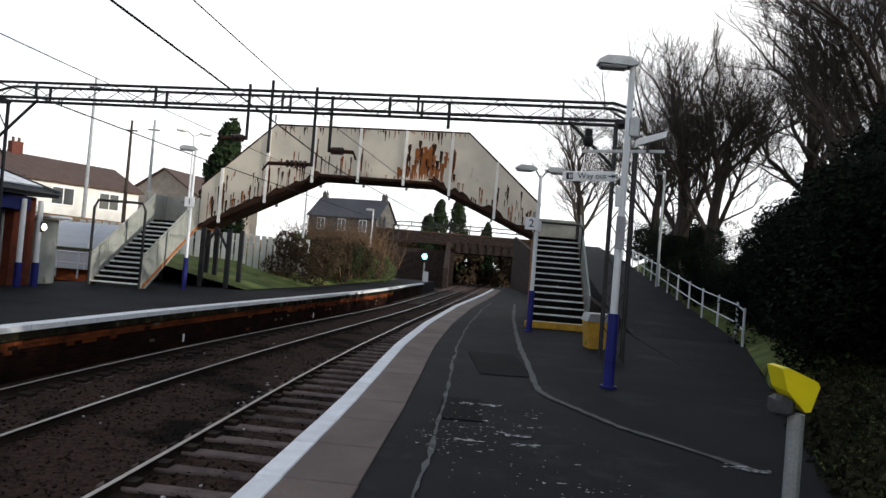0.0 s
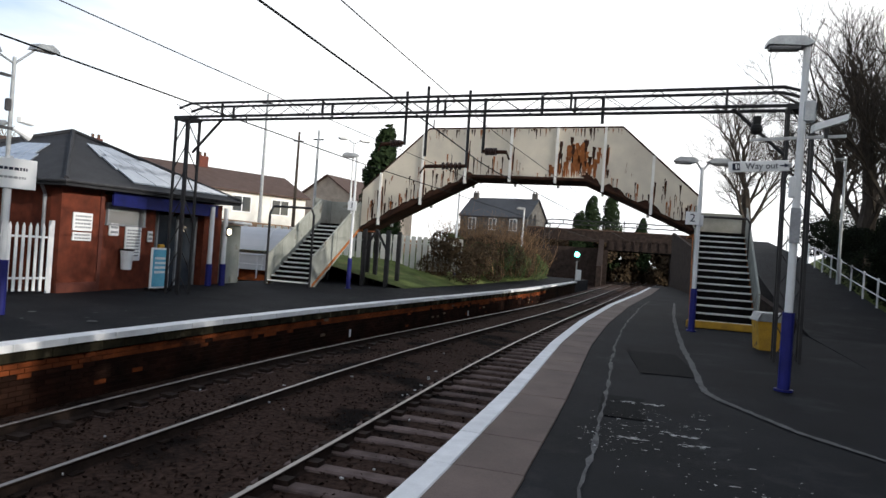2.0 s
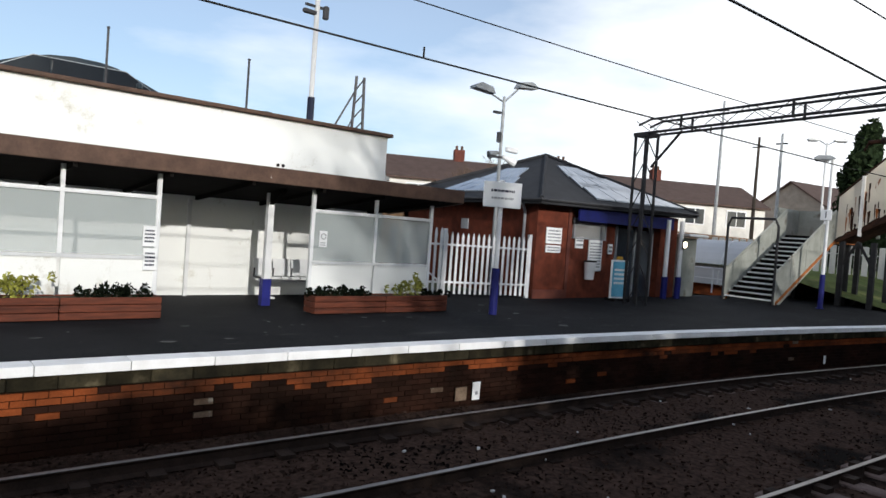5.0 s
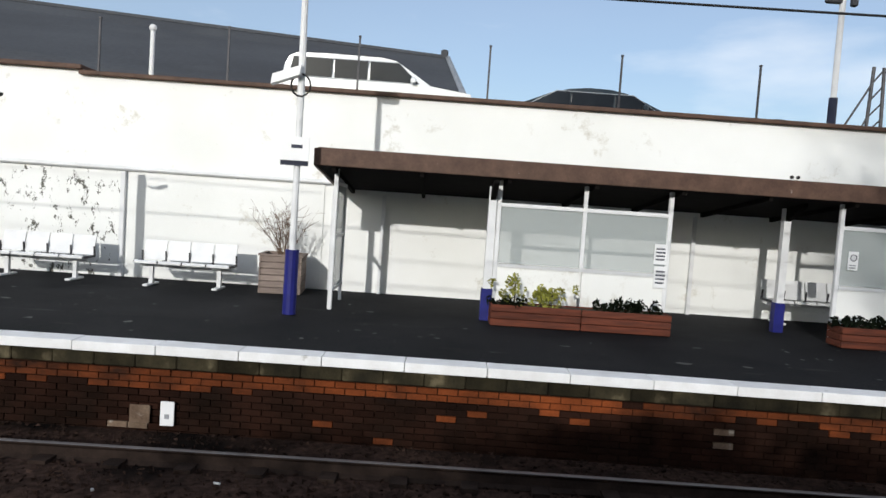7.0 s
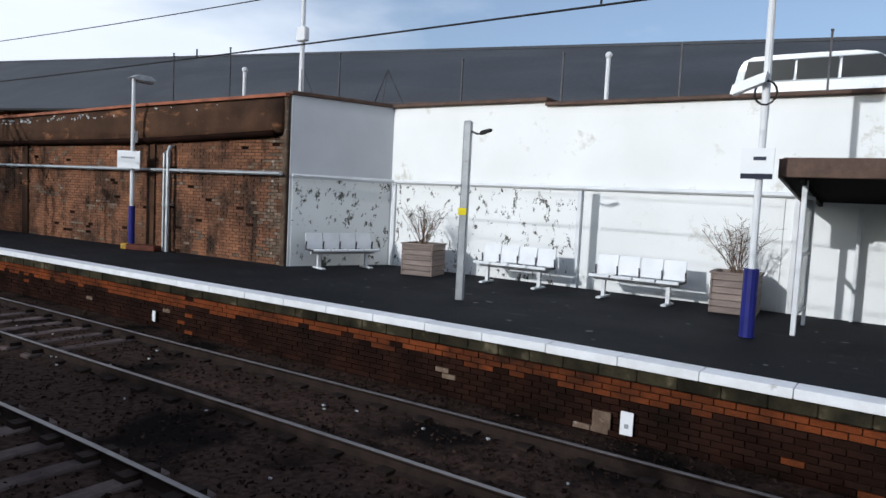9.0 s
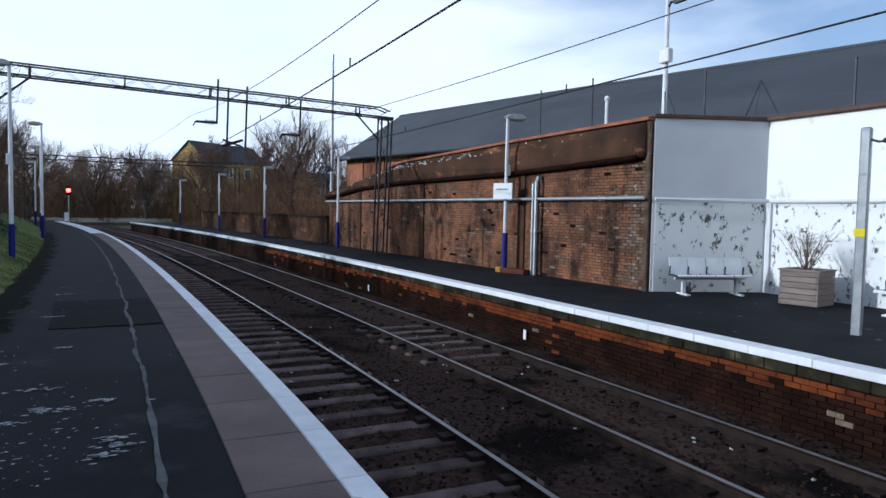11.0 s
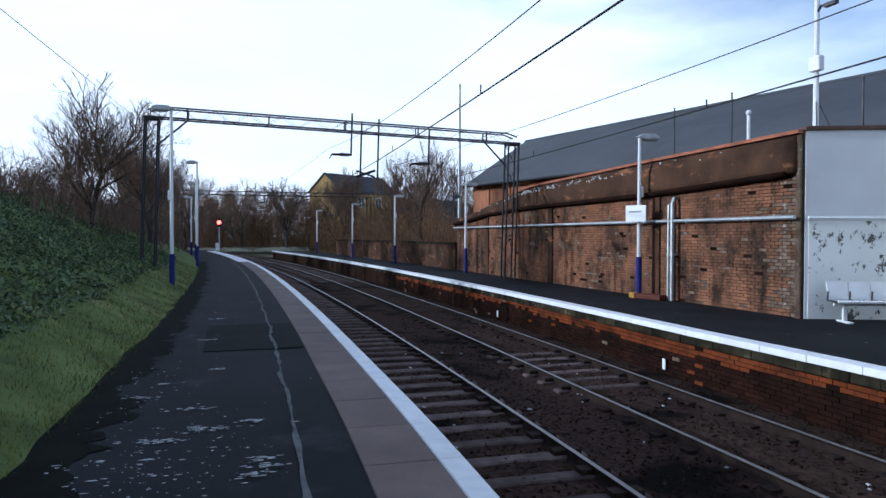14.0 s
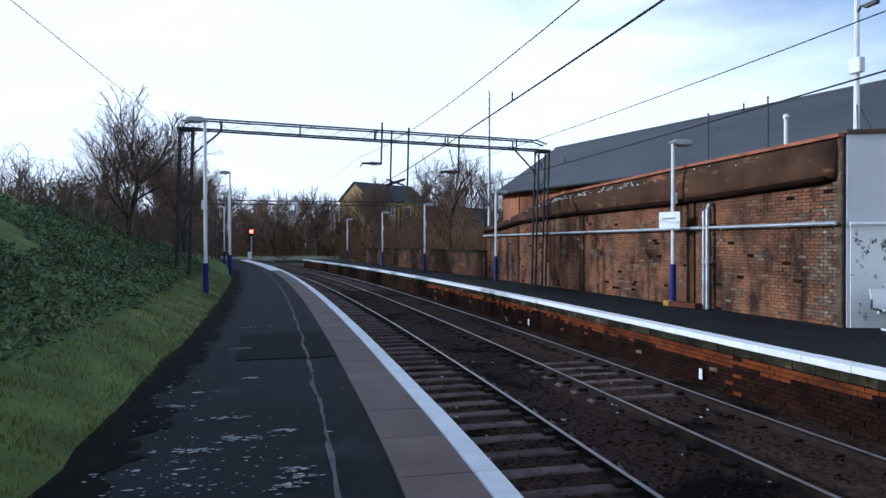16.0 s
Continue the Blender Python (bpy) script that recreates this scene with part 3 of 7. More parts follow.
brickwall = structure("wall_brick", wall_run(lambda y: [(-0.02, -1.0), (-0.02, band_foot(y) + 0.1), (-0.6, band_foot(y) + 0.1), (-0.6, -1.0)], BW0, BW1), "mortar", "soot-stained old brick retaining wall with a heavy band", "wall")


def band_outline(y):
    b, t = band_foot(y), wall_top(y)
    u = 0.02 * noise.noise((y * 1.1, 4, 0))
    return [(-0.5, b), (0.06, b + 0.01), (0.14 + u, b + 0.06), (0.17 + u, b + 0.5 * (t - b) * 0.5), (0.15 + u, t - 0.3 * (t - b)), (0.09, t - 0.06), (0.0, t), (-0.5, t)]


part("band", wall_run(band_outline, BW0, BW1 - 0.12), "band_soot", brickwall, "heavy rounded sooty band below the coping", True)
# Lip is coloured black to stand for the shade below the band.
part("lip", wall_run(lambda y: [(-0.1, band_foot(y) - 0.07), (0.13, band_foot(y) - 0.05), (0.23, band_foot(y) + 0.0), (0.22, band_foot(y) + 0.07), (0.1, band_foot(y) + 0.1)], BW0, BW1 - 0.3), "shade_soot_brick", brickwall, "rounded lip painted black for the shade under the band", True)
lime = Shape()
lrng = random.Random(31)
for k in range(110):
    y = lrng.choice((lrng.uniform(-27, -20), lrng.uniform(-27, -23), lrng.uniform(-32, -13)))
    t_, b_ = wall_top(y), band_foot(y)
    z = t_ - lrng.uniform(0.05, 0.2)
    w_, h_ = lrng.uniform(0.02, 0.07), lrng.uniform(0.02, 0.10)
    lime.prism([(y - w_, z), (y + w_ * 0.8, z - 0.01), (y + w_ * lrng.uniform(0.2, 0.9), z - h_ * 0.6), (y + w_ * 0.1, z - h_), (y - w_ * lrng.uniform(0.3, 0.9), z - h_ * 0.5)], "x", brick_line(y) + 0.06, brick_line(y) + 0.145)
part("lime_streaks", lime, "litter", brickwall, "white lime drips below the coping")
part("coping", wall_run(lambda y: [(-0.6, wall_top(y) + 0.003), (0.11, wall_top(y) + 0.003), (0.12, wall_top(y) + 0.075), (-0.6, wall_top(y) + 0.08)], -26.5, BW1), "cope_brick", brickwall, "red brick coping")
for y in (-17.4, -23.5, -29.5):
    h_ = band_foot(y) + 1.0
    part("pilaster", Shape().box((brick_line(y) + 0.01, y, h_ / 2 - 1.0), (0.07, 0.34, h_)), "band_soot", brickwall)
part("quoin", Shape().box((brick_line(-12.62) + 0.005, -12.62, 1.4), (0.07, 0.14, 4.78), 0, 0.02), "pale_brick", brickwall, "worn pale corner of the wall")
low = structure("wall_low", sweep([(0, -1), (0, 1.25), (-0.4, 1.25), (-0.4, -1)], -62, BW0, 1.0, lambda y: brick_line(y) + 0.1), "band_soot", "low old brick wall at the platform's end", "wall")
part("coping", sweep([(0.06, 1.25), (0.06, 1.36), (-0.46, 1.36), (-0.46, 1.25)], -62, BW0, 1.0, lambda y: brick_line(y) + 0.1), "moss_stone", low)
# cable trough pipe along both walls
pipe = thing("cable_pipe", label="pale grey cable pipe clipped along the walls", category="pipe")
part("pipe", Shape().pipe([(WALL_X + 0.07, -2.4, 2.06), (WALL_X + 0.07, -11.4, 2.06), (p1.x + 0.05, p1.y + 0.12, 2.06)], 0.045), "white_metal", pipe)
part("pipe", Shape().pipe([(brick_line(y) + 0.16, y, 2.08) for y in np.linspace(BW1 - 0.02, BW0, 22)], 0.045), "galv", pipe)
for y in np.linspace(-14, -32, 10):
    part("bracket", Shape().box((brick_line(y) + 0.09, y, 2.08), (0.16, 0.05, 0.12)), "galv", pipe)
dp = thing("downpipe", (brick_line(-16.5) + 0.18, -16.5, 0), label="pair of pale vertical pipes on the brick wall", category="pipe")
part("pipe", Shape().pipe([(0, 0, 0), (0, 0, 2.55), (-0.05, 0, 2.66), (-0.16, 0, 2.68)], 0.055, 8), "galv", dp)
part("pipe", Shape().pipe([(0, -0.16, 0), (0, -0.16, 2.5), (-0.16, -0.16, 2.6)], 0.04, 8), "galv", dp)
part("bracket", Shape().box((-0.06, -0.08, 1.2), (0.16, 0.3, 0.05)), "galv", dp)
# car park ground behind the walls
structure("car_park", Shape().prism([(WALL_X - 0.45, -12.3), (WALL_X - 0.45, 8.9), (-60, 8.9), (-60, -34), (-17.0, -34), (-14.5, -30), (-12.4, -24), (-11.7, -13)], "z", 3.0, 3.35), "tarmac", "grey car park behind the wall", "ground")
# ---- platform things ----
def lamp_post(at, rz, height=4.85, arm=0.25, group="platform lamps", label="white lamp post with a navy base and grey lantern", heads=1):
    e = thing("lamp_post", at, rz, label, "lamp post", group)
    part("base", Shape().tube((0, 0, 0), (0, 0, 1.12), 0.083, 0.083, 12).tube((0, 0, 0), (0, 0, 0.03), 0.13, 0.13, 12), "navy", e, "navy-painted lower section")
    part("pole", Shape().tube((0, 0, 1.12), (0, 0, height), 0.057, 0.045, 12), "white_metal", e)
    part("access_box", Shape().box((0.07, 0, 2.9), (0.07, 0.11, 0.3), bev=0.012), "white_metal", e)
    for k in range(heads):
        s = 1 if k == 0 else -1
        head = Shape().prism([(0.0, 0.03), (0.16, 0.12), (0.5, 0.12), (0.62, 0.05), (0.62, 0.0), (0.1, -0.02)], "y", -0.13, 0.13)
        off = arm if heads > 1 else -0.08
        for i, v in enumerate(head.v):
            head.v[i] = (s * (v[0] + off), v[1], v[2] + height - 0.04 + (0.16 if heads > 1 else 0))
        h = part("lantern", head, "galv", e)
        lens = Shape().box((s * (0.38 + off), 0, height - 0.07 + (0.16 if heads > 1 else 0)), (0.42, 0.2, 0.06), bev=0.02)
        part("lens", lens, "lamp_lens", h, "clear moulded lens")
        if heads > 1:
            part("arm", Shape().pipe([(0, 0, height - 0.1), (s * (off + 0.05), 0, height + 0.12)], 0.025), "galv", e)
    return e


def plain_bars(sh, w, h, rows, x=0.0, z=0.0, y=-0.012, rng=None):
    """Bars for lines of writing too small to read, on a panel facing -y."""
    rng = rng or random.Random(3)
    lh = h / rows
    for r in range(rows):
        x0 = x - w / 2
        while x0 < x + w / 2 - 0.02:
            k = rng.uniform(0.05, 0.16) * w * 1.2
            k = min(k, x + w / 2 - x0)
            sh.box((x0 + k / 2, y, z + h / 2 - lh * (r + 0.5)), (k, 0.004, lh * 0.5))
            x0 += k + 0.03 * w
    return sh


def text_part(body, size, parent, at, rot, material, name="lettering"):
    cu = bpy.data.curves.new(name, "FONT")
    cu.body, cu.size, cu.extrude = body, size, 0.003
    cu.align_x, cu.align_y = "CENTER", "CENTER"
    cu.materials.append(M[material])
    tmp = new(name, cu)
    bpy.context.view_layer.update()
    me = bpy.data.meshes.new_from_object(tmp.evaluated_get(bpy.context.evaluated_depsgraph_get()))
    bpy.data.objects.remove(tmp)
    ob = new(name, me)
    ob.parent = parent
    ob.matrix_basis = pose(*at, *rot)
    return ob


lampA = lamp_post((2.46, 10.4, 0), 180, 4.95, label="white lamp post with navy base carrying signs and cameras")
lampA2 = lamp_post((2.15, 18.7, 0), 5, 4.3, heads=2, arm=0.1, label="slim white post with two grey lanterns")
lampE = lamp_post((2.0, -23.1, 0), 0, 5.5, label="white lamp post at the grass verge")
for yy, hh in ((-39.8, 5.6), (-50.0, 5.2), (-62.0, 4.9)):
    lamp_post((edge_x(yy) + 3.3, yy, 0), 0, hh, label="white lamp post further along the verge")
lampD = lamp_post((-10.55, -17.6, 0), 180, 4.4, label="white lamp post in front of the brick wall")
for yy, xx in ((-30.9, -9.78), (-41.0, -8.54), (-52.0, -7.56), (-66.0, -6.2)):
    lamp_post((xx, yy, 0), 180, 4.05, label="white lamp post far along the opposite platform")
lamp_post((-9.3, 23.35, 0), 200, 4.9, label="white lamp post beside the footbridge stair")
lamp_post((-8.2, 36.0, 0.1), 200, 4.9, label="white lamp post further along by the shrubs")
lamp_post((-6.1, 48.0, 0.1), 200, 4.9, label="white lamp post near the road bridge")

# signs and cameras on the first post
ws = thing("way_out_sign", (1.92, 10.26, 3.16), -14, "white way out sign with an arrow", "sign")
ws.matrix_basis = pose(1.92, 10.26, 3.16, 0, -5, 8)
part("panel", Shape().box((-0.02, 0, 0), (0.82, 0.03, 0.15), bev=0.006), "sign_white", ws)
part("clamp", Shape().box((0.4, 0.04, 0), (0.06, 0.12, 0.05)), "galv", ws)
text_part("Way out", 0.125, ws, (0.02, -0.02, 0.0), (90, 0, 0), "sign_dark")
part("arrow", Shape().box((0.32, -0.018, 0), (0.1, 0.006, 0.018)).prism([(0.33, 0.035), (0.385, 0), (0.33, -0.035)], "y", -0.022, -0.014), "sign_dark", ws)
part("pictogram", Shape().box((-0.33, -0.018, 0), (0.1, 0.006, 0.1)), "sign_dark", ws, "dark pictogram square")
part("pictogram_mark", Shape().box((-0.33, -0.023, 0.0), (0.02, 0.004, 0.07)).box((-0.30, -0.023, 0), (0.015, 0.004, 0.05)), "sign_white", ws)
cb = thing("camera_bracket", (2.42, 10.42, 3.60), 0, "steel crossarm with two cameras on the lamp post", "bracket")
part("crossarm", Shape().prism([(-0.62, -0.06), (0.62, 0.03), (0.62, 0.07), (-0.62, -0.02)], "y", -0.025, 0.025), "galv", cb)
part("junction_box", Shape().box((0.12, -0.02, 0.38), (0.16, 0.12, 0.3), bev=0.015), "galv", cb)
hs = Shape().prism([(-0.24, -0.11), (0.19, 0.06), (0.2, 0.15), (-0.23, 0.0)], "y", -0.09, 0.09)
for i, v in enumerate(hs.v):
    hs.v[i] = (v[0] + 0.42, v[1], v[2] + 0.2)
part("camera_housing", hs, "sign_white", cb, "white long camera housing")
part("camera_arm", Shape().box((0.36, 0, 0.08), (0.05, 0.05, 0.14)), "steel", cb)
part("dome_camera", Shape().ball((-0.55, 0, 0.12), 0.09).box((-0.55, 0, 0.24), (0.1, 0.1, 0.12)), "dark", cb, "black dome camera")
nb = thing("notice_plate", (2.44, 10.3, 2.35), 0, "small grey notice plate on the post", "sign")
part("plate", Shape().box((0, 0, 0), (0.14, 0.02, 0.5), bev=0.005), "sign_grey", nb)

for (x, y, z), nums, lab in (((1.98, 18.62, 2.95), "2", "white sign with the platform number two"), ((-9.32, 23.25, 3.05), "1", "white sign with the platform number one")):
    s = thing("platform_sign", (x, y, z), 0, lab, "sign")
    part("panel", Shape().box((0, 0, 0), (0.34, 0.03, 0.34), bev=0.006), "sign_white", s)
    text_part(nums, 0.3, s, (0, -0.02, 0), (90, 0, 0), "sign_dark")

# station name board
nbd = thing("name_board", (-10.2, 9.45, 0), 62, "white station name board on a navy-based post", "sign")
part("base", Shape().tube((0, 0, 0), (0, 0, 0.95), 0.085, n=12), "navy", nbd)
part("post", Shape().tube((0, 0, 0.95), (0, 0, 2.75), 0.05, n=10), "white_metal", nbd)
part("panel", Shape().box((0, -0.07, 2.45), (0.8, 0.03, 0.52), bev=0.008), "sign_white", nbd)
part("writing", plain_bars(Shape(), 0.5, 0.1, 1, 0, 2.53, -0.09), "sign_dark", nbd)
part("small_writing", plain_bars(Shape(), 0.46, 0.08, 1, 0, 2.38, -0.09), "sign_grey", nbd)
sb = thing("name_board", (-10.47, -17.56, 2.3), 118, "small white name sign fixed to a lamp post", "sign")
part("panel", Shape().box((0, -0.08, 0), (0.62, 0.03, 0.45), bev=0.008), "sign_white", sb)
part("writing", plain_bars(Shape(), 0.4, 0.09, 1, 0, 0.05, -0.1), "sign_grey", sb)
gb = thing("post_footing", (-10.6, -17.1, 0), 15, "low timber footing box with a yellow end", "footing")
part("timber", Shape().box((0, 0, 0.07), (0.3, 0.9, 0.14), bev=0.01), "wood_red", gb)
part("yellow_end", Shape().box((0, -0.56, 0.07), (0.26, 0.2, 0.15), bev=0.02), "yellow_worn", gb)

# mast with camera and sign in front of the white wall
mc = thing("camera_mast", (-10.62, -2.68, 0), 0, "white mast with navy base, camera and notice", "mast")
part("base", Shape().tube((0, 0, 0), (0, 0, 0.95), 0.1, n=12), "navy", mc)
part("pole", Shape().tube((0, 0, 0.95), (0, 0, 3.0), 0.05, n=10).tube((0, 0, 3.0), (0, -0.03, 5.6), 0.055, 0.045, n=10), "white_metal", mc)
hs = Shape().prism([(-0.42, -0.02), (-0.02, 0.13), (0.0, 0.27), (-0.4, 0.12)], "x", -0.08, 0.08)
for i, v in enumerate(hs.v):
    hs.v[i] = (v[0] + 0.12, v[1] + 0.02, v[2] + 3.32)
part("camera_housing", hs, "sign_white", mc, "white camera under a sun shield")
part("cable_loop", Shape().pipe([(0.05, 0.14 * math.cos(a), 3.33 + 0.16 * math.sin(a)) for a in np.linspace(0, 6.3, 14)], 0.014), "dark", mc)
part("floodlight", Shape().box((0.1, 0.15, 4.72), (0.16, 0.34, 0.2), 0, 0.03), "steel", mc)
part("notice", Shape().box((0.07, -0.03, 2.42), (0.02, 0.42, 0.34)), "sign_white", mc)
part("notice_band", Shape().box((0.07, -0.03, 2.21), (0.024, 0.4, 0.07)), "sign_dark", mc)
part("notice_mark", Shape().box((0.084, 0.0, 2.45), (0.004, 0.16, 0.05)), "sign_dark", mc)

# short galvanised lamp column by the benches
pl = thing("lamp_column", (-10.26, -7.19, 0), 0, "square galvanised column with a small swan lamp", "lamp post")
part("column", Shape().box((0, 0, 1.5), (0.12, 0.14, 3.05), 20, 0.02), "galv", pl)
part("label_plate", Shape().box((0.065, 0.01, 1.5), (0.02, 0.14, 0.12), 20), "yellow", pl)
part("arm", Shape().pipe([(0, 0.03, 2.86), (0.02, 0.2, 2.80), (0.04, 0.34, 2.82)], 0.018), "steel", pl)
part("lantern", Shape().prism([(0.28, 2.78), (0.46, 2.84), (0.47, 2.88), (0.30, 2.84)], "x", -0.01, 0.09), "dark", pl)


# benches
def bench(at, rz):
    e = thing("platform_bench", at, rz, "white four-seat metal bench before the wall", "bench", "platform benches")
    part("beam", Shape().box((0, 0, 0.36), (1.62, 0.06, 0.06), bev=0.01), "white_metal", e)
    for x in (-0.6, 0.6):
        part("leg", Shape().box((x, 0, 0.18), (0.07, 0.07, 0.36)).box((x, -0.02, 0.02), (0.1, 0.5, 0.04), bev=0.012), "white_metal", e)
    for k in range(4):
        x = -0.63 + 0.42 * k
        part("seat", Shape().prism([(-0.24, 0.43), (-0.2, 0.455), (0.18, 0.41), (0.18, 0.38), (-0.2, 0.425), (-0.24, 0.4)], "x", x - 0.195, x + 0.195), "white_metal", e)
        part("backrest", Shape().prism([(0.17, 0.44), (0.2, 0.44), (0.29, 0.78), (0.26, 0.79)], "x", x - 0.195, x + 0.195), "white_metal", e)
    for k in range(5):
        x = -0.84 + 0.42 * k
        part("arm", Shape().prism([(-0.2, 0.4), (0.2, 0.4), (0.2, 0.42), (0.17, 0.6), (0.14, 0.6), (0.16, 0.44), (-0.2, 0.44)], "x", x - 0.012, x + 0.012), "steel", e)
    return e


b0 = bench((-12.75, -4.98, 0), 90)
copy_thing(b0, pose(-12.8, -7.55, 0, 0, 0, 90))
copy_thing(b0, pose(-12.05, -11.55, 0, 0, 0, 160))


# square planters with bare shrubs
def twiggy(at, h, spread, seed, n=26):
    rng = random.Random(seed)
    sh = Shape()
    for k in range(n):
        a = rng.uniform(0, 6.28)
        p = Vector((rng.uniform(-0.08, 0.08), rng.uniform(-0.08, 0.08), 0))
        d = Vector((math.cos(a) * spread * rng.random(), math.sin(a) * spread * rng.random(), h * rng.uniform(0.6, 1.0)))
        pts = [p, p + d * 0.35 + Vector((rng.uniform(-.04, .04), rng.uniform(-.04, .04), 0)), p + d * 0.7, p + d]
        r = rng.uniform(0.006, 0.011)
        for i in range(3):
            sh.tube(pts[i], pts[i + 1], r * (1 - i * 0.27), r * (0.73 - i * 0.25), 4, False)
        for i in range(6):
            s = p + d * rng.uniform(0.4, 0.95)
            e = s + Vector((rng.uniform(-1, 1), rng.uniform(-1, 1), rng.uniform(-0.1, 1))).normalized() * rng.uniform(0.08, 0.26)
            sh.tube(s, e, 0.0045, 0.002, 3, False)
    for i, v in enumerate(sh.v):
        sh.v[i] = (v[0] + at[0], v[1] + at[1], v[2] + at[2])
    return sh


def square_planter(at, rz, seed, h):
    e = thing("square_planter", at, rz, "square weathered timber planter standing by the wall", "planter", "square planters")
    for k in range(6):
        z = 0.06 + k * 0.112
        for s in (1, -1):
            part("board", Shape().box((0, s * 0.35, z), (0.74, 0.04, 0.104), bev=0.008), "wood_grey", e)
            part("board", Shape().box((s * 0.35, 0, z), (0.04, 0.66, 0.104), bev=0.008), "wood_grey", e)
    part("rim", Shape().box((0, 0.35, 0.69), (0.78, 0.08, 0.03)).box((0, -0.35, 0.69), (0.78, 0.08, 0.03)).box((0.35, 0, 0.69), (0.08, 0.62, 0.03)).box((-0.35, 0, 0.69), (0.08, 0.62, 0.03)), "wood_grey", e)
    part("earth", Shape().box((0, 0, 0.6), (0.66, 0.66, 0.05)), "soil", e)
    s = thing("bare_shrub", (at[0], at[1], at[2] + 0.62), rz, "leafless twiggy shrub growing in the timber planter", "shrub", "bare shrubs")
    part("branching", twiggy((0, 0, 0), h, 0.75, seed, 34), "twig", s)


square_planter((-12.95, -3.3, 0), 4, 5, 1.05)
square_planter((-12.7, -9.75, 0), 12, 6, 0.95)


def leaves(sh, c, r, n, size, rng, squash=1.0):
    for k in range(n):
        d = Vector((rng.gauss(0, 1), rng.gauss(0, 1), rng.gauss(0, 1)))
        d.normalize()
        d *= rng.uniform(0.6, 1.0) ** 0.7
        p = Vector((c[0] + d.x * r[0], c[1] + d.y * r[1], c[2] + d.z * r[2]))
        u = Vector((rng.gauss(0, 1), rng.gauss(0, 1), rng.gauss(0, 1))).normalized()
        w = u.orthogonal().normalized()
        s = size * rng.uniform(0.6, 1.4)
        sh.quad(p - u * s, p + w * s * 0.5, p + u * s, p - w * s * 0.5)
    return sh


def trough(y0, y1, seed):
    e = thing("timber_trough", (-10.98, (y0 + y1) / 2, 0), 0, "long red-stained timber planting trough before the shelter", "planter", "timber troughs")
    L = y1 - y0
    for k in range(3):
        for s, n in ((0.19, 2), (-0.19, 2)):
            for q in range(2):
                part("board", Shape().box((s, (-0.25 + 0.5 * q) * L, 0.055 + 0.108 * k), (0.035, L / 2 - 0.012, 0.1), bev=0.008), "wood_red", e)
        for s in (-1, 1):
            part("board", Shape().box((0, s * (L / 2 - 0.02), 0.055 + 0.108 * k), (0.34, 0.035, 0.1), bev=0.008), "wood_red", e)
    part("earth", Shape().box((0, 0, 0.28), (0.34, L - 0.08, 0.04)), "soil", e)
    rng = random.Random(seed)
    for k in range(7):
        y = y0 + (0.06, 0.14, 0.27, 0.36, 0.66, 0.78, 0.9)[k] * L + rng.uniform(-0.05, 0.05)
        yel = (k in (1, 2, 3)) if seed == 2 else (k in (4, 5))
        p = thing("bedding_plant", (-10.98 + rng.uniform(-0.05, 0.05), y, 0.30), 0, "yellow-green bedding plant in the trough" if yel else "dark green low bedding plant in the trough", "plant", "bedding plants")
        h = rng.uniform(0.16, 0.36) if yel else rng.uniform(0.06, 0.14)
        fo = leaves(Shape(), (0, 0, h * 0.5), (0.13, 0.2, h * 0.7), 80, 0.035, rng)
        for q in range(5):
            leaves(fo, (rng.gauss(0, 0.08), rng.gauss(0, 0.16), h * rng.uniform(0.5, 1.3)), (0.05, 0.06, 0.08), 24, 0.035, rng)
        part("foliage", fo, "leaf_yellow" if yel else "leaf_dark", p)
        part("stem", Shape().tube((0, 0, 0), (0, 0, h), 0.012, n=5), "bark", p)


trough(0.3, 3.05, 2)
trough(5.65, 8.7, 3)

# ---- waiting shelter ----
shl = thing("waiting_shelter", (0, 0, 0), 0, "long white open-fronted shelter with a brown fascia roof", "shelter")
SX, SB = -11.3, WALL_X + 0.06
part("roof", Shape().prism([(SX + 0.33, 2.28), (SX + 0.33, 2.44), (SB, 2.12), (SB, 2.0)], "y", -2.45, 9.05), "roof_felt", shl)
part("fascia", Shape().box((SX + 0.36, 3.3, 2.36), (0.05, 11.5, 0.27), bev=0.01), "brown_trim", shl, "brown flaking fascia board")
part("end_fascia", Shape().prism([(SX + 0.36, 2.22), (SX + 0.36, 2.48), (SB, 2.18), (SB, 1.93)], "y", -2.50, -2.455), "brown_trim", shl)
part("end_fascia", Shape().prism([(SX + 0.36, 2.22), (SX + 0.36, 2.48), (SB, 2.18), (SB, 1.93)], "y", 9.055, 9.10), "brown_trim", shl)
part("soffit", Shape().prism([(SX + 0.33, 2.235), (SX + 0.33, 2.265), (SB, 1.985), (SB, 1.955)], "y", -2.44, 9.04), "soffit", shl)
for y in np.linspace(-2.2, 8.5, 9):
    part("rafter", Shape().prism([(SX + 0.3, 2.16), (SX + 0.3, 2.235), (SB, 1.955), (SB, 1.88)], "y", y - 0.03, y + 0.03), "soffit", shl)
POSTS = (-2.19, 0.37, 3.07, 5.79, 8.54)
for y in POSTS:
    part("post", Shape().box((SX, y, 1.12), (0.07, 0.07, 2.24), bev=0.008), "white_metal", shl)
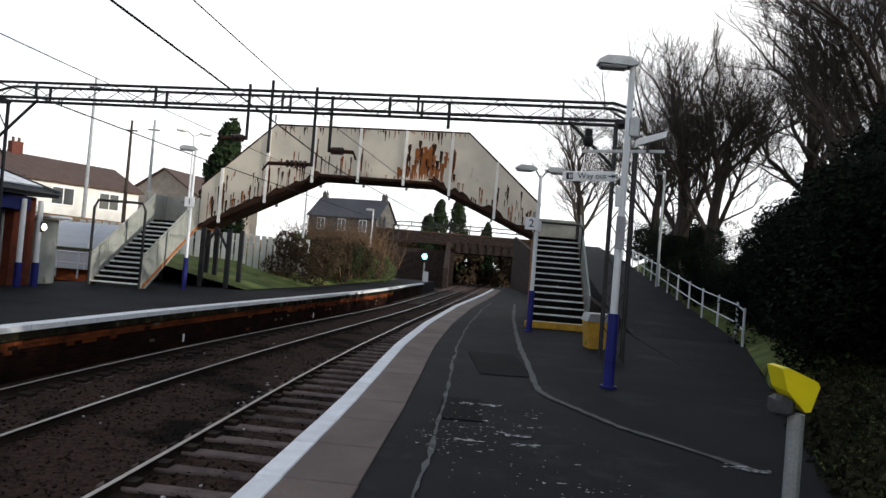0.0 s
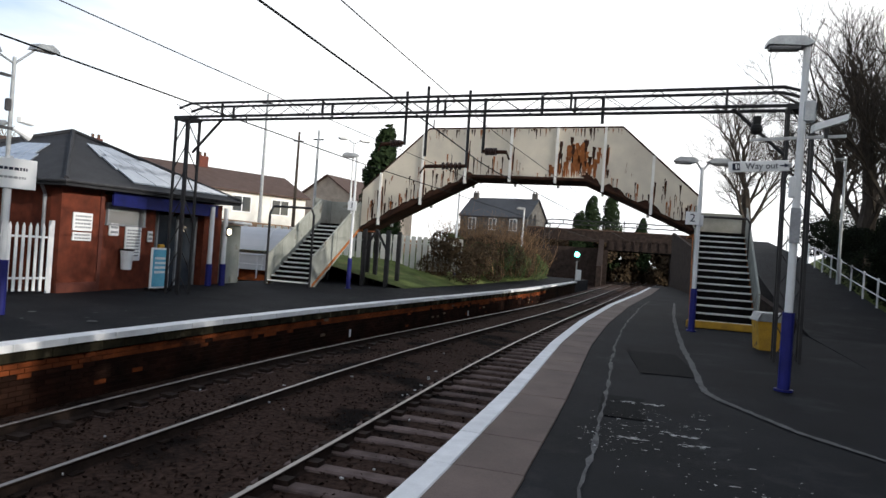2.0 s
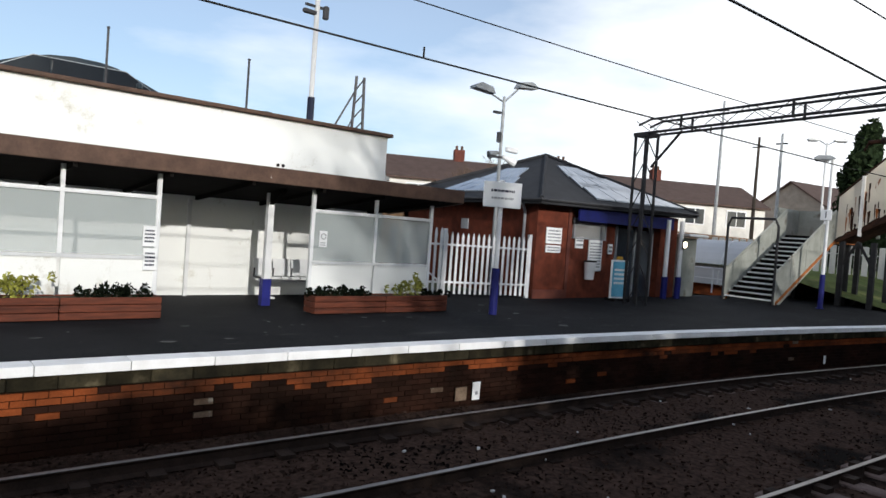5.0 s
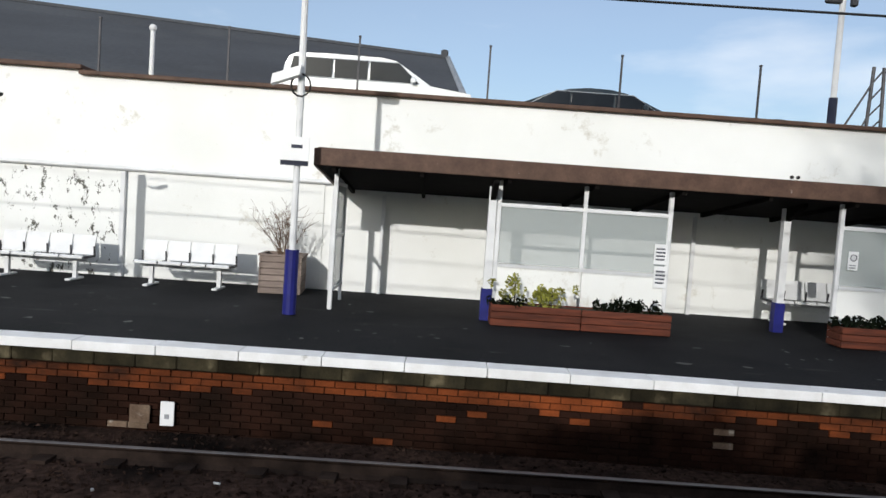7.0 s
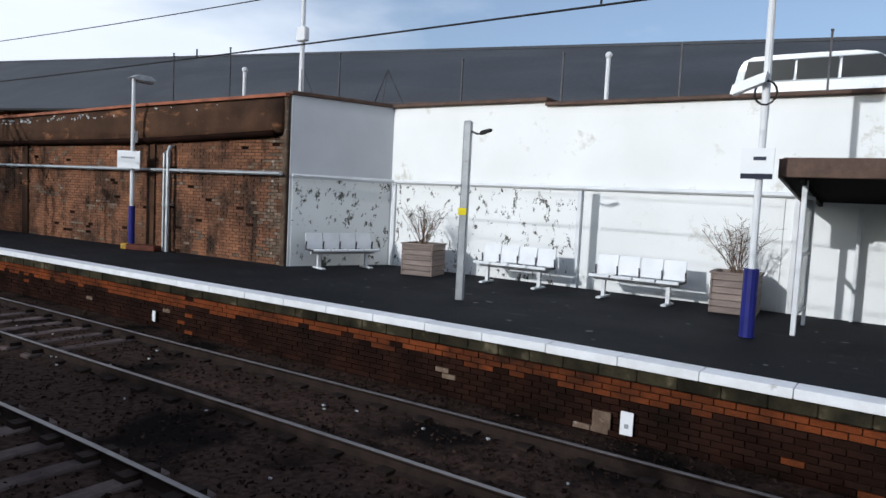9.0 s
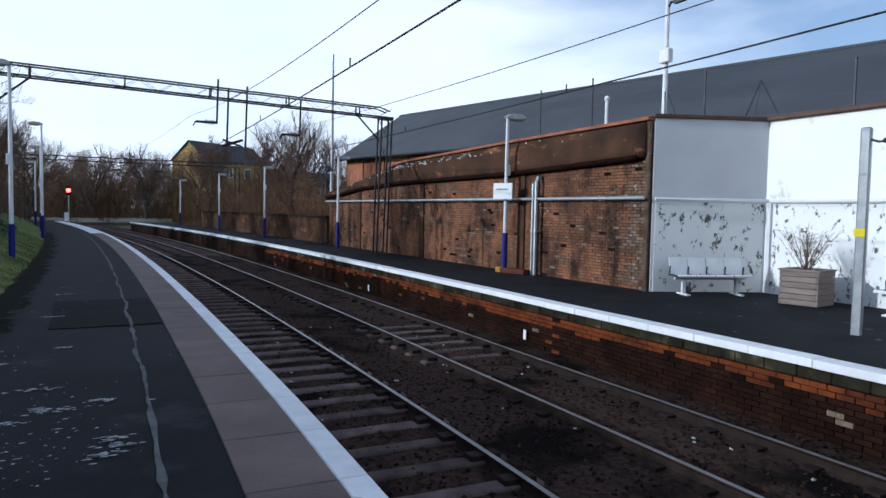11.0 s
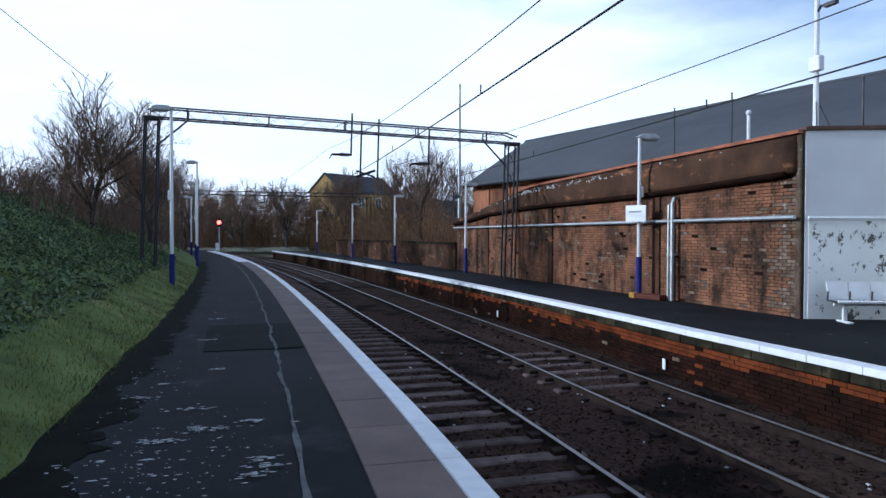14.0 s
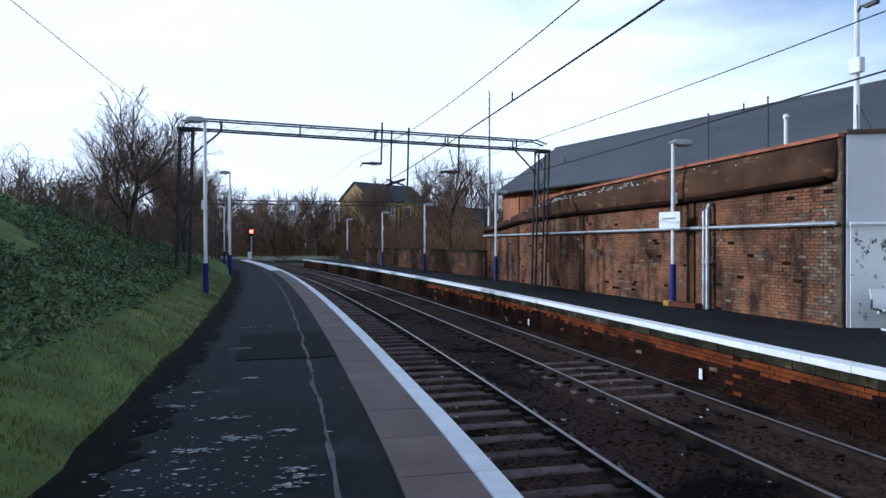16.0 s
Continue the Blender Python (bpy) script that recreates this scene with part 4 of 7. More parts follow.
for a, b in ((0.37, 3.07), (5.79, 8.54)):
    m_, L = (a + b) / 2, b - a
    part("mullion", Shape().box((SX, m_, 1.55), (0.06, 0.06, 1.38)), "white_metal", shl)
    part("transom", Shape().box((SX, m_, 1.83), (0.062, L - 0.07, 0.06)), "white_metal", shl)
    part("sill", Shape().box((SX, m_, 0.88), (0.08, L - 0.07, 0.05)), "white_metal", shl)
    for q in (-1, 1):
        part("lower_panel", Shape().box((SX, m_ + q * L / 4, 0.47), (0.035, L / 2 - 0.05, 0.78)), "white_paint", shl)
        gl = part("pane", Shape().box((SX, m_ + q * L / 4, 1.355), (0.008, L / 2 - 0.065, 0.88)), "pane", shl, "grimy glazing")
        gl.visible_shadow = False
# inner frames at the back wall and end screen
for y in (-1.6, 4.35, 8.4):
    part("back_post", Shape().box((SB + 0.05, y, 0.94), (0.06, 0.07, 1.88)), "white_metal", shl)
for x0, x1 in ((SX - 0.1, SX - 1.15),):
    part("end_screen_frame", Shape().box(((x0 + x1) / 2, -2.19, 1.98), (1.1, 0.05, 0.05)).box(((x0 + x1) / 2, -2.19, 1.15), (1.1, 0.05, 0.05)).box(((x0 + x1) / 2, -2.19, 0.3), (1.1, 0.05, 0.05)).box((x1, -2.19, 1.0), (0.05, 0.05, 2.0)), "white_metal", shl)
    gl = part("pane", Shape().box(((x0 + x1) / 2, -2.19, 1.2), (1.05, 0.008, 1.75)), "pane", shl)
    gl.visible_shadow = False
for y in (0.26, 5.3):
    cp = thing("roof_column", (SX - 0.75 if y > 1 else SX + 0.02, y, 0), 0, "white square column with a navy base under the roof", "column", "shelter columns")
    part("base", Shape().box((0, 0, 0.25), (0.14, 0.17, 0.5)), "navy", cp)
    part("shaft", Shape().box((0, 0, 1.3), (0.11, 0.12, 1.6)), "white_metal", cp)
    part("bracket", Shape().prism([(-0.02, 1.85), (0.02, 2.1), (0.55, 2.18), (0.55, 2.12)], "y", -0.04, 0.04), "soffit", cp)
ib = bench((-13.2, 6.5, 0), 90)
for y, z, h in ((3.0, 1.22, 0.32), (3.02, 0.86, 0.34)):
    nt = thing("notice", (SX + 0.05, y - 0.05, z), 90, "small white notice with grey writing fixed on the shelter", "notice", "shelter notices")
    part("sheet", Shape().box((0, 0, 0), (0.2, 0.02, h)), "sign_white", nt)
    part("writing", plain_bars(Shape(), 0.15, h * 0.7, 4, 0, 0, -0.013), "sign_dark", nt)
nt = thing("notice", (SX + 0.02, 6.02, 1.32), 90, "white prohibition notice on the shelter pane", "notice", "shelter notices")
part("sheet", Shape().box((0, 0, 0), (0.16, 0.012, 0.3)), "sign_white", nt)
part("ring", Shape().pipe([(0.05 * math.cos(a), -0.012, 0.05 + 0.05 * math.sin(a)) for a in np.linspace(0, 6.3, 13)], 0.006, 4), "sign_dark", nt)
part("writing", plain_bars(Shape(), 0.12, 0.08, 2, 0, -0.09, -0.01), "sign_grey", nt)
# ---- footbridge with two stairs ----
fb = thing("footbridge", (0, 0, 0), 0, "cream steel footbridge streaked with rust over the tracks", "footbridge")
FY = 25.9
top = [(-9.95, 3.9), (-7.3, 6.44), (0.13, 6.7), (3.05, 4.17)]
bot = [(3.05, 2.98), (-1.1, 4.72), (-5.5, 4.68), (-9.95, 2.32)]


def at_line(line, x):
    line = sorted(line)
    return float(np.interp(x, [p[0] for p in line], [p[1] for p in line]))


def rust_shape(x, zt, w_, h, rng):
    """A ragged run of rust that narrows as it falls."""
    n = 6
    left, right = [], []
    for i in range(n):
        t = i / (n - 1)
        k = w_ * (1 - 0.75 * t) * rng.uniform(0.55, 1.15)
        left.append((x - k, zt - h * t + rng.uniform(-0.02, 0.02)))
        right.append((x + k * rng.uniform(0.6, 1.1), zt - h * t))
    return left + right[::-1]


rng_r = random.Random(77)
for y in (FY, FY + 1.7):
    part("side_panel", Shape().prism(top + bot, "y", y, y + 0.03), "bridge_paint", fb, "cream plate with rust streaks")
    part("top_rail", Shape().pipe([(x, y + 0.015, z) for x, z in top], 0.04), "rust_dark", fb)
    part("bottom_flange", Shape().pipe([(x, y + 0.015, z - 0.05) for x, z in bot], 0.07), "rust_dark", fb, "dark rusted bottom flange")
    for x in (2.95, 1.3, -0.48, -2.25, -4.0, -5.75, -7.5, -9.2):
        z0, z1 = at_line(bot, x), at_line(top, x)
        part("stiffener", Shape().box((x, y - 0.03 if y == FY else y + 0.06, (z0 + z1) / 2 - 0.12), (0.10, 0.09, z1 - z0 + 0.2)), "rib_paint", fb)
        if y == FY:
            for q in range(3):
                h = rng_r.uniform(0.2, 0.6) * (z1 - z0)
                part("rust_patch", Shape().prism(rust_shape(x + 0.075 + 0.02 * q, z0 + h * rng_r.uniform(1.0, 1.4), 0.03, h, rng_r), "y", y - 0.013 - 0.0005 * q, y), "rust_dark" if q else "rust", fb)
part("deck", Shape().prism([(3.05, 2.98), (-1.1, 4.72), (-5.5, 4.68), (-9.95, 2.32), (-9.95, 2.2), (-5.5, 4.55), (-1.1, 4.6), (3.05, 2.86)], "y", FY + 0.02, FY + 1.7), "rust_dark", fb)
rng = random.Random(8)
for k in range(300):
    kind = "heart" if k < 95 else "top" if k < 150 else "foot" if k < 240 else "end"
    x = {"heart": rng.gauss(-1.35, 0.42), "top": rng.uniform(-7.2, 0.2), "foot": rng.uniform(-9.7, 2.7), "end": rng.uniform(-9.7, -6.3) if k % 3 else rng.uniform(1.6, 2.9)}[kind]
    z0, z1 = at_line(bot, x), at_line(top, x)
    h = min(rng.uniform(0.15, 0.75) if kind == "heart" else rng.uniform(0.06, 0.5) if kind == "top" else rng.uniform(0.1, 0.75), (z1 - z0) * 0.7)
    zt = {"heart": z0 + h + abs(rng.gauss(0.3, 0.35)), "top": z1 - 0.05, "foot": z0 + h, "end": z0 + h + rng.uniform(0, 0.9)}[kind]
    zt = min(zt, z1 - 0.05)
    w_ = rng.uniform(0.025, 0.11) if kind == "heart" else rng.uniform(0.012, 0.05)
    colour = "rust" if rng.random() < (0.8 if kind == "heart" else 0.35) else "rust_dark"
    part("rust_patch", Shape().prism(rust_shape(x, zt, w_, h, rng), "y", FY - 0.004 - 0.0004 * (k % 16), FY), colour, fb)
for k in range(34):
    x = rng.uniform(-9.9, -5.6) if k < 24 else rng.uniform(-1.2, 2.9)
    z0 = at_line(bot, x)
    w_, h = rng.uniform(0.12, 0.4), rng.uniform(0.06, 0.26)
    tilt = at_line(bot, x + w_) - z0
    part("corroded_edge", Shape().prism([(x - w_, z0 - tilt), (x + w_, z0 + tilt), (x + w_ * 0.6, z0 + h * 0.7 + tilt * 0.6), (x + 0.1 * w_, z0 + h), (x - w_ * 0.5, z0 + h * 0.5 - tilt * 0.5)], "y", FY - 0.012 - 0.0004 * k, FY), "rust_dark", fb)
for x in (-9.75, -8.75):
    for y in (FY + 0.1, FY + 1.6):
        part("leg", Shape().box((x, y, 1.15), (0.16, 0.16, 2.3)), "gantry", fb)
part("leg_brace", Shape().tube((-9.7, FY + 0.1, 1.5), (-9.25, FY + 0.1, 2.3), 0.05).tube((-8.8, FY + 0.1, 1.5), (-9.25, FY + 0.1, 2.3), 0.05), "gantry", fb)


def stair(x0, x1, y0, y1, h, shear, label, hood):
    s = thing("stair_flight", (x0, y0, 0), 0, label, "stair", "footbridge stairs")
    W, n = x1 - x0, 14
    run = (y1 - y0) / n
    for k in range(n):
        z, y = h * (k + 1) / n, run * k
        sx = shear * y
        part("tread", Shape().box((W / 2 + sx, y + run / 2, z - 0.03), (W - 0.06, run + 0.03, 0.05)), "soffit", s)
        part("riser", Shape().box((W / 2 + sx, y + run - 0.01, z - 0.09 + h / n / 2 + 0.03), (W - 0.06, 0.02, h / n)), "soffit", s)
        part("nosing", Shape().box((W / 2 + sx, y + 0.0, z - 0.022), (W - 0.08, 0.06, 0.05), bev=0.008), "nosing", s, "white step edge")
    L = y1 - y0
    for x in (0, W):
        sh = Shape().prism([(0, 0.02), (0, 1.0), (L, h + 1.0), (L, h - 0.15), (0.35, 0.0)], "x", x - 0.02, x + 0.02)
        for i, v in enumerate(sh.v):
            sh.v[i] = (v[0] + shear * v[1], v[1], v[2])
        part("side_panel", sh, "pale_stair", s)
        part("handrail", Shape().pipe([(x, 0, 1.05), (x + shear * L, L, h + 1.05)], 0.035), "pale_stair", s)
        part("stringer", Shape().pipe([(x, 0.1, 0.05), (x + shear * L, L, h - 0.08)], 0.07), "rust", s, "rust-worn stringer")
        for t in (0.25, 0.5, 0.75):
            part("stanchion", Shape().box((x + shear * L * t, L * t, h * t + 0.52), (0.055, 0.055, 1.0)), "pale_stair", s)
    if hood:
        part("hoop", Shape().pipe([(0, -0.05, 0), (0, -0.05, 2.55), (0.12, -0.05, 2.8), (W - 0.12, -0.05, 2.8), (W, -0.05, 2.55), (W, -0.05, 0)], 0.045, 8), "gantry", s, "black steel hoop")
    return s


sL = stair(-11.95, -10.25, 22.1, FY, 2.32, 0.06, "white-edged steps with pale panels and a black hoop", True)
sR = stair(2.3, 4.02, 20.1, FY, 2.85, 0.1, "steep white-edged steps up to the footbridge", False)
part("kick_plate", Shape().box((0.86, -0.08, 0.1), (2.0, 0.18, 0.2), bev=0.02), "yellow_worn", sR, "yellow worn bottom step")
part("hoop", Shape().pipe([(0.4, 4.0, 2.0), (0.4, 4.0, 3.25), (0.5, 4.0, 3.4), (2.0, 4.0, 3.4), (2.1, 4.0, 3.25), (2.1, 4.0, 2.0)], 0.04, 8), "gantry", sR)
ld = thing("stair_landing", (0, 0, 0), 0, "pale panelled landing at the stair head", "landing")
part("floor", Shape().box((-10.95, FY + 0.85, 2.26), (2.2, 1.75, 0.1)), "rust", ld)
part("back_panel", Shape().box((-10.95, FY + 1.75, 2.85), (2.2, 0.04, 1.2)), "pale_stair", ld)
part("end_panel", Shape().box((-12.03, FY + 0.85, 2.85), (0.04, 1.75, 1.2)), "pale_stair", ld)
for x in (-11.9, -10.1):
    part("leg", Shape().box((x, FY + 1.6, 1.1), (0.14, 0.14, 2.2)), "gantry", ld)
ld2 = thing("stair_landing", (0, 0, 0), 0, "rust-edged landing at the head of the steep stair", "landing")
part("floor", Shape().box((3.75, FY + 0.85, 2.82), (1.9, 1.75, 0.1)), "rust", ld2)
part("back_panel", Shape().box((3.9, FY + 1.75, 3.3), (1.7, 0.04, 1.0)), "pale_stair", ld2)
part("leg", Shape().box((3.2, FY + 1.6, 1.4), (0.14, 0.14, 2.8)), "gantry", ld2)
part("leg", Shape().box((4.6, FY + 1.6, 1.4), (0.14, 0.14, 2.8)), "gantry", ld2)


# ---- overhead line gantries ----
def gantry(xl, xr, y, z, label, drops, leg_w=0.42, z_foot=0.0, rz=0.0, ry=0.0):
    e = thing("line_gantry", (0, y, 0), rz, label, "gantry", "overhead line gantries")
    e.matrix_basis = pose(0, y, 0, 0, ry, rz)
    d = 0.35
    for s in (-0.22, 0.22):
        part("chord", Shape().pipe([(xl + 0.1, s, z + d - 0.12), (xl + 0.5, s, z + d), (xr - 0.5, s, z + d), (xr - 0.1, s, z + d - 0.12)], 0.032), "gantry", e)
        part("chord", Shape().pipe([(xl, s, z), (xr, s, z)], 0.034), "gantry", e)
        lace = Shape()
        n = int((xr - xl) / 0.55)
        lace.pipe([(xl + (xr - xl) * k / n, s, z if k % 2 else z + d) for k in range(n + 1)], 0.011, 4)
        part("lacing", lace, "steel", e)
    for k in range(5):
        x = xl + (xr - xl) * (k + 0.5) / 5
        part("batten", Shape().box((x, -0.22, z + d / 2), (0.045, 0.045, d)), "gantry", e)
        part("batten", Shape().box((x, 0.22, z + d / 2), (0.045, 0.045, d)), "gantry", e)
    for x, s in ((xl, 1), (xr, -1)):
        for dx in (0, s * leg_w):
            for dy in (-0.2, 0.2):
                part("leg", Shape().box((x + dx, dy, (z + z_foot) / 2), (0.055, 0.055, z - z_foot)), "gantry", e)
        for k in range(7):
            br = Shape()
            z0, z1 = z_foot + (z - z_foot) * k / 7, z_foot + (z - z_foot) * (k + 1) / 7
            br.tube((x, -0.2, z0), (x + s * leg_w, -0.2, z1), 0.015, n=4)
            part("leg_lacing", br, "gantry", e)
            br = Shape().tube((x, 0.2, z1), (x + s * leg_w, 0.2, z0), 0.015, n=4)
            part("leg_lacing", br, "gantry", e)
        part("knee_brace", Shape().tube((x + s * leg_w, 0, z - 0.9), (x + s * (leg_w + 0.95), 0, z), 0.035), "gantry", e)
        part("cap", Shape().box((x + s * 0.2, 0, z - 0.02), (0.5, 0.5, 0.1)), "gantry", e)
    for x, zt, zb, arm in drops:
        part("drop_tube", Shape().tube((x, 0, zt), (x, 0, zb), 0.035), "gantry", e)
        if arm:
            part("register_arm", Shape().tube((x, 0, zb + 0.04), (x + arm, 0, zb + 0.02), 0.042).tube((x + arm, 0, zb + 0.02), (x + arm * 1.12, 0, zb - 0.14), 0.022), "rust_dark", e)
            ins = Shape()
            for q in range(5):
                xx = x + arm * (0.15 + 0.1 * q)
                ins.tube((xx - 0.015, 0, zb + 0.035), (xx + 0.015, 0, zb + 0.035), 0.085, n=8)
            part("insulator", ins, "insulator", e, "brown ribbed insulator")
    return e


gantry(-11.46, 3.5, 14.2, 4.76, "dark lattice gantry spanning both tracks by the footbridge",
       [(-4.85, 5.3, 4.06, -0.6), (-4.32, 5.4, 3.8, 0), (-3.3, 5.28, 3.55, -1.0), (-2.93, 5.1, 3.88, 0.55), (-1.65, 5.12, 4.7, 0), (-0.36, 5.05, 4.5, 0)], rz=-8.0, ry=-0.46)
gantry(-10.2, 3.3, -26.1, 5.60, "dark lattice gantry spanning both tracks near the brick wall",
       [(-3.7, 6.28, 4.72, 0.7), (-4.06, 6.02, 3.96, 0), (-4.7, 6.15, 3.87, 0), (-6.64, 5.91, 4.56, 0.66)], ry=-1.7)
gantry(-12.0, 6.5, -70.0, 5.6, "distant dark lattice gantry over the tracks", [(-1.5, 6.4, 4.9, 0.6), (-5.0, 6.4, 4.9, 0.6)])
gantry(-5.5, 9.5, 58.0, 4.6, "distant dark lattice gantry beyond the footbridge", [(1.0, 5.2, 4.1, 0)])
reg = thing("registration_frame", (-4.38, -26.1, -0.2), 0, "dark frame hanging from the gantry with an insulator", "bracket")
part("frame", Shape().tube((-0.35, 0, 4.3), (0.35, 0, 4.05), 0.05).tube((-0.35, 0, 4.05), (0.35, 0, 4.28), 0.035), "gantry", reg)


def wire_x(y, poly):
    """A wire's line in plan: drawn straight from mast to mast, then along the track."""
    k = min(14.0, max(-27.0, y))
    return poly[0] * k ** 3 + poly[1] * k * k + poly[2] * k + poly[3] + edge_x(y) - edge_x(k)


NEAR_RUN, FAR_RUN = (-3.2e-05, -2.1e-04, 0.02339, -2.957), (-1.9e-05, 1.072e-03, 0.03267, -6.345)


def hung(y, low, bend, at):
    """The height of a hung wire, in a sag from mast to mast."""
    k = min(14.0, max(-27.0, y))
    return low + bend * (k - at) ** 2


RUN_Y = np.linspace(-95, 60, 94)
WIRES = (("contact wire above the near track", [(wire_x(y, NEAR_RUN), y, 3.5) for y in RUN_Y]),
         ("contact wire above the far track", [(wire_x(y, FAR_RUN), y, 3.5) for y in RUN_Y]),
         ("carrier wire over the near line", [(wire_x(y, NEAR_RUN), y, hung(y, 3.985, 0.0015, -1.2)) for y in RUN_Y]),
         ("carrier wire over the far line", [(wire_x(y, FAR_RUN), y, hung(y, 4.084, 0.00057, 1.6)) for y in RUN_Y]),
         ("feeder wire over the grass verge", [(3.7, y, 5.0 - 0.033 * y) for y in np.linspace(-28, 4, 10)]))
for lab, pts in WIRES:
    wr = thing("overhead_wire", label="thin dark " + lab, category="wire", group="overhead wires")
    part("wire", Shape().pipe(pts, 0.011 if "contact" in lab else 0.0075, 5), "dark", wr)
    if "contact" in lab:
        for y in (9.8, 4.2, -3.4, -9.4, -15.5, -21.5):
            x = wire_x(y, NEAR_RUN if "near" in lab else FAR_RUN)
            part("dropper", Shape().tube((x, y, 3.5), (x, y, 3.62), 0.011, n=4), "dark", wr)
# ---- station building ----
BX, BY0, BY1 = -12.6, 13.2, 20.0
sb_ = thing("station_building", (0, 0, 0), 0, "single-storey red brick ticket office with a hipped roof", "building")
for yc_, dx_, ln_ in ((13.85, 0.15, 1.3), (15.6, 0.2, 2.2), (19.5, 0.15, 1.0)):
    part("wall", Shape().box((BX - dx_, yc_, 1.3), (0.3, ln_, 2.6)), "red_brick", sb_, "warm red brick front")
part("wall", Shape().box((BX - 3.15, BY0 + 0.15, 1.3), (5.7, 0.3, 2.6)), "red_brick", sb_)
part("wall", Shape().box((BX - 5.9, 16.6, 1.3), (0.3, 6.8, 2.6)), "red_brick", sb_)
part("wall", Shape().box((BX - 3.0, BY1 - 0.15, 1.3), (5.5, 0.3, 2.6)), "red_brick", sb_)
part("plinth", Shape().box((BX + 0.01, 13.85, 0.12), (0.05, 1.34, 0.24)), "brick_trim", sb_)
part("pillar_edge", Shape().box((BX + 0.012, 14.5, 1.3), (0.05, 0.12, 2.6)), "brick_trim", sb_)
part("recess", Shape().box((BX - 1.6, 18.0, 1.3), (0.1, 2.8, 2.6)), "dark", sb_, "dark entrance recess")
part("doorway", Shape().box((BX - 0.3, 17.5, 1.05), (0.08, 0.9, 2.1)).box((BX - 0.3, 18.5, 1.05), (0.08, 0.9, 2.1)), "window", sb_)
for y in (17.05, 18.0, 18.95):
    part("door_frame", Shape().box((BX - 0.27, y, 1.08), (0.1, 0.07, 2.16)), "sign_grey", sb_)
part("window", Shape().box((BX - 0.03, 15.45, 1.98), (0.06, 1.4, 0.5)), "pane", sb_, "high window with pale frame")
part("window_frame", Shape().box((BX - 0.02, 15.45, 2.25), (0.08, 1.5, 0.05)).box((BX - 0.02, 15.45, 1.71), (0.08, 1.5, 0.05)).box((BX - 0.02, 14.74, 1.98), (0.08, 0.05, 0.5)).box((BX - 0.02, 16.16, 1.98), (0.08, 0.05, 0.5)), "sign_grey", sb_)
part("window_back", Shape().box((BX - 0.09, 15.45, 1.98), (0.02, 1.4, 0.5)), "window", sb_)
part("canopy_fascia", Shape().box((BX + 0.28, 16.9, 2.37), (0.06, 4.7, 0.36)), "blue", sb_, "deep blue fascia band")
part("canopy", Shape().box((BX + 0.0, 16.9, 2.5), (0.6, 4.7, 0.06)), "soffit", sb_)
E0, E1, EZ = (BX - 6.4, BY0 - 0.45), (BX + 0.5, BY1 + 0.3), 2.66
apex = (-15.3, 16.3, 4.3)
cs = [(E0[0], E0[1], EZ), (E1[0], E0[1], EZ), (E1[0], E1[1], EZ + 0.12), (E0[0], E1[1], EZ + 0.12)]
rf = Shape()
for i in range(4):
    a, b = cs[i], cs[(i + 1) % 4]
    rf.quad(a, b, apex)
    rf.quad((a[0], a[1], a[2] - 0.14), (b[0], b[1], b[2] - 0.14), b, a)
rf.quad(*[(p[0], p[1], p[2] - 0.14) for p in cs])
part("roof", rf, "roof_felt", sb_, "dark tiled hipped roof")
for i in range(4):
    part("hip_cap", Shape().tube((cs[i][0], cs[i][1], cs[i][2] + 0.02), (apex[0], apex[1], apex[2] + 0.03), 0.06, n=6), "roof_felt", sb_)
part("gutter", Shape().pipe([(cs[0][0], cs[0][1] - 0.04, EZ - 0.03), (cs[1][0] + 0.04, cs[1][1] - 0.04, EZ - 0.03), (cs[2][0] + 0.04, cs[2][1], EZ + 0.09)], 0.04), "steel", sb_, "dark gutter")
part("downpipe", Shape().pipe([(BX - 0.25, BY0 - 0.4, EZ - 0.05), (BX - 0.4, BY0 - 0.08, EZ - 0.35), (BX - 0.4, BY0 - 0.08, 0.0)], 0.04), "sign_grey", sb_)
part("wall_vent", Shape().box((BX - 2.9, BY0 - 0.01, 1.9), (0.3, 0.04, 0.3)), "sign_grey", sb_)


def on_slope(a, b, u, v, lift=0.05):
    """A point on the roof slope between eave corners a, b: u along the eave, v up to the apex."""
    p = Vector(a).lerp(Vector(b), u)
    n = (Vector(b) - Vector(a)).cross(Vector(apex) - Vector(a)).normalized()
    return p.lerp(Vector(apex), v) + n * lift


pv = thing("solar_panels", (0, 0, 0), 0, "solar panels painted pale for sky reflection, laid in stepped rows on the roof", "solar panel")
for a, b, lay in ((cs[1], cs[2], ((0.08, 0.40, 0.32, 0.98), (0.30, 0.58, 0.30, 0.9), (0.52, 0.76, 0.28, 0.8))), (cs[0], cs[1], ((0.12, 0.42, 0.30, 0.78), (0.38, 0.66, 0.34, 0.74)))):
    for v0, v1, u0, u1 in lay:
        n = 5
        for k in range(n):
            ua, ub = u0 + (u1 - u0) * k / n + 0.004, u0 + (u1 - u0) * (k + 1) / n - 0.004
            q = [on_slope(a, b, ua, v0), on_slope(a, b, ub, v0), on_slope(a, b, min(ub, 0.95), v1 - 0.01), on_slope(a, b, ua, v1 - 0.01)]
            lo = [p - Vector((0, 0, 0.04)) for p in q]
            s = Shape().quad(*q).quad(*lo)
            for i in range(4):
                s.quad(lo[i], lo[(i + 1) % 4], q[(i + 1) % 4], q[i])
            part("panel", s, "solar", pv)
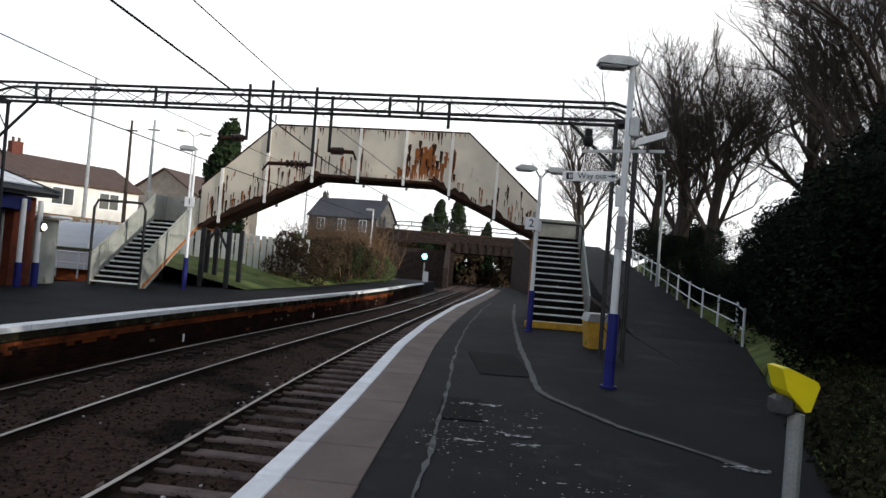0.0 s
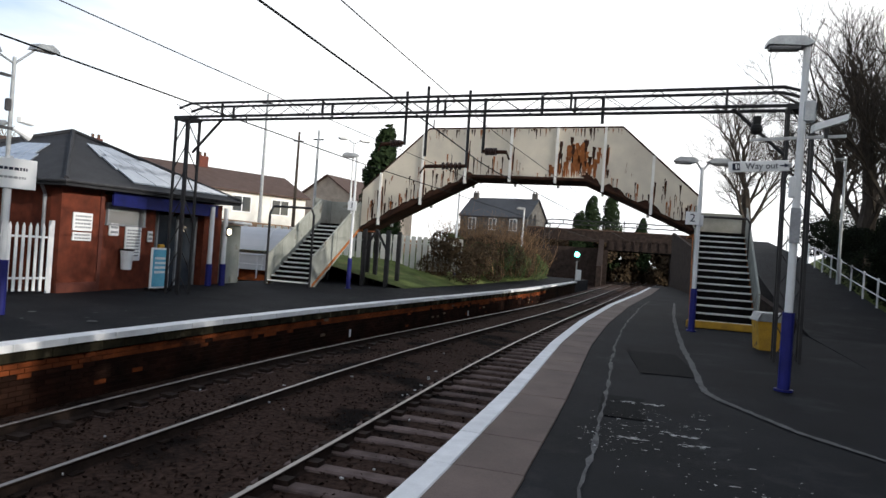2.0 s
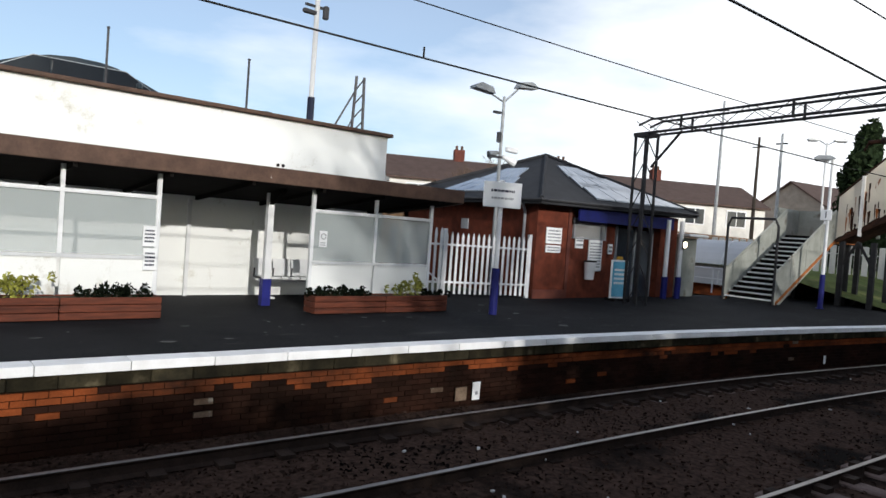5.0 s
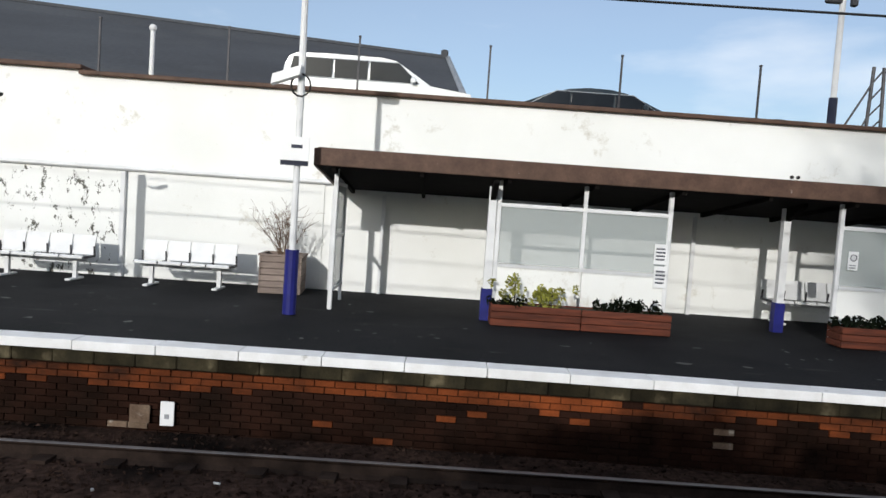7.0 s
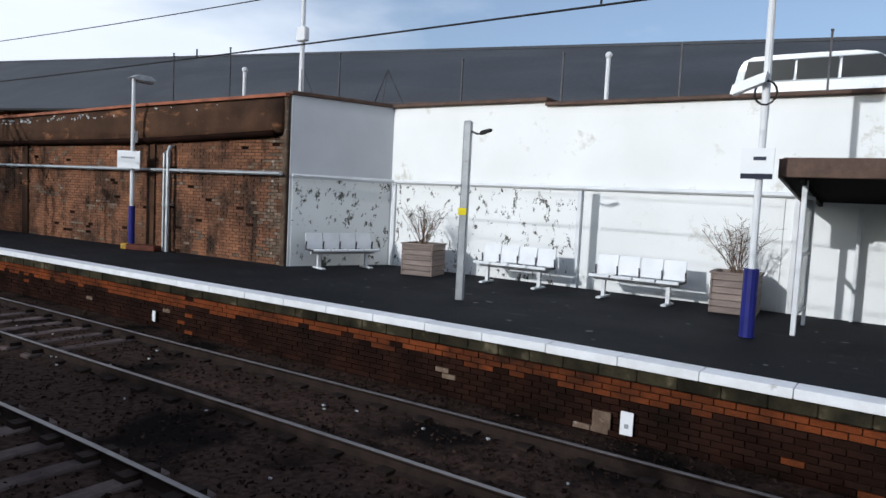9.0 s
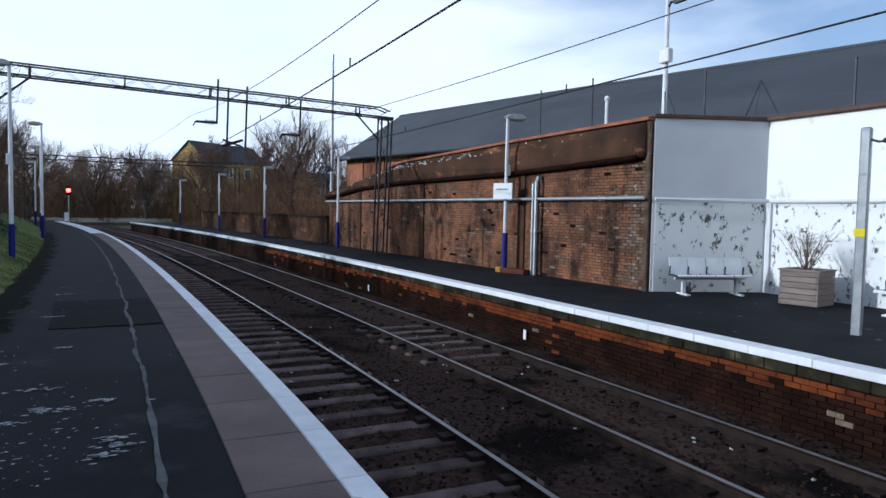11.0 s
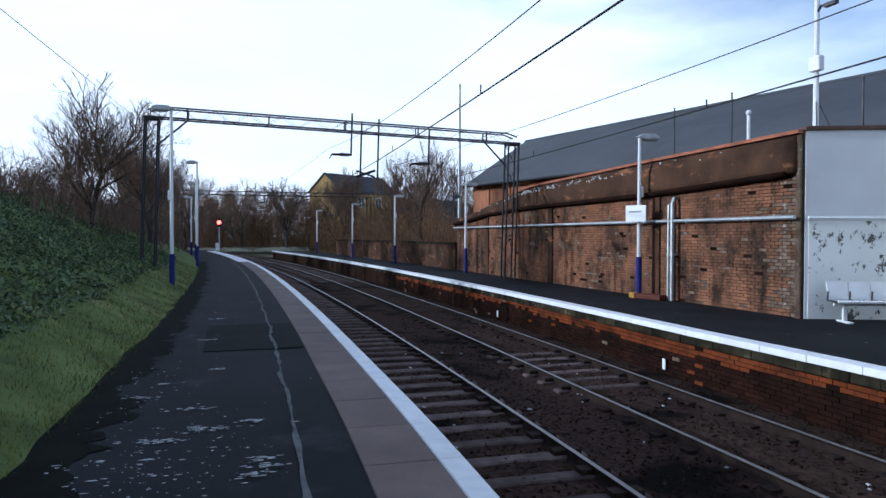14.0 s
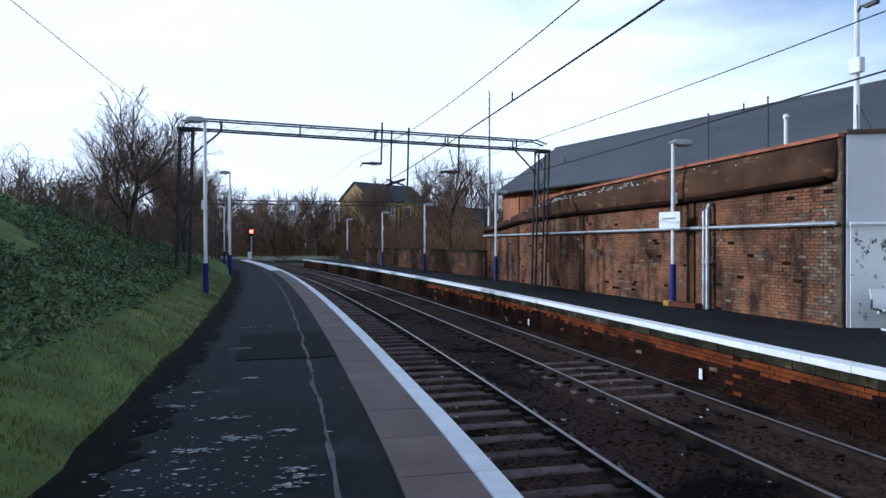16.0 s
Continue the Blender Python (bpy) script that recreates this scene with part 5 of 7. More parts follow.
for x, y, z, w_, h, rows, lab in ((0.02, 13.85, 1.72, 0.62, 0.44, 4, "white notice board with grey lines of writing"), (0.02, 13.85, 1.36, 0.6, 0.2, 2, "narrow white notice with grey writing"),
                                 (0.02, 15.0, 1.58, 0.34, 0.32, 2, "small white information sign by the window"), (0.02, 15.75, 1.25, 0.62, 0.95, 9, "framed white timetable poster on the brick wall"), (0.02, 16.45, 1.45, 0.2, 0.3, 2, "small white notice by the entrance")):
    nt = thing("notice_board", (BX + (x if y < 14.6 else -0.03), y, z), 90, lab, "notice", "wall notices")
    part("board", Shape().box((0, -0.02, 0), (w_, 0.04, h), bev=0.006), "sign_white", nt)
    part("writing", plain_bars(Shape(), w_ * 0.82, h * 0.8, rows, 0, 0, -0.043, random.Random(int(y * 10))), "sign_grey", nt)
bn = thing("litter_bin", (BX + 0.16, 15.35, 0.55), 0, "pale grey litter bin fixed on the brick wall", "bin")
part("body", Shape().tube((0, 0, 0), (0, 0, 0.5), 0.13, 0.17, 12), "white_metal", bn)
part("rim", Shape().tube((0, 0, 0.5), (0, 0, 0.54), 0.185, 0.185, 12), "dark", bn)
ab = thing("poster_stand", (-11.9, 16.0, 0), 80, "light blue poster stand on the platform", "poster stand")
part("board", Shape().box((0, 0, 0.62), (0.62, 0.06, 1.1), bev=0.01), "sign_white", ab)
part("poster", Shape().box((0, -0.035, 0.62), (0.54, 0.01, 1.0)), "cyan", ab, "light blue printed poster")
part("writing", plain_bars(Shape(), 0.42, 0.5, 4, 0, 0.7, -0.043), "sign_white", ab)
part("foot", Shape().box((-0.26, 0, 0.04), (0.06, 0.4, 0.08)).box((0.26, 0, 0.04), (0.06, 0.4, 0.08)), "dark", ab)
hb = thing("help_point", (BX + 0.1, 16.75, 1.1), 90, "yellow and white help point on the wall", "help point")
part("case", Shape().box((0, -0.05, 0), (0.22, 0.1, 0.3), bev=0.02), "yellow_worn", hb)
for y, x in ((18.9, -12.25), (19.6, -12.2)):
    cp = thing("canopy_post", (x, y, 0), 0, "white canopy post with a navy base", "post", "canopy posts")
    part("base", Shape().tube((0, 0, 0), (0, 0, 0.7), 0.1, n=12), "navy", cp)
    part("shaft", Shape().tube((0, 0, 0.7), (0, 0, 2.5), 0.075, n=12), "white_metal", cp)
kb = thing("kiosk_box", (-13.1, 20.9, 0), 0, "pale grey flat-roofed cubicle beside the building", "cubicle")
part("body", Shape().box((0, 0, 1.0), (0.9, 0.9, 2.0), bev=0.02), "pale_stair", kb)
part("roof", Shape().box((0.1, 0, 2.08), (1.4, 1.2, 0.1), bev=0.03), "white_metal", kb)
bl = thing("bulkhead_lamp", (-12.1, 19.6, 1.75), 0, "glowing bulkhead lamp on a canopy post", "lamp")
part("case", Shape().box((0, 0, 0), (0.05, 0.12, 0.3), bev=0.01), "dark", bl)
part("globe", Shape().ball((0.05, 0, 0), 0.07, sz=1.5), "warm_light", bl)

# palisade fence and gate
pf = thing("palisade_fence", (0, 0, 0), 0, "white steel palisade fence with a gate", "fence")
fa, fb_ = Vector((-13.6, 9.25, 0)), Vector((-12.68, 13.1, 0))
fd = (fb_ - fa)
fang = math.degrees(math.atan2(fd.y, fd.x))
npal = 26
for k in range(npal):
    p = fa + fd * ((k + 0.5) / npal)
    h = 1.62 if k > 8 else 1.72
    c_, s_ = math.cos(radians(fang)), math.sin(radians(fang))
    sh = Shape().prism([(-0.032, 0.06), (0.032, 0.06), (0.032, h - 0.1), (0, h), (-0.032, h - 0.1)], "y", -0.012, 0.012)
    for i, v in enumerate(sh.v):
        sh.v[i] = (p.x + v[0] * c_ - v[1] * s_, p.y + v[0] * s_ + v[1] * c_, v[2])
    part("pale", sh, "white_metal", pf)
for z in (0.35, 1.3):
    m_ = (fa + fb_) / 2
    part("rail", Shape().box((m_.x - 0.03, m_.y, z), (fd.length, 0.04, 0.05), fang), "white_metal", pf)
for t in (0.0, 0.36, 1.0):
    p = fa + fd * t
    part("post", Shape().box((p.x - 0.05, p.y, 0.85), (0.09, 0.09, 1.7), fang), "white_metal", pf)
a_, b_ = fa + fd * 0.02, fa + fd * 0.34
part("gate_brace", Shape().tube((a_.x - 0.04, a_.y, 1.3), (b_.x - 0.04, b_.y, 0.35), 0.022), "white_metal", pf)

# double lamp with speakers behind the fence
dl = thing("twin_lamp_post", (-13.5, 12.5, 0), -6, "tall pale post with twin lanterns, speakers and a camera", "lamp post")
part("pole", Shape().tube((0, 0, 0), (0, 0, 5.35), 0.06, 0.04, 10), "galv", dl)
for s, z in ((1, 5.75), (-1, 5.45)):
    part("arm", Shape().tube((0, 0, 5.2), (0, s * 0.5, z - 0.08), 0.025), "galv", dl)
    part("lantern", Shape().prism([(s * 0.4, z - 0.1), (s * 0.5, z + 0.06), (s * 0.85, z + 0.12), (s * 1.05, z + 0.02), (s * 1.05, z - 0.04)], "x", -0.14, 0.14), "galv", dl)
part("speaker", Shape().tube((0.05, 0.05, 3.75), (0.15, 0.4, 3.6), 0.05, 0.13, 10), "sign_white", dl)
part("speaker", Shape().tube((-0.05, -0.05, 3.85), (-0.1, -0.3, 3.75), 0.05, 0.12, 10), "galv", dl)
part("camera_housing", Shape().box((0.05, 0.35, 3.95), (0.14, 0.5, 0.14), 20, 0.02), "sign_white", dl)
part("bracket", Shape().box((0, 0, 3.72), (0.1, 0.8, 0.06)), "steel", dl)
part("junction_box", Shape().box((0, -0.08, 4.25), (0.1, 0.12, 0.28), bev=0.02), "steel", dl)
part("small_camera", Shape().box((0, -0.2, 4.9), (0.08, 0.24, 0.06)), "steel", dl)

# curved clear shelter and rails behind the stair
cv = thing("curved_shelter", (-15.4, 26.4, 0), 0, "low curved translucent cycle shelter behind the stair", "shelter")
arc = [(1.35 * (1 - math.cos(t)), 0.25 + 1.85 * math.sin(t)) for t in np.linspace(0, 1.57, 9)]
cvs = Shape()
for i in range(8):
    (xa, za), (xb, zb) = arc[i], arc[i + 1]
    cvs.quad((-2.2, -xa + 0.2, za), (2.6, -xa + 0.2, za), (2.6, -xb + 0.2, zb), (-2.2, -xb + 0.2, zb))
for v in range(len(cvs.v)):
    x, y, z = cvs.v[v]
    cvs.v[v] = (x, -y, z)
part("canopy", cvs, "sheet_and_shade_grey", cv, "milky curved sheet")
for x in (-2.2, -0.6, 1.0, 2.6):
    part("rib", Shape().pipe([(x, xa - 0.18, za + 0.02) for xa, za in arc], 0.04), "white_metal", cv)
part("base_wall", Shape().box((0.2, 0.15, 0.12), (5.2, 0.3, 0.7)), "brick", cv)
gr = thing("guard_rail", (-14.2, 24.6, 0), -8, "pale tubular guard rail by the ramp", "railing")
for x in (-1.3, -0.4, 0.5, 1.4):
    part("post", Shape().tube((x, 0, 0), (x, 0, 0.95), 0.03), "white_metal", gr)
part("rail", Shape().tube((-1.3, 0, 0.95), (1.4, 0, 0.95), 0.028).tube((-1.3, 0, 0.55), (1.4, 0, 0.55), 0.022), "white_metal", gr)
wf = thing("sheet_fence", (0, 0, 0), 0, "long pale metal sheet fence behind the stair", "fence")
for k in range(34):
    t = k / 33
    x, y = -17.0 + 9.4 * t, 30.5 + 4.0 * t
    part("panel", Shape().box((x, y, 1.4), (0.24, 0.05, 1.75), 23, 0.015), "render_wall", wf)
part("rail", Shape().tube((-17.1, 30.6, 1.9), (-7.6, 34.6, 1.9), 0.03), "white_metal", wf)

# ---- above the wall ----
for y, z1 in ((-4.82, 4.92), (-2.3, 4.92), (0.24, 4.92), (2.82, 4.92), (5.55, 4.92), (-7.3, 4.92), (-9.86, 4.97), (-13.77, 5.41), (-18.28, 5.93), (-21.13, 5.98)):
    ps = thing("fence_post", (WALL_X - 0.35, y, 3.3), 0, "thin dark steel post rising behind the wall", "post", "wall top posts")
    part("stake", Shape().box((0, 0, (z1 - 3.3) / 2), (0.035, 0.035, z1 - 3.3)), "steel", ps)
    part("finial", Shape().box((0, 0, z1 - 3.3), (0.05, 0.05, 0.03)), "steel", ps)
sp = thing("bollard_lamp", (WALL_X - 0.5, -6.35, 3.3), 0, "short white post with a round cap", "post")
part("shaft", Shape().tube((0, 0, 0), (0, 0, 1.5), 0.045, n=10), "white_metal", sp)
part("cap", Shape().ball((0, 0, 1.53), 0.075), "white_metal", sp)
copy_thing(sp, pose(-12.6, -15.82, 3.32))
m1 = thing("camera_mast", (WALL_X - 0.6, 7.18, 3.2), 0, "white camera mast with a dark sleeve in the car park", "mast")
part("sleeve", Shape().tube((0, 0, 0), (0, 0, 1.25), 0.085, n=10), "sign_dark", m1)
part("pole", Shape().tube((0, 0, 1.25), (0, 0, 3.6), 0.06, n=10), "white_metal", m1)
part("camera", Shape().box((0.05, 0.2, 3.2), (0.12, 0.12, 0.3), 0, 0.02).box((0, -0.18, 3.15), (0.1, 0.34, 0.1), 0, 0.02), "steel", m1)
part("bracket", Shape().box((0, 0, 3.3), (0.05, 0.6, 0.05)), "steel", m1)
vt = thing("roof_cowl", (WALL_X - 0.45, 6.0, 3.35), 0, "low black domed cowl on the wall", "vent")
part("dome", Shape().ball((0, 0, 0.42), 0.36, sz=0.42), "dark", vt, "", True)
part("neck", Shape().tube((0, 0, 0), (0, 0, 0.42), 0.2), "dark", vt)
m2 = thing("aerial_mast", (-12.1, -13.15, 3.3), 0, "white aerial mast with stays on the wall's corner", "mast")
part("pole", Shape().tube((0, 0, 0), (0, 0, 3.9), 0.065, 0.05, 10), "white_metal", m2)
part("box", Shape().box((0.05, 0.05, 2.1), (0.16, 0.3, 0.32), 0, 0.02), "white_metal", m2)
part("lantern", Shape().pipe([(0, 0, 3.2), (0.02, 0.12, 3.32), (0.03, 0.3, 3.3)], 0.03).box((0.03, 0.4, 3.28), (0.1, 0.3, 0.08)), "steel", m2)
part("stay", Shape().tube((0, 0, 1.4), (-0.35, 0.35, 0.2), 0.012).tube((0, 0, 1.4), (-0.25, -0.4, 0.2), 0.012).tube((0, 0, 1.4), (0.25, 0.3, 0.5), 0.012), "steel", m2)
tp = thing("aerial_tripod", (-14.1, -12.15, 3.4), 0, "dark wire tripod on the wall top", "tripod")
for a in (0.3, 2.4, 4.5):
    part("leg", Shape().tube((0.5 * math.cos(a), 0.7 * math.sin(a), 0.3), (0, 0, 1.5), 0.014), "steel", tp)
tw = thing("lattice_tower", (-40, 24.4, 3), 0, "distant dark lattice tower", "tower")
for s in (-0.6, 0.6):
    part("leg", Shape().tube((0, s, 0), (0, s * 0.5, 8.6), 0.1), "steel", tw)
br = Shape()
for k in range(9):
    br.tube((0, -0.6 + 0.03 * k, k * 0.95), (0, 0.55 - 0.03 * k, k * 0.95 + 0.9), 0.05, n=4)
part("bracing", br, "steel", tw)
part("stay", Shape().tube((0, -2.6, 3.5), (0, -0.4, 7.5), 0.06).tube((0, -1.4, 3.5), (0, -0.4, 5.8), 0.05), "steel", tw)


def car(at, rz, paint, roof_h, hood, label, estate):
    e = thing("parked_car", at, rz, label, "car", "parked cars")
    H = roof_h
    body = [(-2.2, 0.35), (2.2, 0.35), (2.25, 0.62), (2.15, hood - 0.08), (1.2, hood + 0.04), (-2.15, hood + 0.04), (-2.25, 0.65)]
    part("body", Shape().prism(body, "x", -0.86, 0.86), paint, e)
    cab = [(-2.12, hood), (-2.08, H - 0.28), (-1.98, H - 0.1), (-1.8, H - 0.02), (-1.2, H), (0.1, H - 0.01), (0.42, H - 0.06), (0.62, H - 0.17), (1.3, hood)] if estate else [(-2.1, hood), (-1.6, H - 0.3), (-1.25, H - 0.15), (-0.85, H - 0.05), (-0.4, H), (0.1, H - 0.01), (0.45, H - 0.07), (0.75, H - 0.18), (1.5, hood)]
    sh = Shape().prism(cab, "x", -0.74, 0.74)
    for i, v in enumerate(sh.v):
        k = 1.0 if v[2] > hood + 0.05 else 1.14
        sh.v[i] = (v[0] * k, v[1], v[2])
    part("cabin", sh, paint, e, "", False)
    w0, w1 = hood + 0.07, H - 0.13
    cuts = ((-1.95, -1.88, -1.0, -1.0), (-0.94, -0.94, -0.2, -0.2), (-0.14, -0.14, 0.98, 0.5)) if estate else ((-1.75, -1.15, -0.85, -0.85), (-0.8, -0.8, 0.15, 0.15), (0.2, 0.2, 1.15, 0.6))
    for s in (-1, 1):
        for la, ua, lb, ub in cuts:
            part("side_window", Shape().prism([(la, w0), (lb, w0), (ub, w1), (ua, w1)], "x", s * 0.80 - 0.03, s * 0.80 + 0.03), "car_glass", e)
        part("window_trim", Shape().pipe([(s * 0.82, cuts[0][0], w0), (s * 0.81, cuts[0][1], w1 + 0.01), (s * 0.81, cuts[2][3], w1 + 0.01), (s * 0.82, cuts[2][2], w0), (s * 0.83, cuts[0][0], w0)], 0.014), "galv", e)
        part("mirror", Shape().box((s * 0.95, 0.85, hood + 0.12), (0.16, 0.12, 0.14), 0, 0.03), paint, e)
        for y in (-1.35, 1.4):
            wh = part("wheel", Shape().tube((s * 0.7, y, 0.33), (s * 0.88, y, 0.33), 0.33, n=18), "tyre", e)
            part("rim", Shape().tube((s * 0.87, y, 0.33), (s * 0.89, y, 0.33), 0.21, n=14), "galv", wh)
    part("windscreen", Shape().quad((-0.66, 1.13 if estate else 1.28, hood + 0.03), (0.66, 1.13 if estate else 1.28, hood + 0.03), (0.6, 0.5 if estate else 0.62, H - 0.13), (-0.6, 0.5 if estate else 0.62, H - 0.13)), "car_glass", e)
    return e


car((-17.0, -2.15, 3.35), 0, "car_white", 1.68, 1.05, "white off-road estate car parked behind the wall", True)
car((-17.0, 3.1, 3.24), 0, "car_dark", 1.44, 0.92, "dark blue-green saloon parked behind the wall", False)

# long slate-roofed hall
hl = thing("slate_hall", (0, 0, 0), 0, "long low hall with a grey slate roof behind the walls", "building")
HY0, HY1 = -50.0, -0.2
RY0, RZ0, RZ1, EZ0, EZ1 = -58.0, 10.2, 6.83, 5.4, 3.72
RE = HY1 - 0.35
part("wall", Shape().prism([(HY0 + 0.4, -0.9), (HY0 + 0.4, EZ0 + 0.2), (HY1 - 0.4, EZ1 + 0.3), (HY1 - 0.4, -0.9)], "x", -16.6, -16.3), "hall_brick", hl, "orange brick wall under the eaves")
for y in (-46.0, -42.0, -38.0, -34.0):
    part("pilaster", Shape().box((-16.26, y, 3.7), (0.1, 0.4, 2.6)), "hall_brick", hl)
for y, e, r, z in ((HY1 - 0.4, EZ1, HY1 - 0.4, RZ1), (HY0 + 0.4, EZ0, HY0 + 0.4, RZ0 - 0.4)):
    part("gable", Shape().prism([(-16.4, -0.9), (-16.4, e + 0.2), (-24, z - 0.25), (-31.6, e + 0.2), (-31.6, -0.9)], "y", y - 0.15, y + 0.15), "stone_wall", hl)
for ex, sgn in ((-15.6, 1), (-32.4, -1)):
    sl = Shape()
    for ye, ez, yr, rz_ in ((HY0, EZ0, RY0, RZ0), (HY1 + 0.25, EZ1, RE, RZ1)):
        sl.v += [(ex, ye, ez), (-24, yr, rz_), (-24, yr, rz_ - 0.14), (ex, ye, ez - 0.14)]
    sl.f += [(0, 1, 2, 3), (4, 5, 6, 7)] + [(i, (i + 1) % 4, 4 + (i + 1) % 4, 4 + i) for i in range(4)]
    part("roof_slope", sl, "slate", hl)
    part("gutter", Shape().tube((ex + sgn * 0.06, HY0, EZ0 - 0.06), (ex + sgn * 0.06, HY1, EZ1 - 0.06), 0.07, n=6), "dark", hl)
part("ridge", Shape().tube((-24, RY0, RZ0), (-24, RE, RZ1), 0.1, n=6), "slate", hl)
part("verge", Shape().tube((-15.6, HY1 + 0.27, EZ1), (-24, RE + 0.02, RZ1), 0.09, n=6), "galv", hl, "pale verge capping")
part("finial", Shape().box((-24, RE - 0.1, RZ1 + 0.12), (0.2, 0.25, 0.3), bev=0.05), "slate", hl)
hl.matrix_basis = Matrix.Translation((-0.4, -0.7, 1.67)) @ Matrix.Scale(1.15, 4) @ Matrix.Translation((0.4, 0.7, -1.67))


def house(name, c, rz, L, D, z0, eave, ridge, wallm, roofm, label, chims, windows):
    e = thing(name, (c[0], c[1], 0), rz, label, "house")
    part("wall", Shape().box((0, 0, (z0 + eave) / 2), (L, D, eave - z0)), wallm, e)
    for s in (-1, 1):
        part("gable", Shape().prism([(-D / 2, eave), (D / 2, eave), (0, ridge - 0.1)], "x", s * (L / 2 - 0.15) - 0.14, s * (L / 2 - 0.15) + 0.14), wallm, e)
        sh = Shape().prism([(s * (D / 2 + 0.3), eave - 0.12), (s * (D / 2 + 0.3), eave + 0.02), (0, ridge), (0, ridge - 0.15)], "x", -L / 2 - 0.25, L / 2 + 0.25)
        part("roof", sh, roofm, e)
    for x in chims:
        ch = part("chimney", Shape().box((x, 0, ridge + 0.2), (0.75, 0.55, 1.1)), wallm if "stone" in wallm else "brick_trim", e)
        part("pot", Shape().tube((x - 0.2, 0, ridge + 0.7), (x - 0.2, 0, ridge + 1.05), 0.1).tube((x + 0.2, 0, ridge + 0.7), (x + 0.2, 0, ridge + 1.05), 0.1), "brown_trim", ch)
    for x, z, w_, h in windows:
        for s in (-1, 1):
            wn_ = part("window", Shape().box((x, s * (D / 2 + 0.02), z), (w_ + 0.2, 0.08, h + 0.2)), "sign_white", e)
            part("pane", Shape().box((x, s * (D / 2 + 0.06), z), (w_, 0.05, h)), "window", wn_)
            part("bar", Shape().box((x, s * (D / 2 + 0.09), z), (0.07, 0.04, h)), "sign_white", wn_)
    return e


tang = math.degrees(math.atan2(25, 13))
house("terraced_house", (-34.5, 40.5), tang, 29, 7, 2.0, 5.1, 6.9, "render_wall", "roof_tile", "white rendered terrace with a brown tiled roof", (-9, -1, 7), [(x, 4.1, 1.5, 1.1) for x in (-12.5, -9, -5.5, -2, 1.5, 5, 8.5, 12)])
house("gabled_house", (-25.5, 66), 80, 12, 6.5, 2.0, 5.8, 8.1, "harl", "roof_tile", "grey-brown harled gabled house up the hill", (3,), [(-3, 4.8, 1.2, 1.0), (2, 4.8, 1.2, 1.0)])
house("stone_house", (-15.6, 100), -14, 10.4, 8, -1.2, 7.0, 10.0, "grey_stone", "slate", "dark stone house with slate roof and gable chimneys", (-4.7, 4.7), [(-3.2, 5.9, 1.0, 1.5), (0, 5.9, 1.0, 1.5), (3.2, 5.9, 1.0, 1.5)])
house("far_house", (-16.5, -113), 37, 13, 7, -1.2, 8.6, 11.6, "ochre", "slate", "ochre house with a dark green-grey roof among trees", (), [(-2, 7.0, 1.2, 1.4), (2, 7.0, 1.2, 1.4)])
house("terraced_house", (-30, -125), 10, 18, 7, -1.2, 6.0, 8.5, "stone_wall", "slate", "distant slate-roofed house beyond the line", (4,), [(-4, 4.8, 1.2, 1.2), (3, 4.8, 1.2, 1.2)])
for x, y, h, lab in ((-22.3, 40, 11.0, "tall slim pale pole beside the houses"), (-19.9, 40, 8.6, "dark timber pole with a small crossarm"), (-19.0, 41, 8.9, "tall slim pale pole beside the houses")):
    ps = thing("street_pole", (x, y, 1.5), 0, lab, "pole", "street poles")
    part("shaft", Shape().tube((0, 0, 0), (0, 0, h - 1.5), 0.13, 0.07, 8), "galv" if "pale" in lab else "bark", ps)
    part("crossarm", Shape().box((0, 0, h - 2.1), (0.7, 0.08, 0.08)), "steel", ps)
rpole = thing("ramp_lamp", (9.75, 33.0, 1.38), 0, "slim pale lamp column beside the ramp fence", "lamp post")
part("shaft", Shape().tube((0, 0, 0), (0, 0, 5.5), 0.07, 0.045, 10), "galv", rpole)
part("lantern", Shape().box((-0.2, 0, 5.5), (0.5, 0.18, 0.1), bev=0.03), "galv", rpole)
tl = lamp_post((-14.5, 36, 1.2), 40, 6.2, heads=2, arm=0.3, label="twin-headed street lamp behind the stair")

# ---- road bridge beyond the platforms ----
rb = thing("road_bridge", (0, 0, 0), 0, "dark brick and girder road bridge across the line", "bridge")
RY = 78.0
part("abutment", Shape().box((-4.7, RY + 5, 1.0), (9.0, 10, 4.2)), "stone_wall", rb)
part("abutment", Shape().box((11.2, RY + 5, 1.0), (8.0, 10, 4.2)), "stone_wall", rb)
for gy in (RY + 0.1, RY + 9.8):
    part("girder", Shape().box((3.5, gy, 3.55), (7.8, 0.3, 1.1)), "stone_wall", rb, "riveted dark girder")
    for k in range(9):
        part("web_rib", Shape().box((-0.1 + 0.9 * k, gy - 0.2, 3.55), (0.1, 0.1, 1.0)), "stone_wall", rb)
part("deck", Shape().box((3.5, RY + 5, 3.2), (7.6, 9.6, 0.3)), "dark", rb)
for gy in (RY + 0.1, RY + 9.9):
    part("parapet", Shape().box((2.6, gy, 4.55), (24.0, 0.45, 0.95)), "stone_wall", rb)
    part("coping", Shape().box((2.6, gy, 5.08), (24.0, 0.6, 0.12), bev=0.02), "brown_trim", rb)
part("wing_wall", Shape().prism([(RY - 9, -1), (RY - 9, 1.2), (RY, 4.2), (RY, -1)], "x", -1.2, -0.7), "stone_wall", rb)


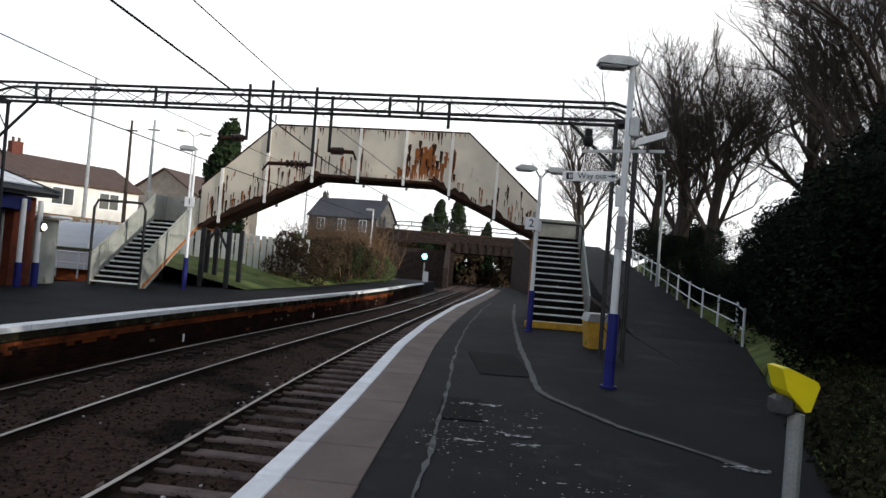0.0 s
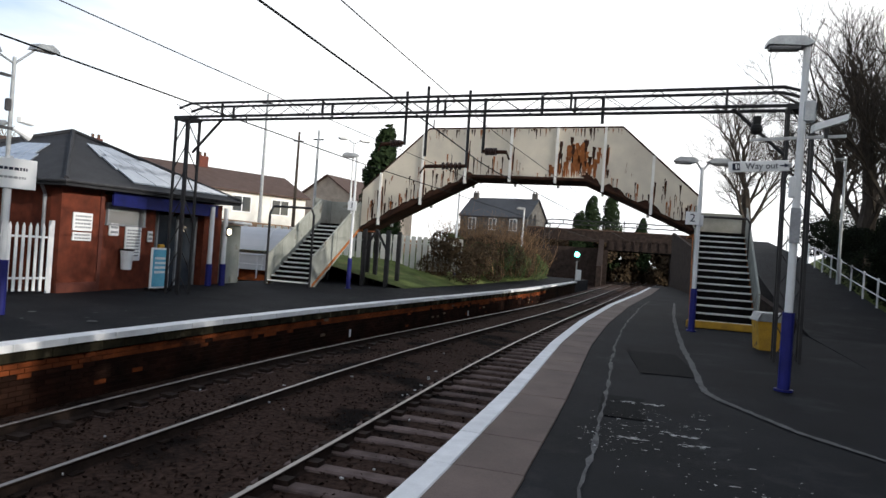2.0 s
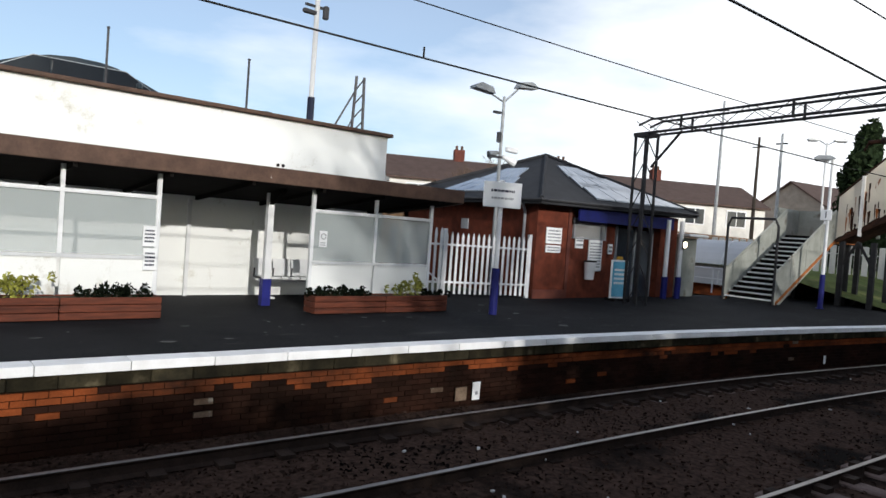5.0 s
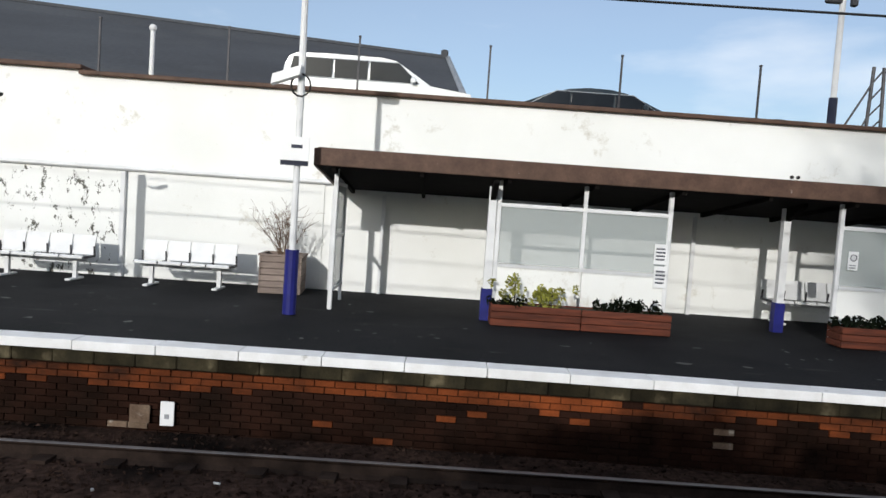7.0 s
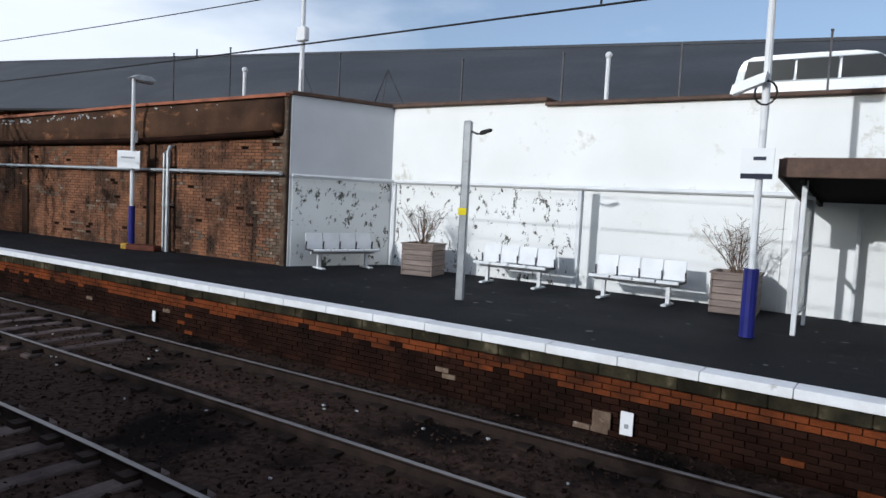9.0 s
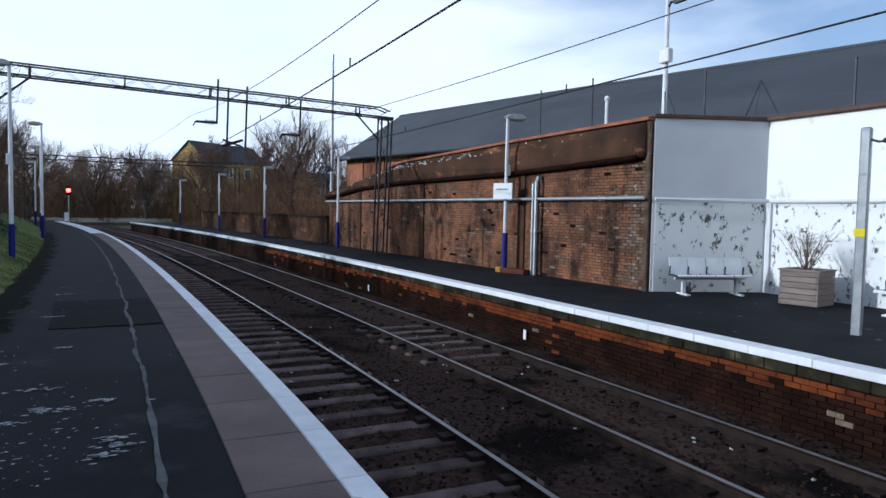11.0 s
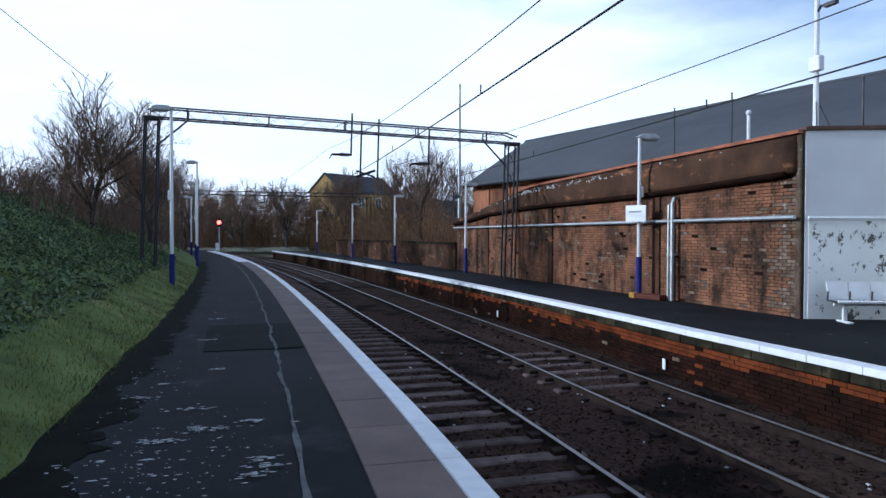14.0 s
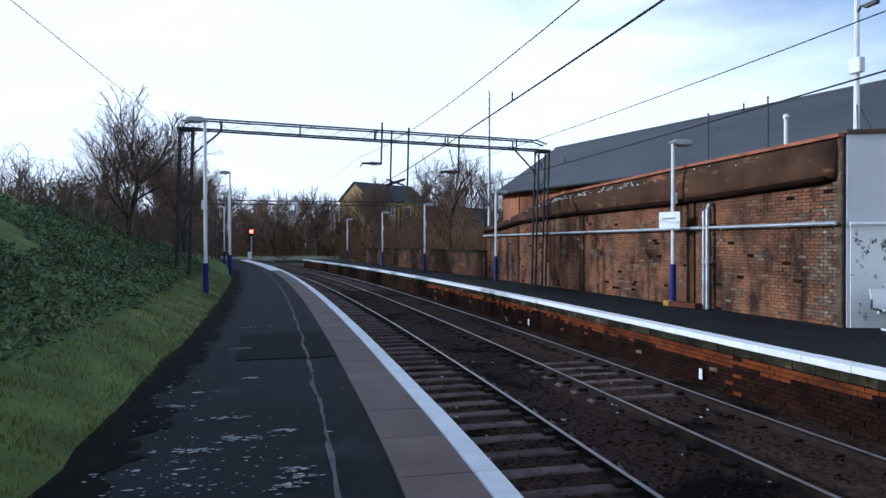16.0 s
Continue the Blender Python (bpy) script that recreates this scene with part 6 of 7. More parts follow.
def signal(at, mat_name, label, h):
    e = thing("railway_signal", at, 0, label, "signal", "signals")
    part("post", Shape().tube((0, 0, 0), (0, 0, h), 0.06), "galv", e)
    part("head", Shape().box((0, 0, h + 0.25), (0.42, 0.2, 0.85), bev=0.04), "dark", e)
    part("hood", Shape().tube((0, -0.3, h + 0.3), (0, 0.3, h + 0.3), 0.22), "dark", e)
    part("aspect", Shape().tube((0, -0.33, h + 0.3), (0, 0.33, h + 0.3), 0.2, n=14), mat_name, e, "lit lens")
    part("ladder_box", Shape().box((0.18, 0, 0.5), (0.4, 0.3, 0.8), bev=0.02), "white_metal", e)


signal((-2.4, 52.5, 0), "green_light", "railway signal showing a green light", 1.75)
signal((3.0, -76, 0), "red_light", "railway signal showing a red light", 2.75)
# ---- embankment, ramp, fence and planting ----
def foot_x(y):
    """Where the grass bank meets the near platform."""
    if y < 1.0:
        return edge_x(y) + 3.2
    return edge_x(1.0) + 3.2 + (y - 1.0) * 0.365 if y < 21 else edge_x(1.0) + 3.2 + 7.3 + (y - 21) * 0.09


def bank_z(x, y):
    d = x - foot_x(y)
    if d < 0:
        return -0.05
    top = 3.3 if y < 2 else 3.6
    k = min(1.0, d / 5.2)
    return -0.03 + top * (k * 0.85 + 0.15 * k * k) * (0.86 + 0.14 * noise.noise((x * 0.35, y * 0.2, 0))) + 0.06 * noise.noise((x * 1.7, y * 1.7, 3))


bk = Shape()
ys = [-130 + 200 * i / 250 for i in range(251)]
ds = [-0.12, 0.0, 0.2, 0.5, 0.9, 1.4, 2.0, 2.7, 3.4, 4.2, 5.2, 6.5, 9, 14, 25, 60]
for y in ys:
    for d in ds:
        x = foot_x(y) + d
        bk.v.append((x + (0.1 * noise.noise((0, y * 1.3, 0)) if d < 0.1 else 0), y, bank_z(x, y) if d > -0.05 else -0.04))
nd = len(ds)
for i in range(len(ys) - 1):
    for j in range(nd - 1):
        bk.f.append((i * nd + j, i * nd + j + 1, (i + 1) * nd + j + 1, (i + 1) * nd + j))
bank = structure("bank", bk, "grass", "sloping grassy embankment above the near platform", "embankment", True)


def blades(sh, x, y, z, h, rng):
    a = rng.uniform(0, 6.28)
    w_ = rng.uniform(0.004, 0.009)
    lx, ly = rng.gauss(0, 0.4) * h, rng.gauss(0, 0.4) * h
    dx, dy = math.cos(a) * w_, math.sin(a) * w_
    sh.quad((x - dx, y - dy, z - 0.02), (x + dx, y + dy, z - 0.02), (x + lx, y + ly, z + h))


rng = random.Random(11)
gs = Shape()
sg = Shape()
for k in range(46000):
    y = -3 - 34 * rng.random() ** 1.5
    d = 5.0 * rng.random() ** 1.25
    x = foot_x(y) + d + rng.gauss(0, 0.05)
    low = d < 1.35 + 0.45 * noise.noise((y * 0.5, 2, 1))
    if not low and noise.noise((x * 0.9, y * 0.9, 7)) < -0.05:
        continue
    blades(sg if low else gs, x, y, bank_z(x, y), rng.uniform(0.03, 0.08) if low else rng.uniform(0.05, 0.15), rng)
tagged(part("verge_grass", sg, "short_grass"), "short yellow-green grass along the foot of the bank", "grass", "", "stuff")
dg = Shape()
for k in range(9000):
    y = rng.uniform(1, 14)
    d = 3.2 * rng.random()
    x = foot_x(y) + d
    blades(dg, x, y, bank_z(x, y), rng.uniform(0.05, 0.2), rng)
tagged(part("dull_grass", dg, "dull_grass"), "thin grass with the thicket shade put into its dull colour", "grass", "", "stuff")
tagged(part("grass_blades", gs, "grass"), "rough damp winter grass on the embankment", "grass", "", "stuff")

# ground-cover leaves and brambles on the bank
iv = Shape()
for k in range(15000):
    y = -4 - 34 * rng.random() ** 1.2
    d = rng.uniform(1.1, 6.5)
    x = foot_x(y) + d
    if noise.noise((x * 0.5, y * 0.5, 2)) < -0.25:
        continue
    leaves(iv, (x, y, bank_z(x, y) + 0.07), (0.14, 0.14, 0.07), 3, 0.045, rng)
# Dark leaves spread here also carry the shade under the thicket.
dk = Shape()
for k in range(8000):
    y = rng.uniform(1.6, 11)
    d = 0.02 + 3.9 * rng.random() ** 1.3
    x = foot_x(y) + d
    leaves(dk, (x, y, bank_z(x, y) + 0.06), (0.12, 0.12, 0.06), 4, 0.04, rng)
tagged(part("leaf_litter", dk, "leaf_litter"), "leaf litter and ivy, shade under the thicket put into the dark brown", "undergrowth", "", "stuff")
tagged(part("ground_ivy", iv, "herb"), "dull blue-green leafy weeds on the bank", "undergrowth", "", "stuff")

# ramp beside the stair
rs = Shape()
prof = [(14.0, 0.0), (20.0, 0.02), (26.0, 0.5), (34.0, 1.5), (46.0, 2.9), (60.0, 4.2)]
for (ya, za), (yb, zb) in zip(prof[:-1], prof[1:]):
    la, lb = 4.75 + (ya - 14) * 0.10, 4.75 + (yb - 14) * 0.10
    ra, rb_ = foot_x(ya) + 0.05, foot_x(yb) + 0.05
    rs.quad((la, ya, za), (ra, ya, za), (rb_, yb, zb), (lb, yb, zb))
    rs.quad((la, ya, -1), (la, ya, za), (lb, yb, zb), (lb, yb, -1))
structure("ramp", rs, "tarmac", "tarmac path sloping up beside the stair", "ramp")
structure("ramp_wall", Shape().prism([(21.0, -0.5), (21.0, 0.4), (60.0, 4.5), (60.0, -0.5)], "x", 5.0, 5.2), "stone_wall", "low dark wall along the ramp", "wall")


def ramp_z(y):
    return float(np.interp(y, [p[0] for p in prof], [p[1] for p in prof]))


rf_ = thing("ramp_fence", (0, 0, 0), 0, "white tubular post and rail fence climbing the ramp", "fence")
py = [19.4 + 2.0 * k for k in range(18)]
for y in py:
    part("post", Shape().box((foot_x(y) - 0.05, y, ramp_z(y) + 0.52), (0.06, 0.06, 1.14), bev=0.01), "white_metal", rf_)
for a, b in zip(py[:-1], py[1:]):
    for h in (0.45, 1.0):
        part("rail", Shape().tube((foot_x(a) - 0.05, a, ramp_z(a) + h), (foot_x(b) - 0.05, b, ramp_z(b) + h), 0.022, n=6), "white_metal", rf_)


# hedge: overlapping leafy masses
def hedge(name, lumps, n, size, material, label, category="hedge"):
    sh = Shape()
    r_ = random.Random(len(lumps) * 7 + n)
    for c, r in lumps:
        leaves(sh, c, r, n, size, r_)
    return tagged(part(name, sh, material), label, category, "", "stuff")


lumps = []
r2 = random.Random(4)
for k in range(120):
    y = r2.uniform(11.5, 50)
    d = r2.uniform(0.7, 4.2)
    x = foot_x(y) + d
    rr = r2.uniform(0.55, 1.15)
    lumps.append(((x, y, max(bank_z(x, y), ramp_z(y)) + r2.uniform(0.1, 1.5 + 0.35 * d)), (rr, rr * 1.3, rr * 0.95)))
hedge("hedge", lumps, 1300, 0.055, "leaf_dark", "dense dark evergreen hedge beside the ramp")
lumps = []
for k in range(130):
    y = r2.uniform(5.5, 25)
    x = foot_x(y) + r2.uniform(0.8 if y > 9 else 1.3, 7.0)
    rr = r2.uniform(0.6, 1.3)
    lumps.append(((x, y, bank_z(x, y) + r2.uniform(0.1, 0.9 + 0.5 * (x - foot_x(y)))), (rr, rr, rr)))
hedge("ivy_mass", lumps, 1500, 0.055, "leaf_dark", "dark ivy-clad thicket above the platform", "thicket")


lumps = []
for k in range(170):
    y = r2.uniform(9.5, 20)
    u = r2.uniform(0.43, 0.85)
    x = y * u
    if x < foot_x(y) + 0.8:
        continue
    z1 = 1.67 + y * (0.165 + (u - 0.5) * 0.9) - 0.6
    lumps.append(((x, y, r2.uniform(min(z1, bank_z(x, y)), z1)), (0.85, 0.85, 0.85)))
for k in range(45):
    y = r2.uniform(14, 23)
    x = y * r2.uniform(0.44, 0.55)
    if x > foot_x(y) + 0.7:
        z1 = 1.67 + y * 0.10
        lumps.append(((x, y, r2.uniform(min(z1, bank_z(x, y)), z1)), (0.9, 0.9, 0.8)))
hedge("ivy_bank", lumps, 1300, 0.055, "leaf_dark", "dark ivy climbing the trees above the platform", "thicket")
# Out of view: ivy mass added to keep the sun off the station front.
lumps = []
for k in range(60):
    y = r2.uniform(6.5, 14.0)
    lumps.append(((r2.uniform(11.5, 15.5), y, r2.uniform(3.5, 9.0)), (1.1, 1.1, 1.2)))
hedge("ivy_trees", lumps, 420, 0.1, "leaf_dark", "dark ivy mass added out of view to shade the station", "thicket")
# Unseen crest: hedge added to set the shadow height on the far platform.
lumps = []
for k in range(45):
    y = r2.uniform(-7, 6)
    x = foot_x(y) + r2.uniform(6.4, 9.5)
    rr = r2.uniform(0.8, 1.3)
    lumps.append(((x, y, bank_z(x, y) + r2.uniform(0.2, 1.0)), (rr, rr * 1.3, rr * 0.8)))
hedge("crest_hedge", lumps, 420, 0.1, "leaf_dark", "dark scrubby hedge added along the unseen crest to cast shade")


# trees
def tree_shapes(seed, height, spread, depth, trunk_r, up=0.5, twig_r=0.007, rise=0.36, fine=(0, 1, 1), slim=0.55):
    r_ = random.Random(seed)
    tr, br_ = Shape(), Shape()

    def grow(p, d, L, r, lev):
        n = 3 if lev < depth else 2
        q = p
        for i in range(n):
            d2 = (d + Vector((r_.gauss(0, 0.12), r_.gauss(0, 0.12), r_.gauss(0.03, 0.06)))).normalized()
            e = q + d2 * (L / n)
            k0, k1 = 1 - 0.3 * i / n, 1 - 0.3 * (i + 1) / n
            (tr if lev < 2 else br_).tube(q, e, max(r * k0, twig_r * 0.6), max(r * k1, twig_r * 0.5), 8 if lev < 1 else 5 if lev < 3 else 3, False)
            if lev < depth:
                for s in range(2 if lev == 0 else r_.choice((1, 1, 2)) if lev < 3 else r_.choice(fine)):
                    a = r_.uniform(0, 6.28)
                    o = d2.orthogonal().normalized()
                    o = o * math.cos(a) + d2.cross(o) * math.sin(a)
                    nd_ = (d2 * up + o * spread * 1.1 + Vector((0, 0, rise))).normalized()
                    grow(e, nd_, L * r_.uniform(0.5, 0.74), r * k1 * slim, lev + 1)
            q, d = e, d2
        if lev < depth:
            for s in range(2):
                a = r_.uniform(0, 6.28)
                o = d.orthogonal().normalized()
                o = o * math.cos(a) + d.cross(o) * math.sin(a)
                grow(q, (d * 0.8 + o * spread * 0.7 + Vector((0, 0, 0.2))).normalized(), L * r_.uniform(0.6, 0.75), r * slim * 1.1, lev + 1)

    grow(Vector((0, 0, -0.3)), Vector((r_.gauss(0, 0.04), r_.gauss(0, 0.04), 1)).normalized(), height * 0.36, trunk_r, 0)
    return tr, br_


def tree(at, rz, seed, height, spread=0.55, depth=5, trunk_r=0.25, label="tall leafless tree with a fine twiggy crown", group="bare trees", bark="bark", up=0.5, fine=(0, 1, 1), rise=0.36, slim=0.55):
    e = thing("bare_tree", at, rz, label, "tree", group)
    tr, br_ = tree_shapes(seed, height, spread, depth, trunk_r, up, 0.008, rise, fine, slim)
    part("trunk", tr, "bark", e)
    part("crown", br_, bark, e)
    return e


t1 = tree((11.7, 36.5, 2.4), 0, 1, 14.0, 0.62, 5, 0.46, up=0.8, fine=(1, 1, 1), rise=0.22, slim=0.42)
t2 = tree((12.7, 34.5, 2.6), 50, 12, 13.0, 0.6, 5, 0.34, "tall leafless tree with mossy trunk and twiggy crown", up=0.8, fine=(1, 1, 1), rise=0.22, slim=0.45)
copy_thing(t1, pose(17.0, 33.0, 3.3, 0, 0, 130))
copy_thing(t1, pose(13.4, 22.6, 3.0, 0, 0, 250))
copy_thing(t2, pose(15.6, 25.5, 3.4, 0, 0, 300))
copy_thing(t2, pose(14.4, 50.0, 4.0, 0, 0, 20))
# Next two trees are out of view, added to shade shelter and station.
copy_thing(t1, pose(14.8, 1.6, 3.2, 0, 0, 40))
copy_thing(t2, pose(13.6, 10.2, 3.2, 0, 0, 170))
copy_thing(t1, pose(11.0, 62.0, 4.0, 0, 0, 80))
t3 = tree((5.4, -29.0, 2.2), 0, 7, 5.8, 0.62, 5, 0.11, "small leafless tree on the grass bank", "bank trees", "twig")
copy_thing(t3, pose(8.6, -34.0, 2.4, 0, 0, 120) @ Matrix.Scale(0.5, 4))
copy_thing(t3, pose(4.6, -38.0, 1.6, 0, 0, 200))
copy_thing(t3, pose(7.2, -45.0, 2.6, 0, 0, 70))
copy_thing(t3, pose(-30, 28.0, 1.0, 0, 0, 20))
t4 = tree((-13.0, -52.0, 0.5), 0, 9, 9.0, 0.5, 5, 0.16, "leafless tree in the railway thicket", "thicket trees", "twig")
for x, y, a in ((-16, -60, 40), (-9.5, -74, 90), (-19, -78, 150), (-12, -92, 200), (-5, -100, 260), (2, -105, 310), (8, -96, 30), (11, -84, 70), (9, -70, 120), (-24, -98, 200), (-30, -84, 10), (-2, -112, 15), (5, -112, 75), (-8, -112, 135), (1, -92, 45), (6.5, -78, 190), (8, -58, 280), (7, -64, 10), (11, -52, 100), (-15, -70, 320), (-21, -66, 60), (-4.5, -88, 230), (-10, -84, 20)):
    copy_thing(t4, pose(x, y, 0.5, 0, 0, a))


def thicket(name, spots, n, h, material, label):
    """Many leaning thin stems with side twigs."""
    sh = Shape()
    r_ = random.Random(len(spots) + n)
    for x, y, z, w_ in spots:
        for k in range(n):
            p = Vector((x + r_.gauss(0, w_), y + r_.gauss(0, w_), z - 0.2))
            d = Vector((r_.gauss(0, 0.28), r_.gauss(0, 0.28), 1)).normalized()
            L = h * r_.uniform(0.5, 1.15)
            q = p + d * L * 0.55
            e = q + (d + Vector((r_.gauss(0, 0.3), r_.gauss(0, 0.3), 0))).normalized() * L * 0.45
            sh.tube(p, q, 0.018, 0.011, 3, False).tube(q, e, 0.011, 0.004, 3, False)
            for s in range(5):
                b = p.lerp(q, r_.uniform(0.3, 1.0)) if s < 2 else q.lerp(e, r_.random())
                sh.tube(b, b + Vector((r_.gauss(0, 1), r_.gauss(0, 1), r_.uniform(0.1, 1.2))).normalized() * L * r_.uniform(0.12, 0.3), 0.008, 0.003, 3, False)
    return tagged(part(name, sh, material), label, "thicket", "", "stuff")


spots = []
for k in range(110):
    y = r2.uniform(-85, -20)
    d = r2.uniform(3.6, 9.5) - (1.5 if y < -40 else 0)
    x = foot_x(y) + d
    spots.append((x, y, bank_z(x, y), 0.8))
thicket("bank_thicket", spots, 30, 1.9, "twig", "brown leafless scrub along the bank top")
spots = []
for k in range(130):
    y = r2.uniform(-115, -36)
    x = brick_line(max(y, -70)) + 0.3 - r2.uniform(1.0, 20) - (-36 - y) * 0.02
    spots.append((x, y, 0.3, 1.1))
thicket("line_thicket", spots, 24, 4.2, "bramble", "rust-brown winter scrub beyond the platform end")
lumps = []
for k in range(110):
    y = r2.uniform(-125, -52)
    s_ = r2.choice((-1, 1))
    x = edge_x(max(y, -80)) + (r2.uniform(5.0, 14.0) if s_ > 0 else -r2.uniform(11.0, 30.0))
    rr = r2.uniform(1.0, 2.0)
    lumps.append(((x, y, r2.uniform(0.5, 3.6)), (rr, rr, rr)))
for k in range(120):
    lumps.append(((r2.uniform(-22, 14), r2.uniform(-130, -106), r2.uniform(0.4, 5.6)), (1.8, 1.8, 1.8)))
hedge("winter_wood", lumps, 520, 0.09, "bramble", "brown winter scrub and saplings along the line", "woodland")
spots = [(r2.uniform(-16, 16), r2.uniform(-125, -108), 0.0, 1.4) for k in range(130)]
thicket("far_thicket", spots, 26, 8.6, "bramble", "brown winter woodland closing the view")

# verge and shrubs beyond the far platform stair
vg = Shape()
vp = []
for i in range(41):
    y = 26 + i * 0.75
    for d in (0.0, 0.6, 1.6, 3.0, 4.6, 7.0, 12.0):
        x = far_x(y) - 2.6 - d
        vp.append((x, y, 0.01 + 0.24 * min(d, 5.0) * (0.9 + 0.2 * noise.noise((x, y, 1)))))
vg.v = vp
for i in range(40):
    for j in range(6):
        vg.f.append((i * 7 + j, i * 7 + j + 1, (i + 1) * 7 + j + 1, (i + 1) * 7 + j))
structure("verge", vg, "grass", "short grass verge rising behind the far platform", "verge", True)
structure("hillside", Shape().prism([(-15.8, -0.2), (-17.5, 1.5), (-20, 2.5), (-90, 3.2), (-90, -1.1), (-15.8, -1.1)], "y", 23, 130), "bramble", "brown rough hillside below the houses", "hillside")
lumps, lumps2 = [], []
for k in range(170):
    y = r2.uniform(31, 53)
    x = far_x(y) - r2.uniform(2.2, 6.5)
    if x / y < -0.285 + 0.03 * r2.random():
        continue
    rr = r2.uniform(0.35, 1.0)
    tall = 0.9 + 1.5 * (0.5 + 0.5 * noise.noise((x * 0.5, y * 0.35, 6)))
    (lumps if noise.noise((x * 0.4, y * 0.4, 1)) > 0.05 else lumps2).append(((x, y, 0.4 + r2.random() * tall), (rr, rr, rr * 0.9)))
hedge("shrubs", lumps, 600, 0.06, "leaf_mid", "green shrubs on the verge", "shrubs")
hedge("bramble_bushes", lumps2, 600, 0.06, "scrub", "brown winter bushes on the verge", "shrubs")
spots = [(far_x(y) - r2.uniform(2.6, 6.0), y, 0.6, 0.6) for y in np.linspace(38, 50, 26)]
thicket("russet_scrub", spots, 34, 3.4, "bramble", "russet leafless scrub by the road bridge")
lumps = [((r2.uniform(-12, 18), r2.uniform(92, 106), r2.uniform(-0.5, 4.6)), (1.6, 1.6, 1.5)) for k in range(150)]
hedge("far_bushes", lumps, 480, 0.24, "scrub", "green-brown bushes seen through the bridge", "shrubs")
for x, y, h in ((-2.6, 94.0, 9.6), (-0.2, 95, 10.2), (-4.2, 93, 7.4), (4.0, 95, 7.0), (-14.0, 40, 8.3), (-14.6, 40.6, 6.5)):
    ct = thing("conifer", (x, y, 1.0), 0, "dense dark green columnar conifer", "tree", "conifers")
    part("trunk", Shape().tube((0, 0, 0), (0, 0, h * 0.5), 0.12, 0.05), "bark", ct)
    sh = Shape()
    rr_ = random.Random(int(x * 10))
    wide = 1.3 if h < 9 else 1.75
    for k in range(22):
        z = (h - 0.8) * (k + 0.5) / 22
        w_ = wide * (1 - 0.75 * (k / 22) ** 2.2)
        leaves(sh, (rr_.gauss(0, 0.15), rr_.gauss(0, 0.15), z), (w_, w_, 0.9), 300, 0.17, rr_)
    part("foliage", sh, "conifer", ct)

# grit bin and ticket validator
gbn = thing("grit_bin", (3.45, 15.9, 0), 4, "yellow grit bin standing before the stair", "bin")
part("body", Shape().prism([(-0.28, 0), (0.28, 0), (0.34, 0.62), (-0.34, 0.62)], "y", -0.25, 0.25), "yellow_worn", gbn)
part("lid", Shape().prism([(-0.37, 0.62), (0.37, 0.62), (0.3, 0.8), (-0.3, 0.8)], "y", -0.3, 0.3), "galv", gbn)
vd = thing("ticket_validator", (1.90, 3.72, 0), 0, "yellow-hooded ticket validator on a grey post", "validator")
part("post", Shape().tube((0, 0, 0), (0, 0, 1.02), 0.042, n=14).tube((0, 0, 0), (0, 0, 0.02), 0.11, n=14), "galv", vd)
hd = Shape().prism([(-0.135, 1.265), (-0.10, 1.272), (0.055, 1.21), (0.07, 1.185), (0.03, 1.05), (0.0, 1.045), (-0.10, 1.15)], "y", -0.09, 0.09)
part("hood", hd, "yellow", vd, "bright yellow plastic hood")
part("reader", Shape().box((-0.085, 0, 1.06), (0.11, 0.12, 0.11), 0, 0.02), "steel", vd)
# ---- wall end: tall pole and spiked guard ----
tp_ = thing("signal_pole", (brick_line(-33.2) - 0.2, -33.8, 0), 0, "tall slim pale pole at the end of the brick wall", "pole")
part("shaft", Shape().tube((0, 0, 0), (0, 0, 9.3), 0.09, 0.06, 8), "galv", tp_)
part("base", Shape().tube((0, 0, 0), (0, 0, 1.1), 0.1, n=10), "navy", tp_)
sf = thing("spiked_guard", (brick_line(-33.4) - 0.05, -33.3, 3.3), 0, "fan of dark anti-climb spikes on the wall end", "guard")
part("post", Shape().tube((0.28, 0, -0.9), (0.28, -0.06, 0.75), 0.035), "steel", sf)
for k in range(15):
    a = -1.2 + 2.9 * k / 14
    part("spike", Shape().tube((0.25 * math.cos(a), -0.05, 0.25 * math.sin(a)), (1.15 * math.cos(a), -0.25, 1.15 * math.sin(a) + 0.1), 0.035, 0.014, 5), "steel", sf)
part("hub", Shape().pipe([(0.3 * math.cos(a), -0.08, 0.3 * math.sin(a)) for a in np.linspace(-1.3, 1.8, 9)], 0.03), "steel", sf)

# ---- marks on the platforms ----
def ribbon(pts, w, z, wob, rng):
    sh = Shape()
    L, R = [], []
    for i, (x, y) in enumerate(pts):
        a = pts[max(0, i - 1)]
        b = pts[min(len(pts) - 1, i + 1)]
        d = Vector((b[0] - a[0], b[1] - a[1], 0)).normalized()
        k = w * rng.uniform(1 - wob, 1 + wob)
        L.append((x - d.y * k, y + d.x * k, z))
        R.append((x + d.y * k, y - d.x * k, z))
    for i in range(len(pts) - 1):
        sh.quad(L[i], R[i], R[i + 1], L[i + 1])
    return sh


rng = random.Random(21)
seam = [(near_x(y) + 1.2 + 0.05 * noise.noise((y * 0.9, 0, 0)) + 0.02 * noise.noise((y * 4, 1, 0)), y) for y in np.linspace(-48, 32, 420)]
part("seam", ribbon(seam, 0.02, 0.003, 0.75, rng), "seam", None)
tagged(bpy.data.objects["seam"], "pale crumbling joint in the tarmac", "seam", "", "structure")
kerbline = [(2.96, 32.4), (2.1, 23), (1.7, 17.4), (1.5, 14), (1.38, 11), (1.3, 9.6), (1.42, 9.1), (2.0, 7.7), (3.05, 6.2)]
kp = []
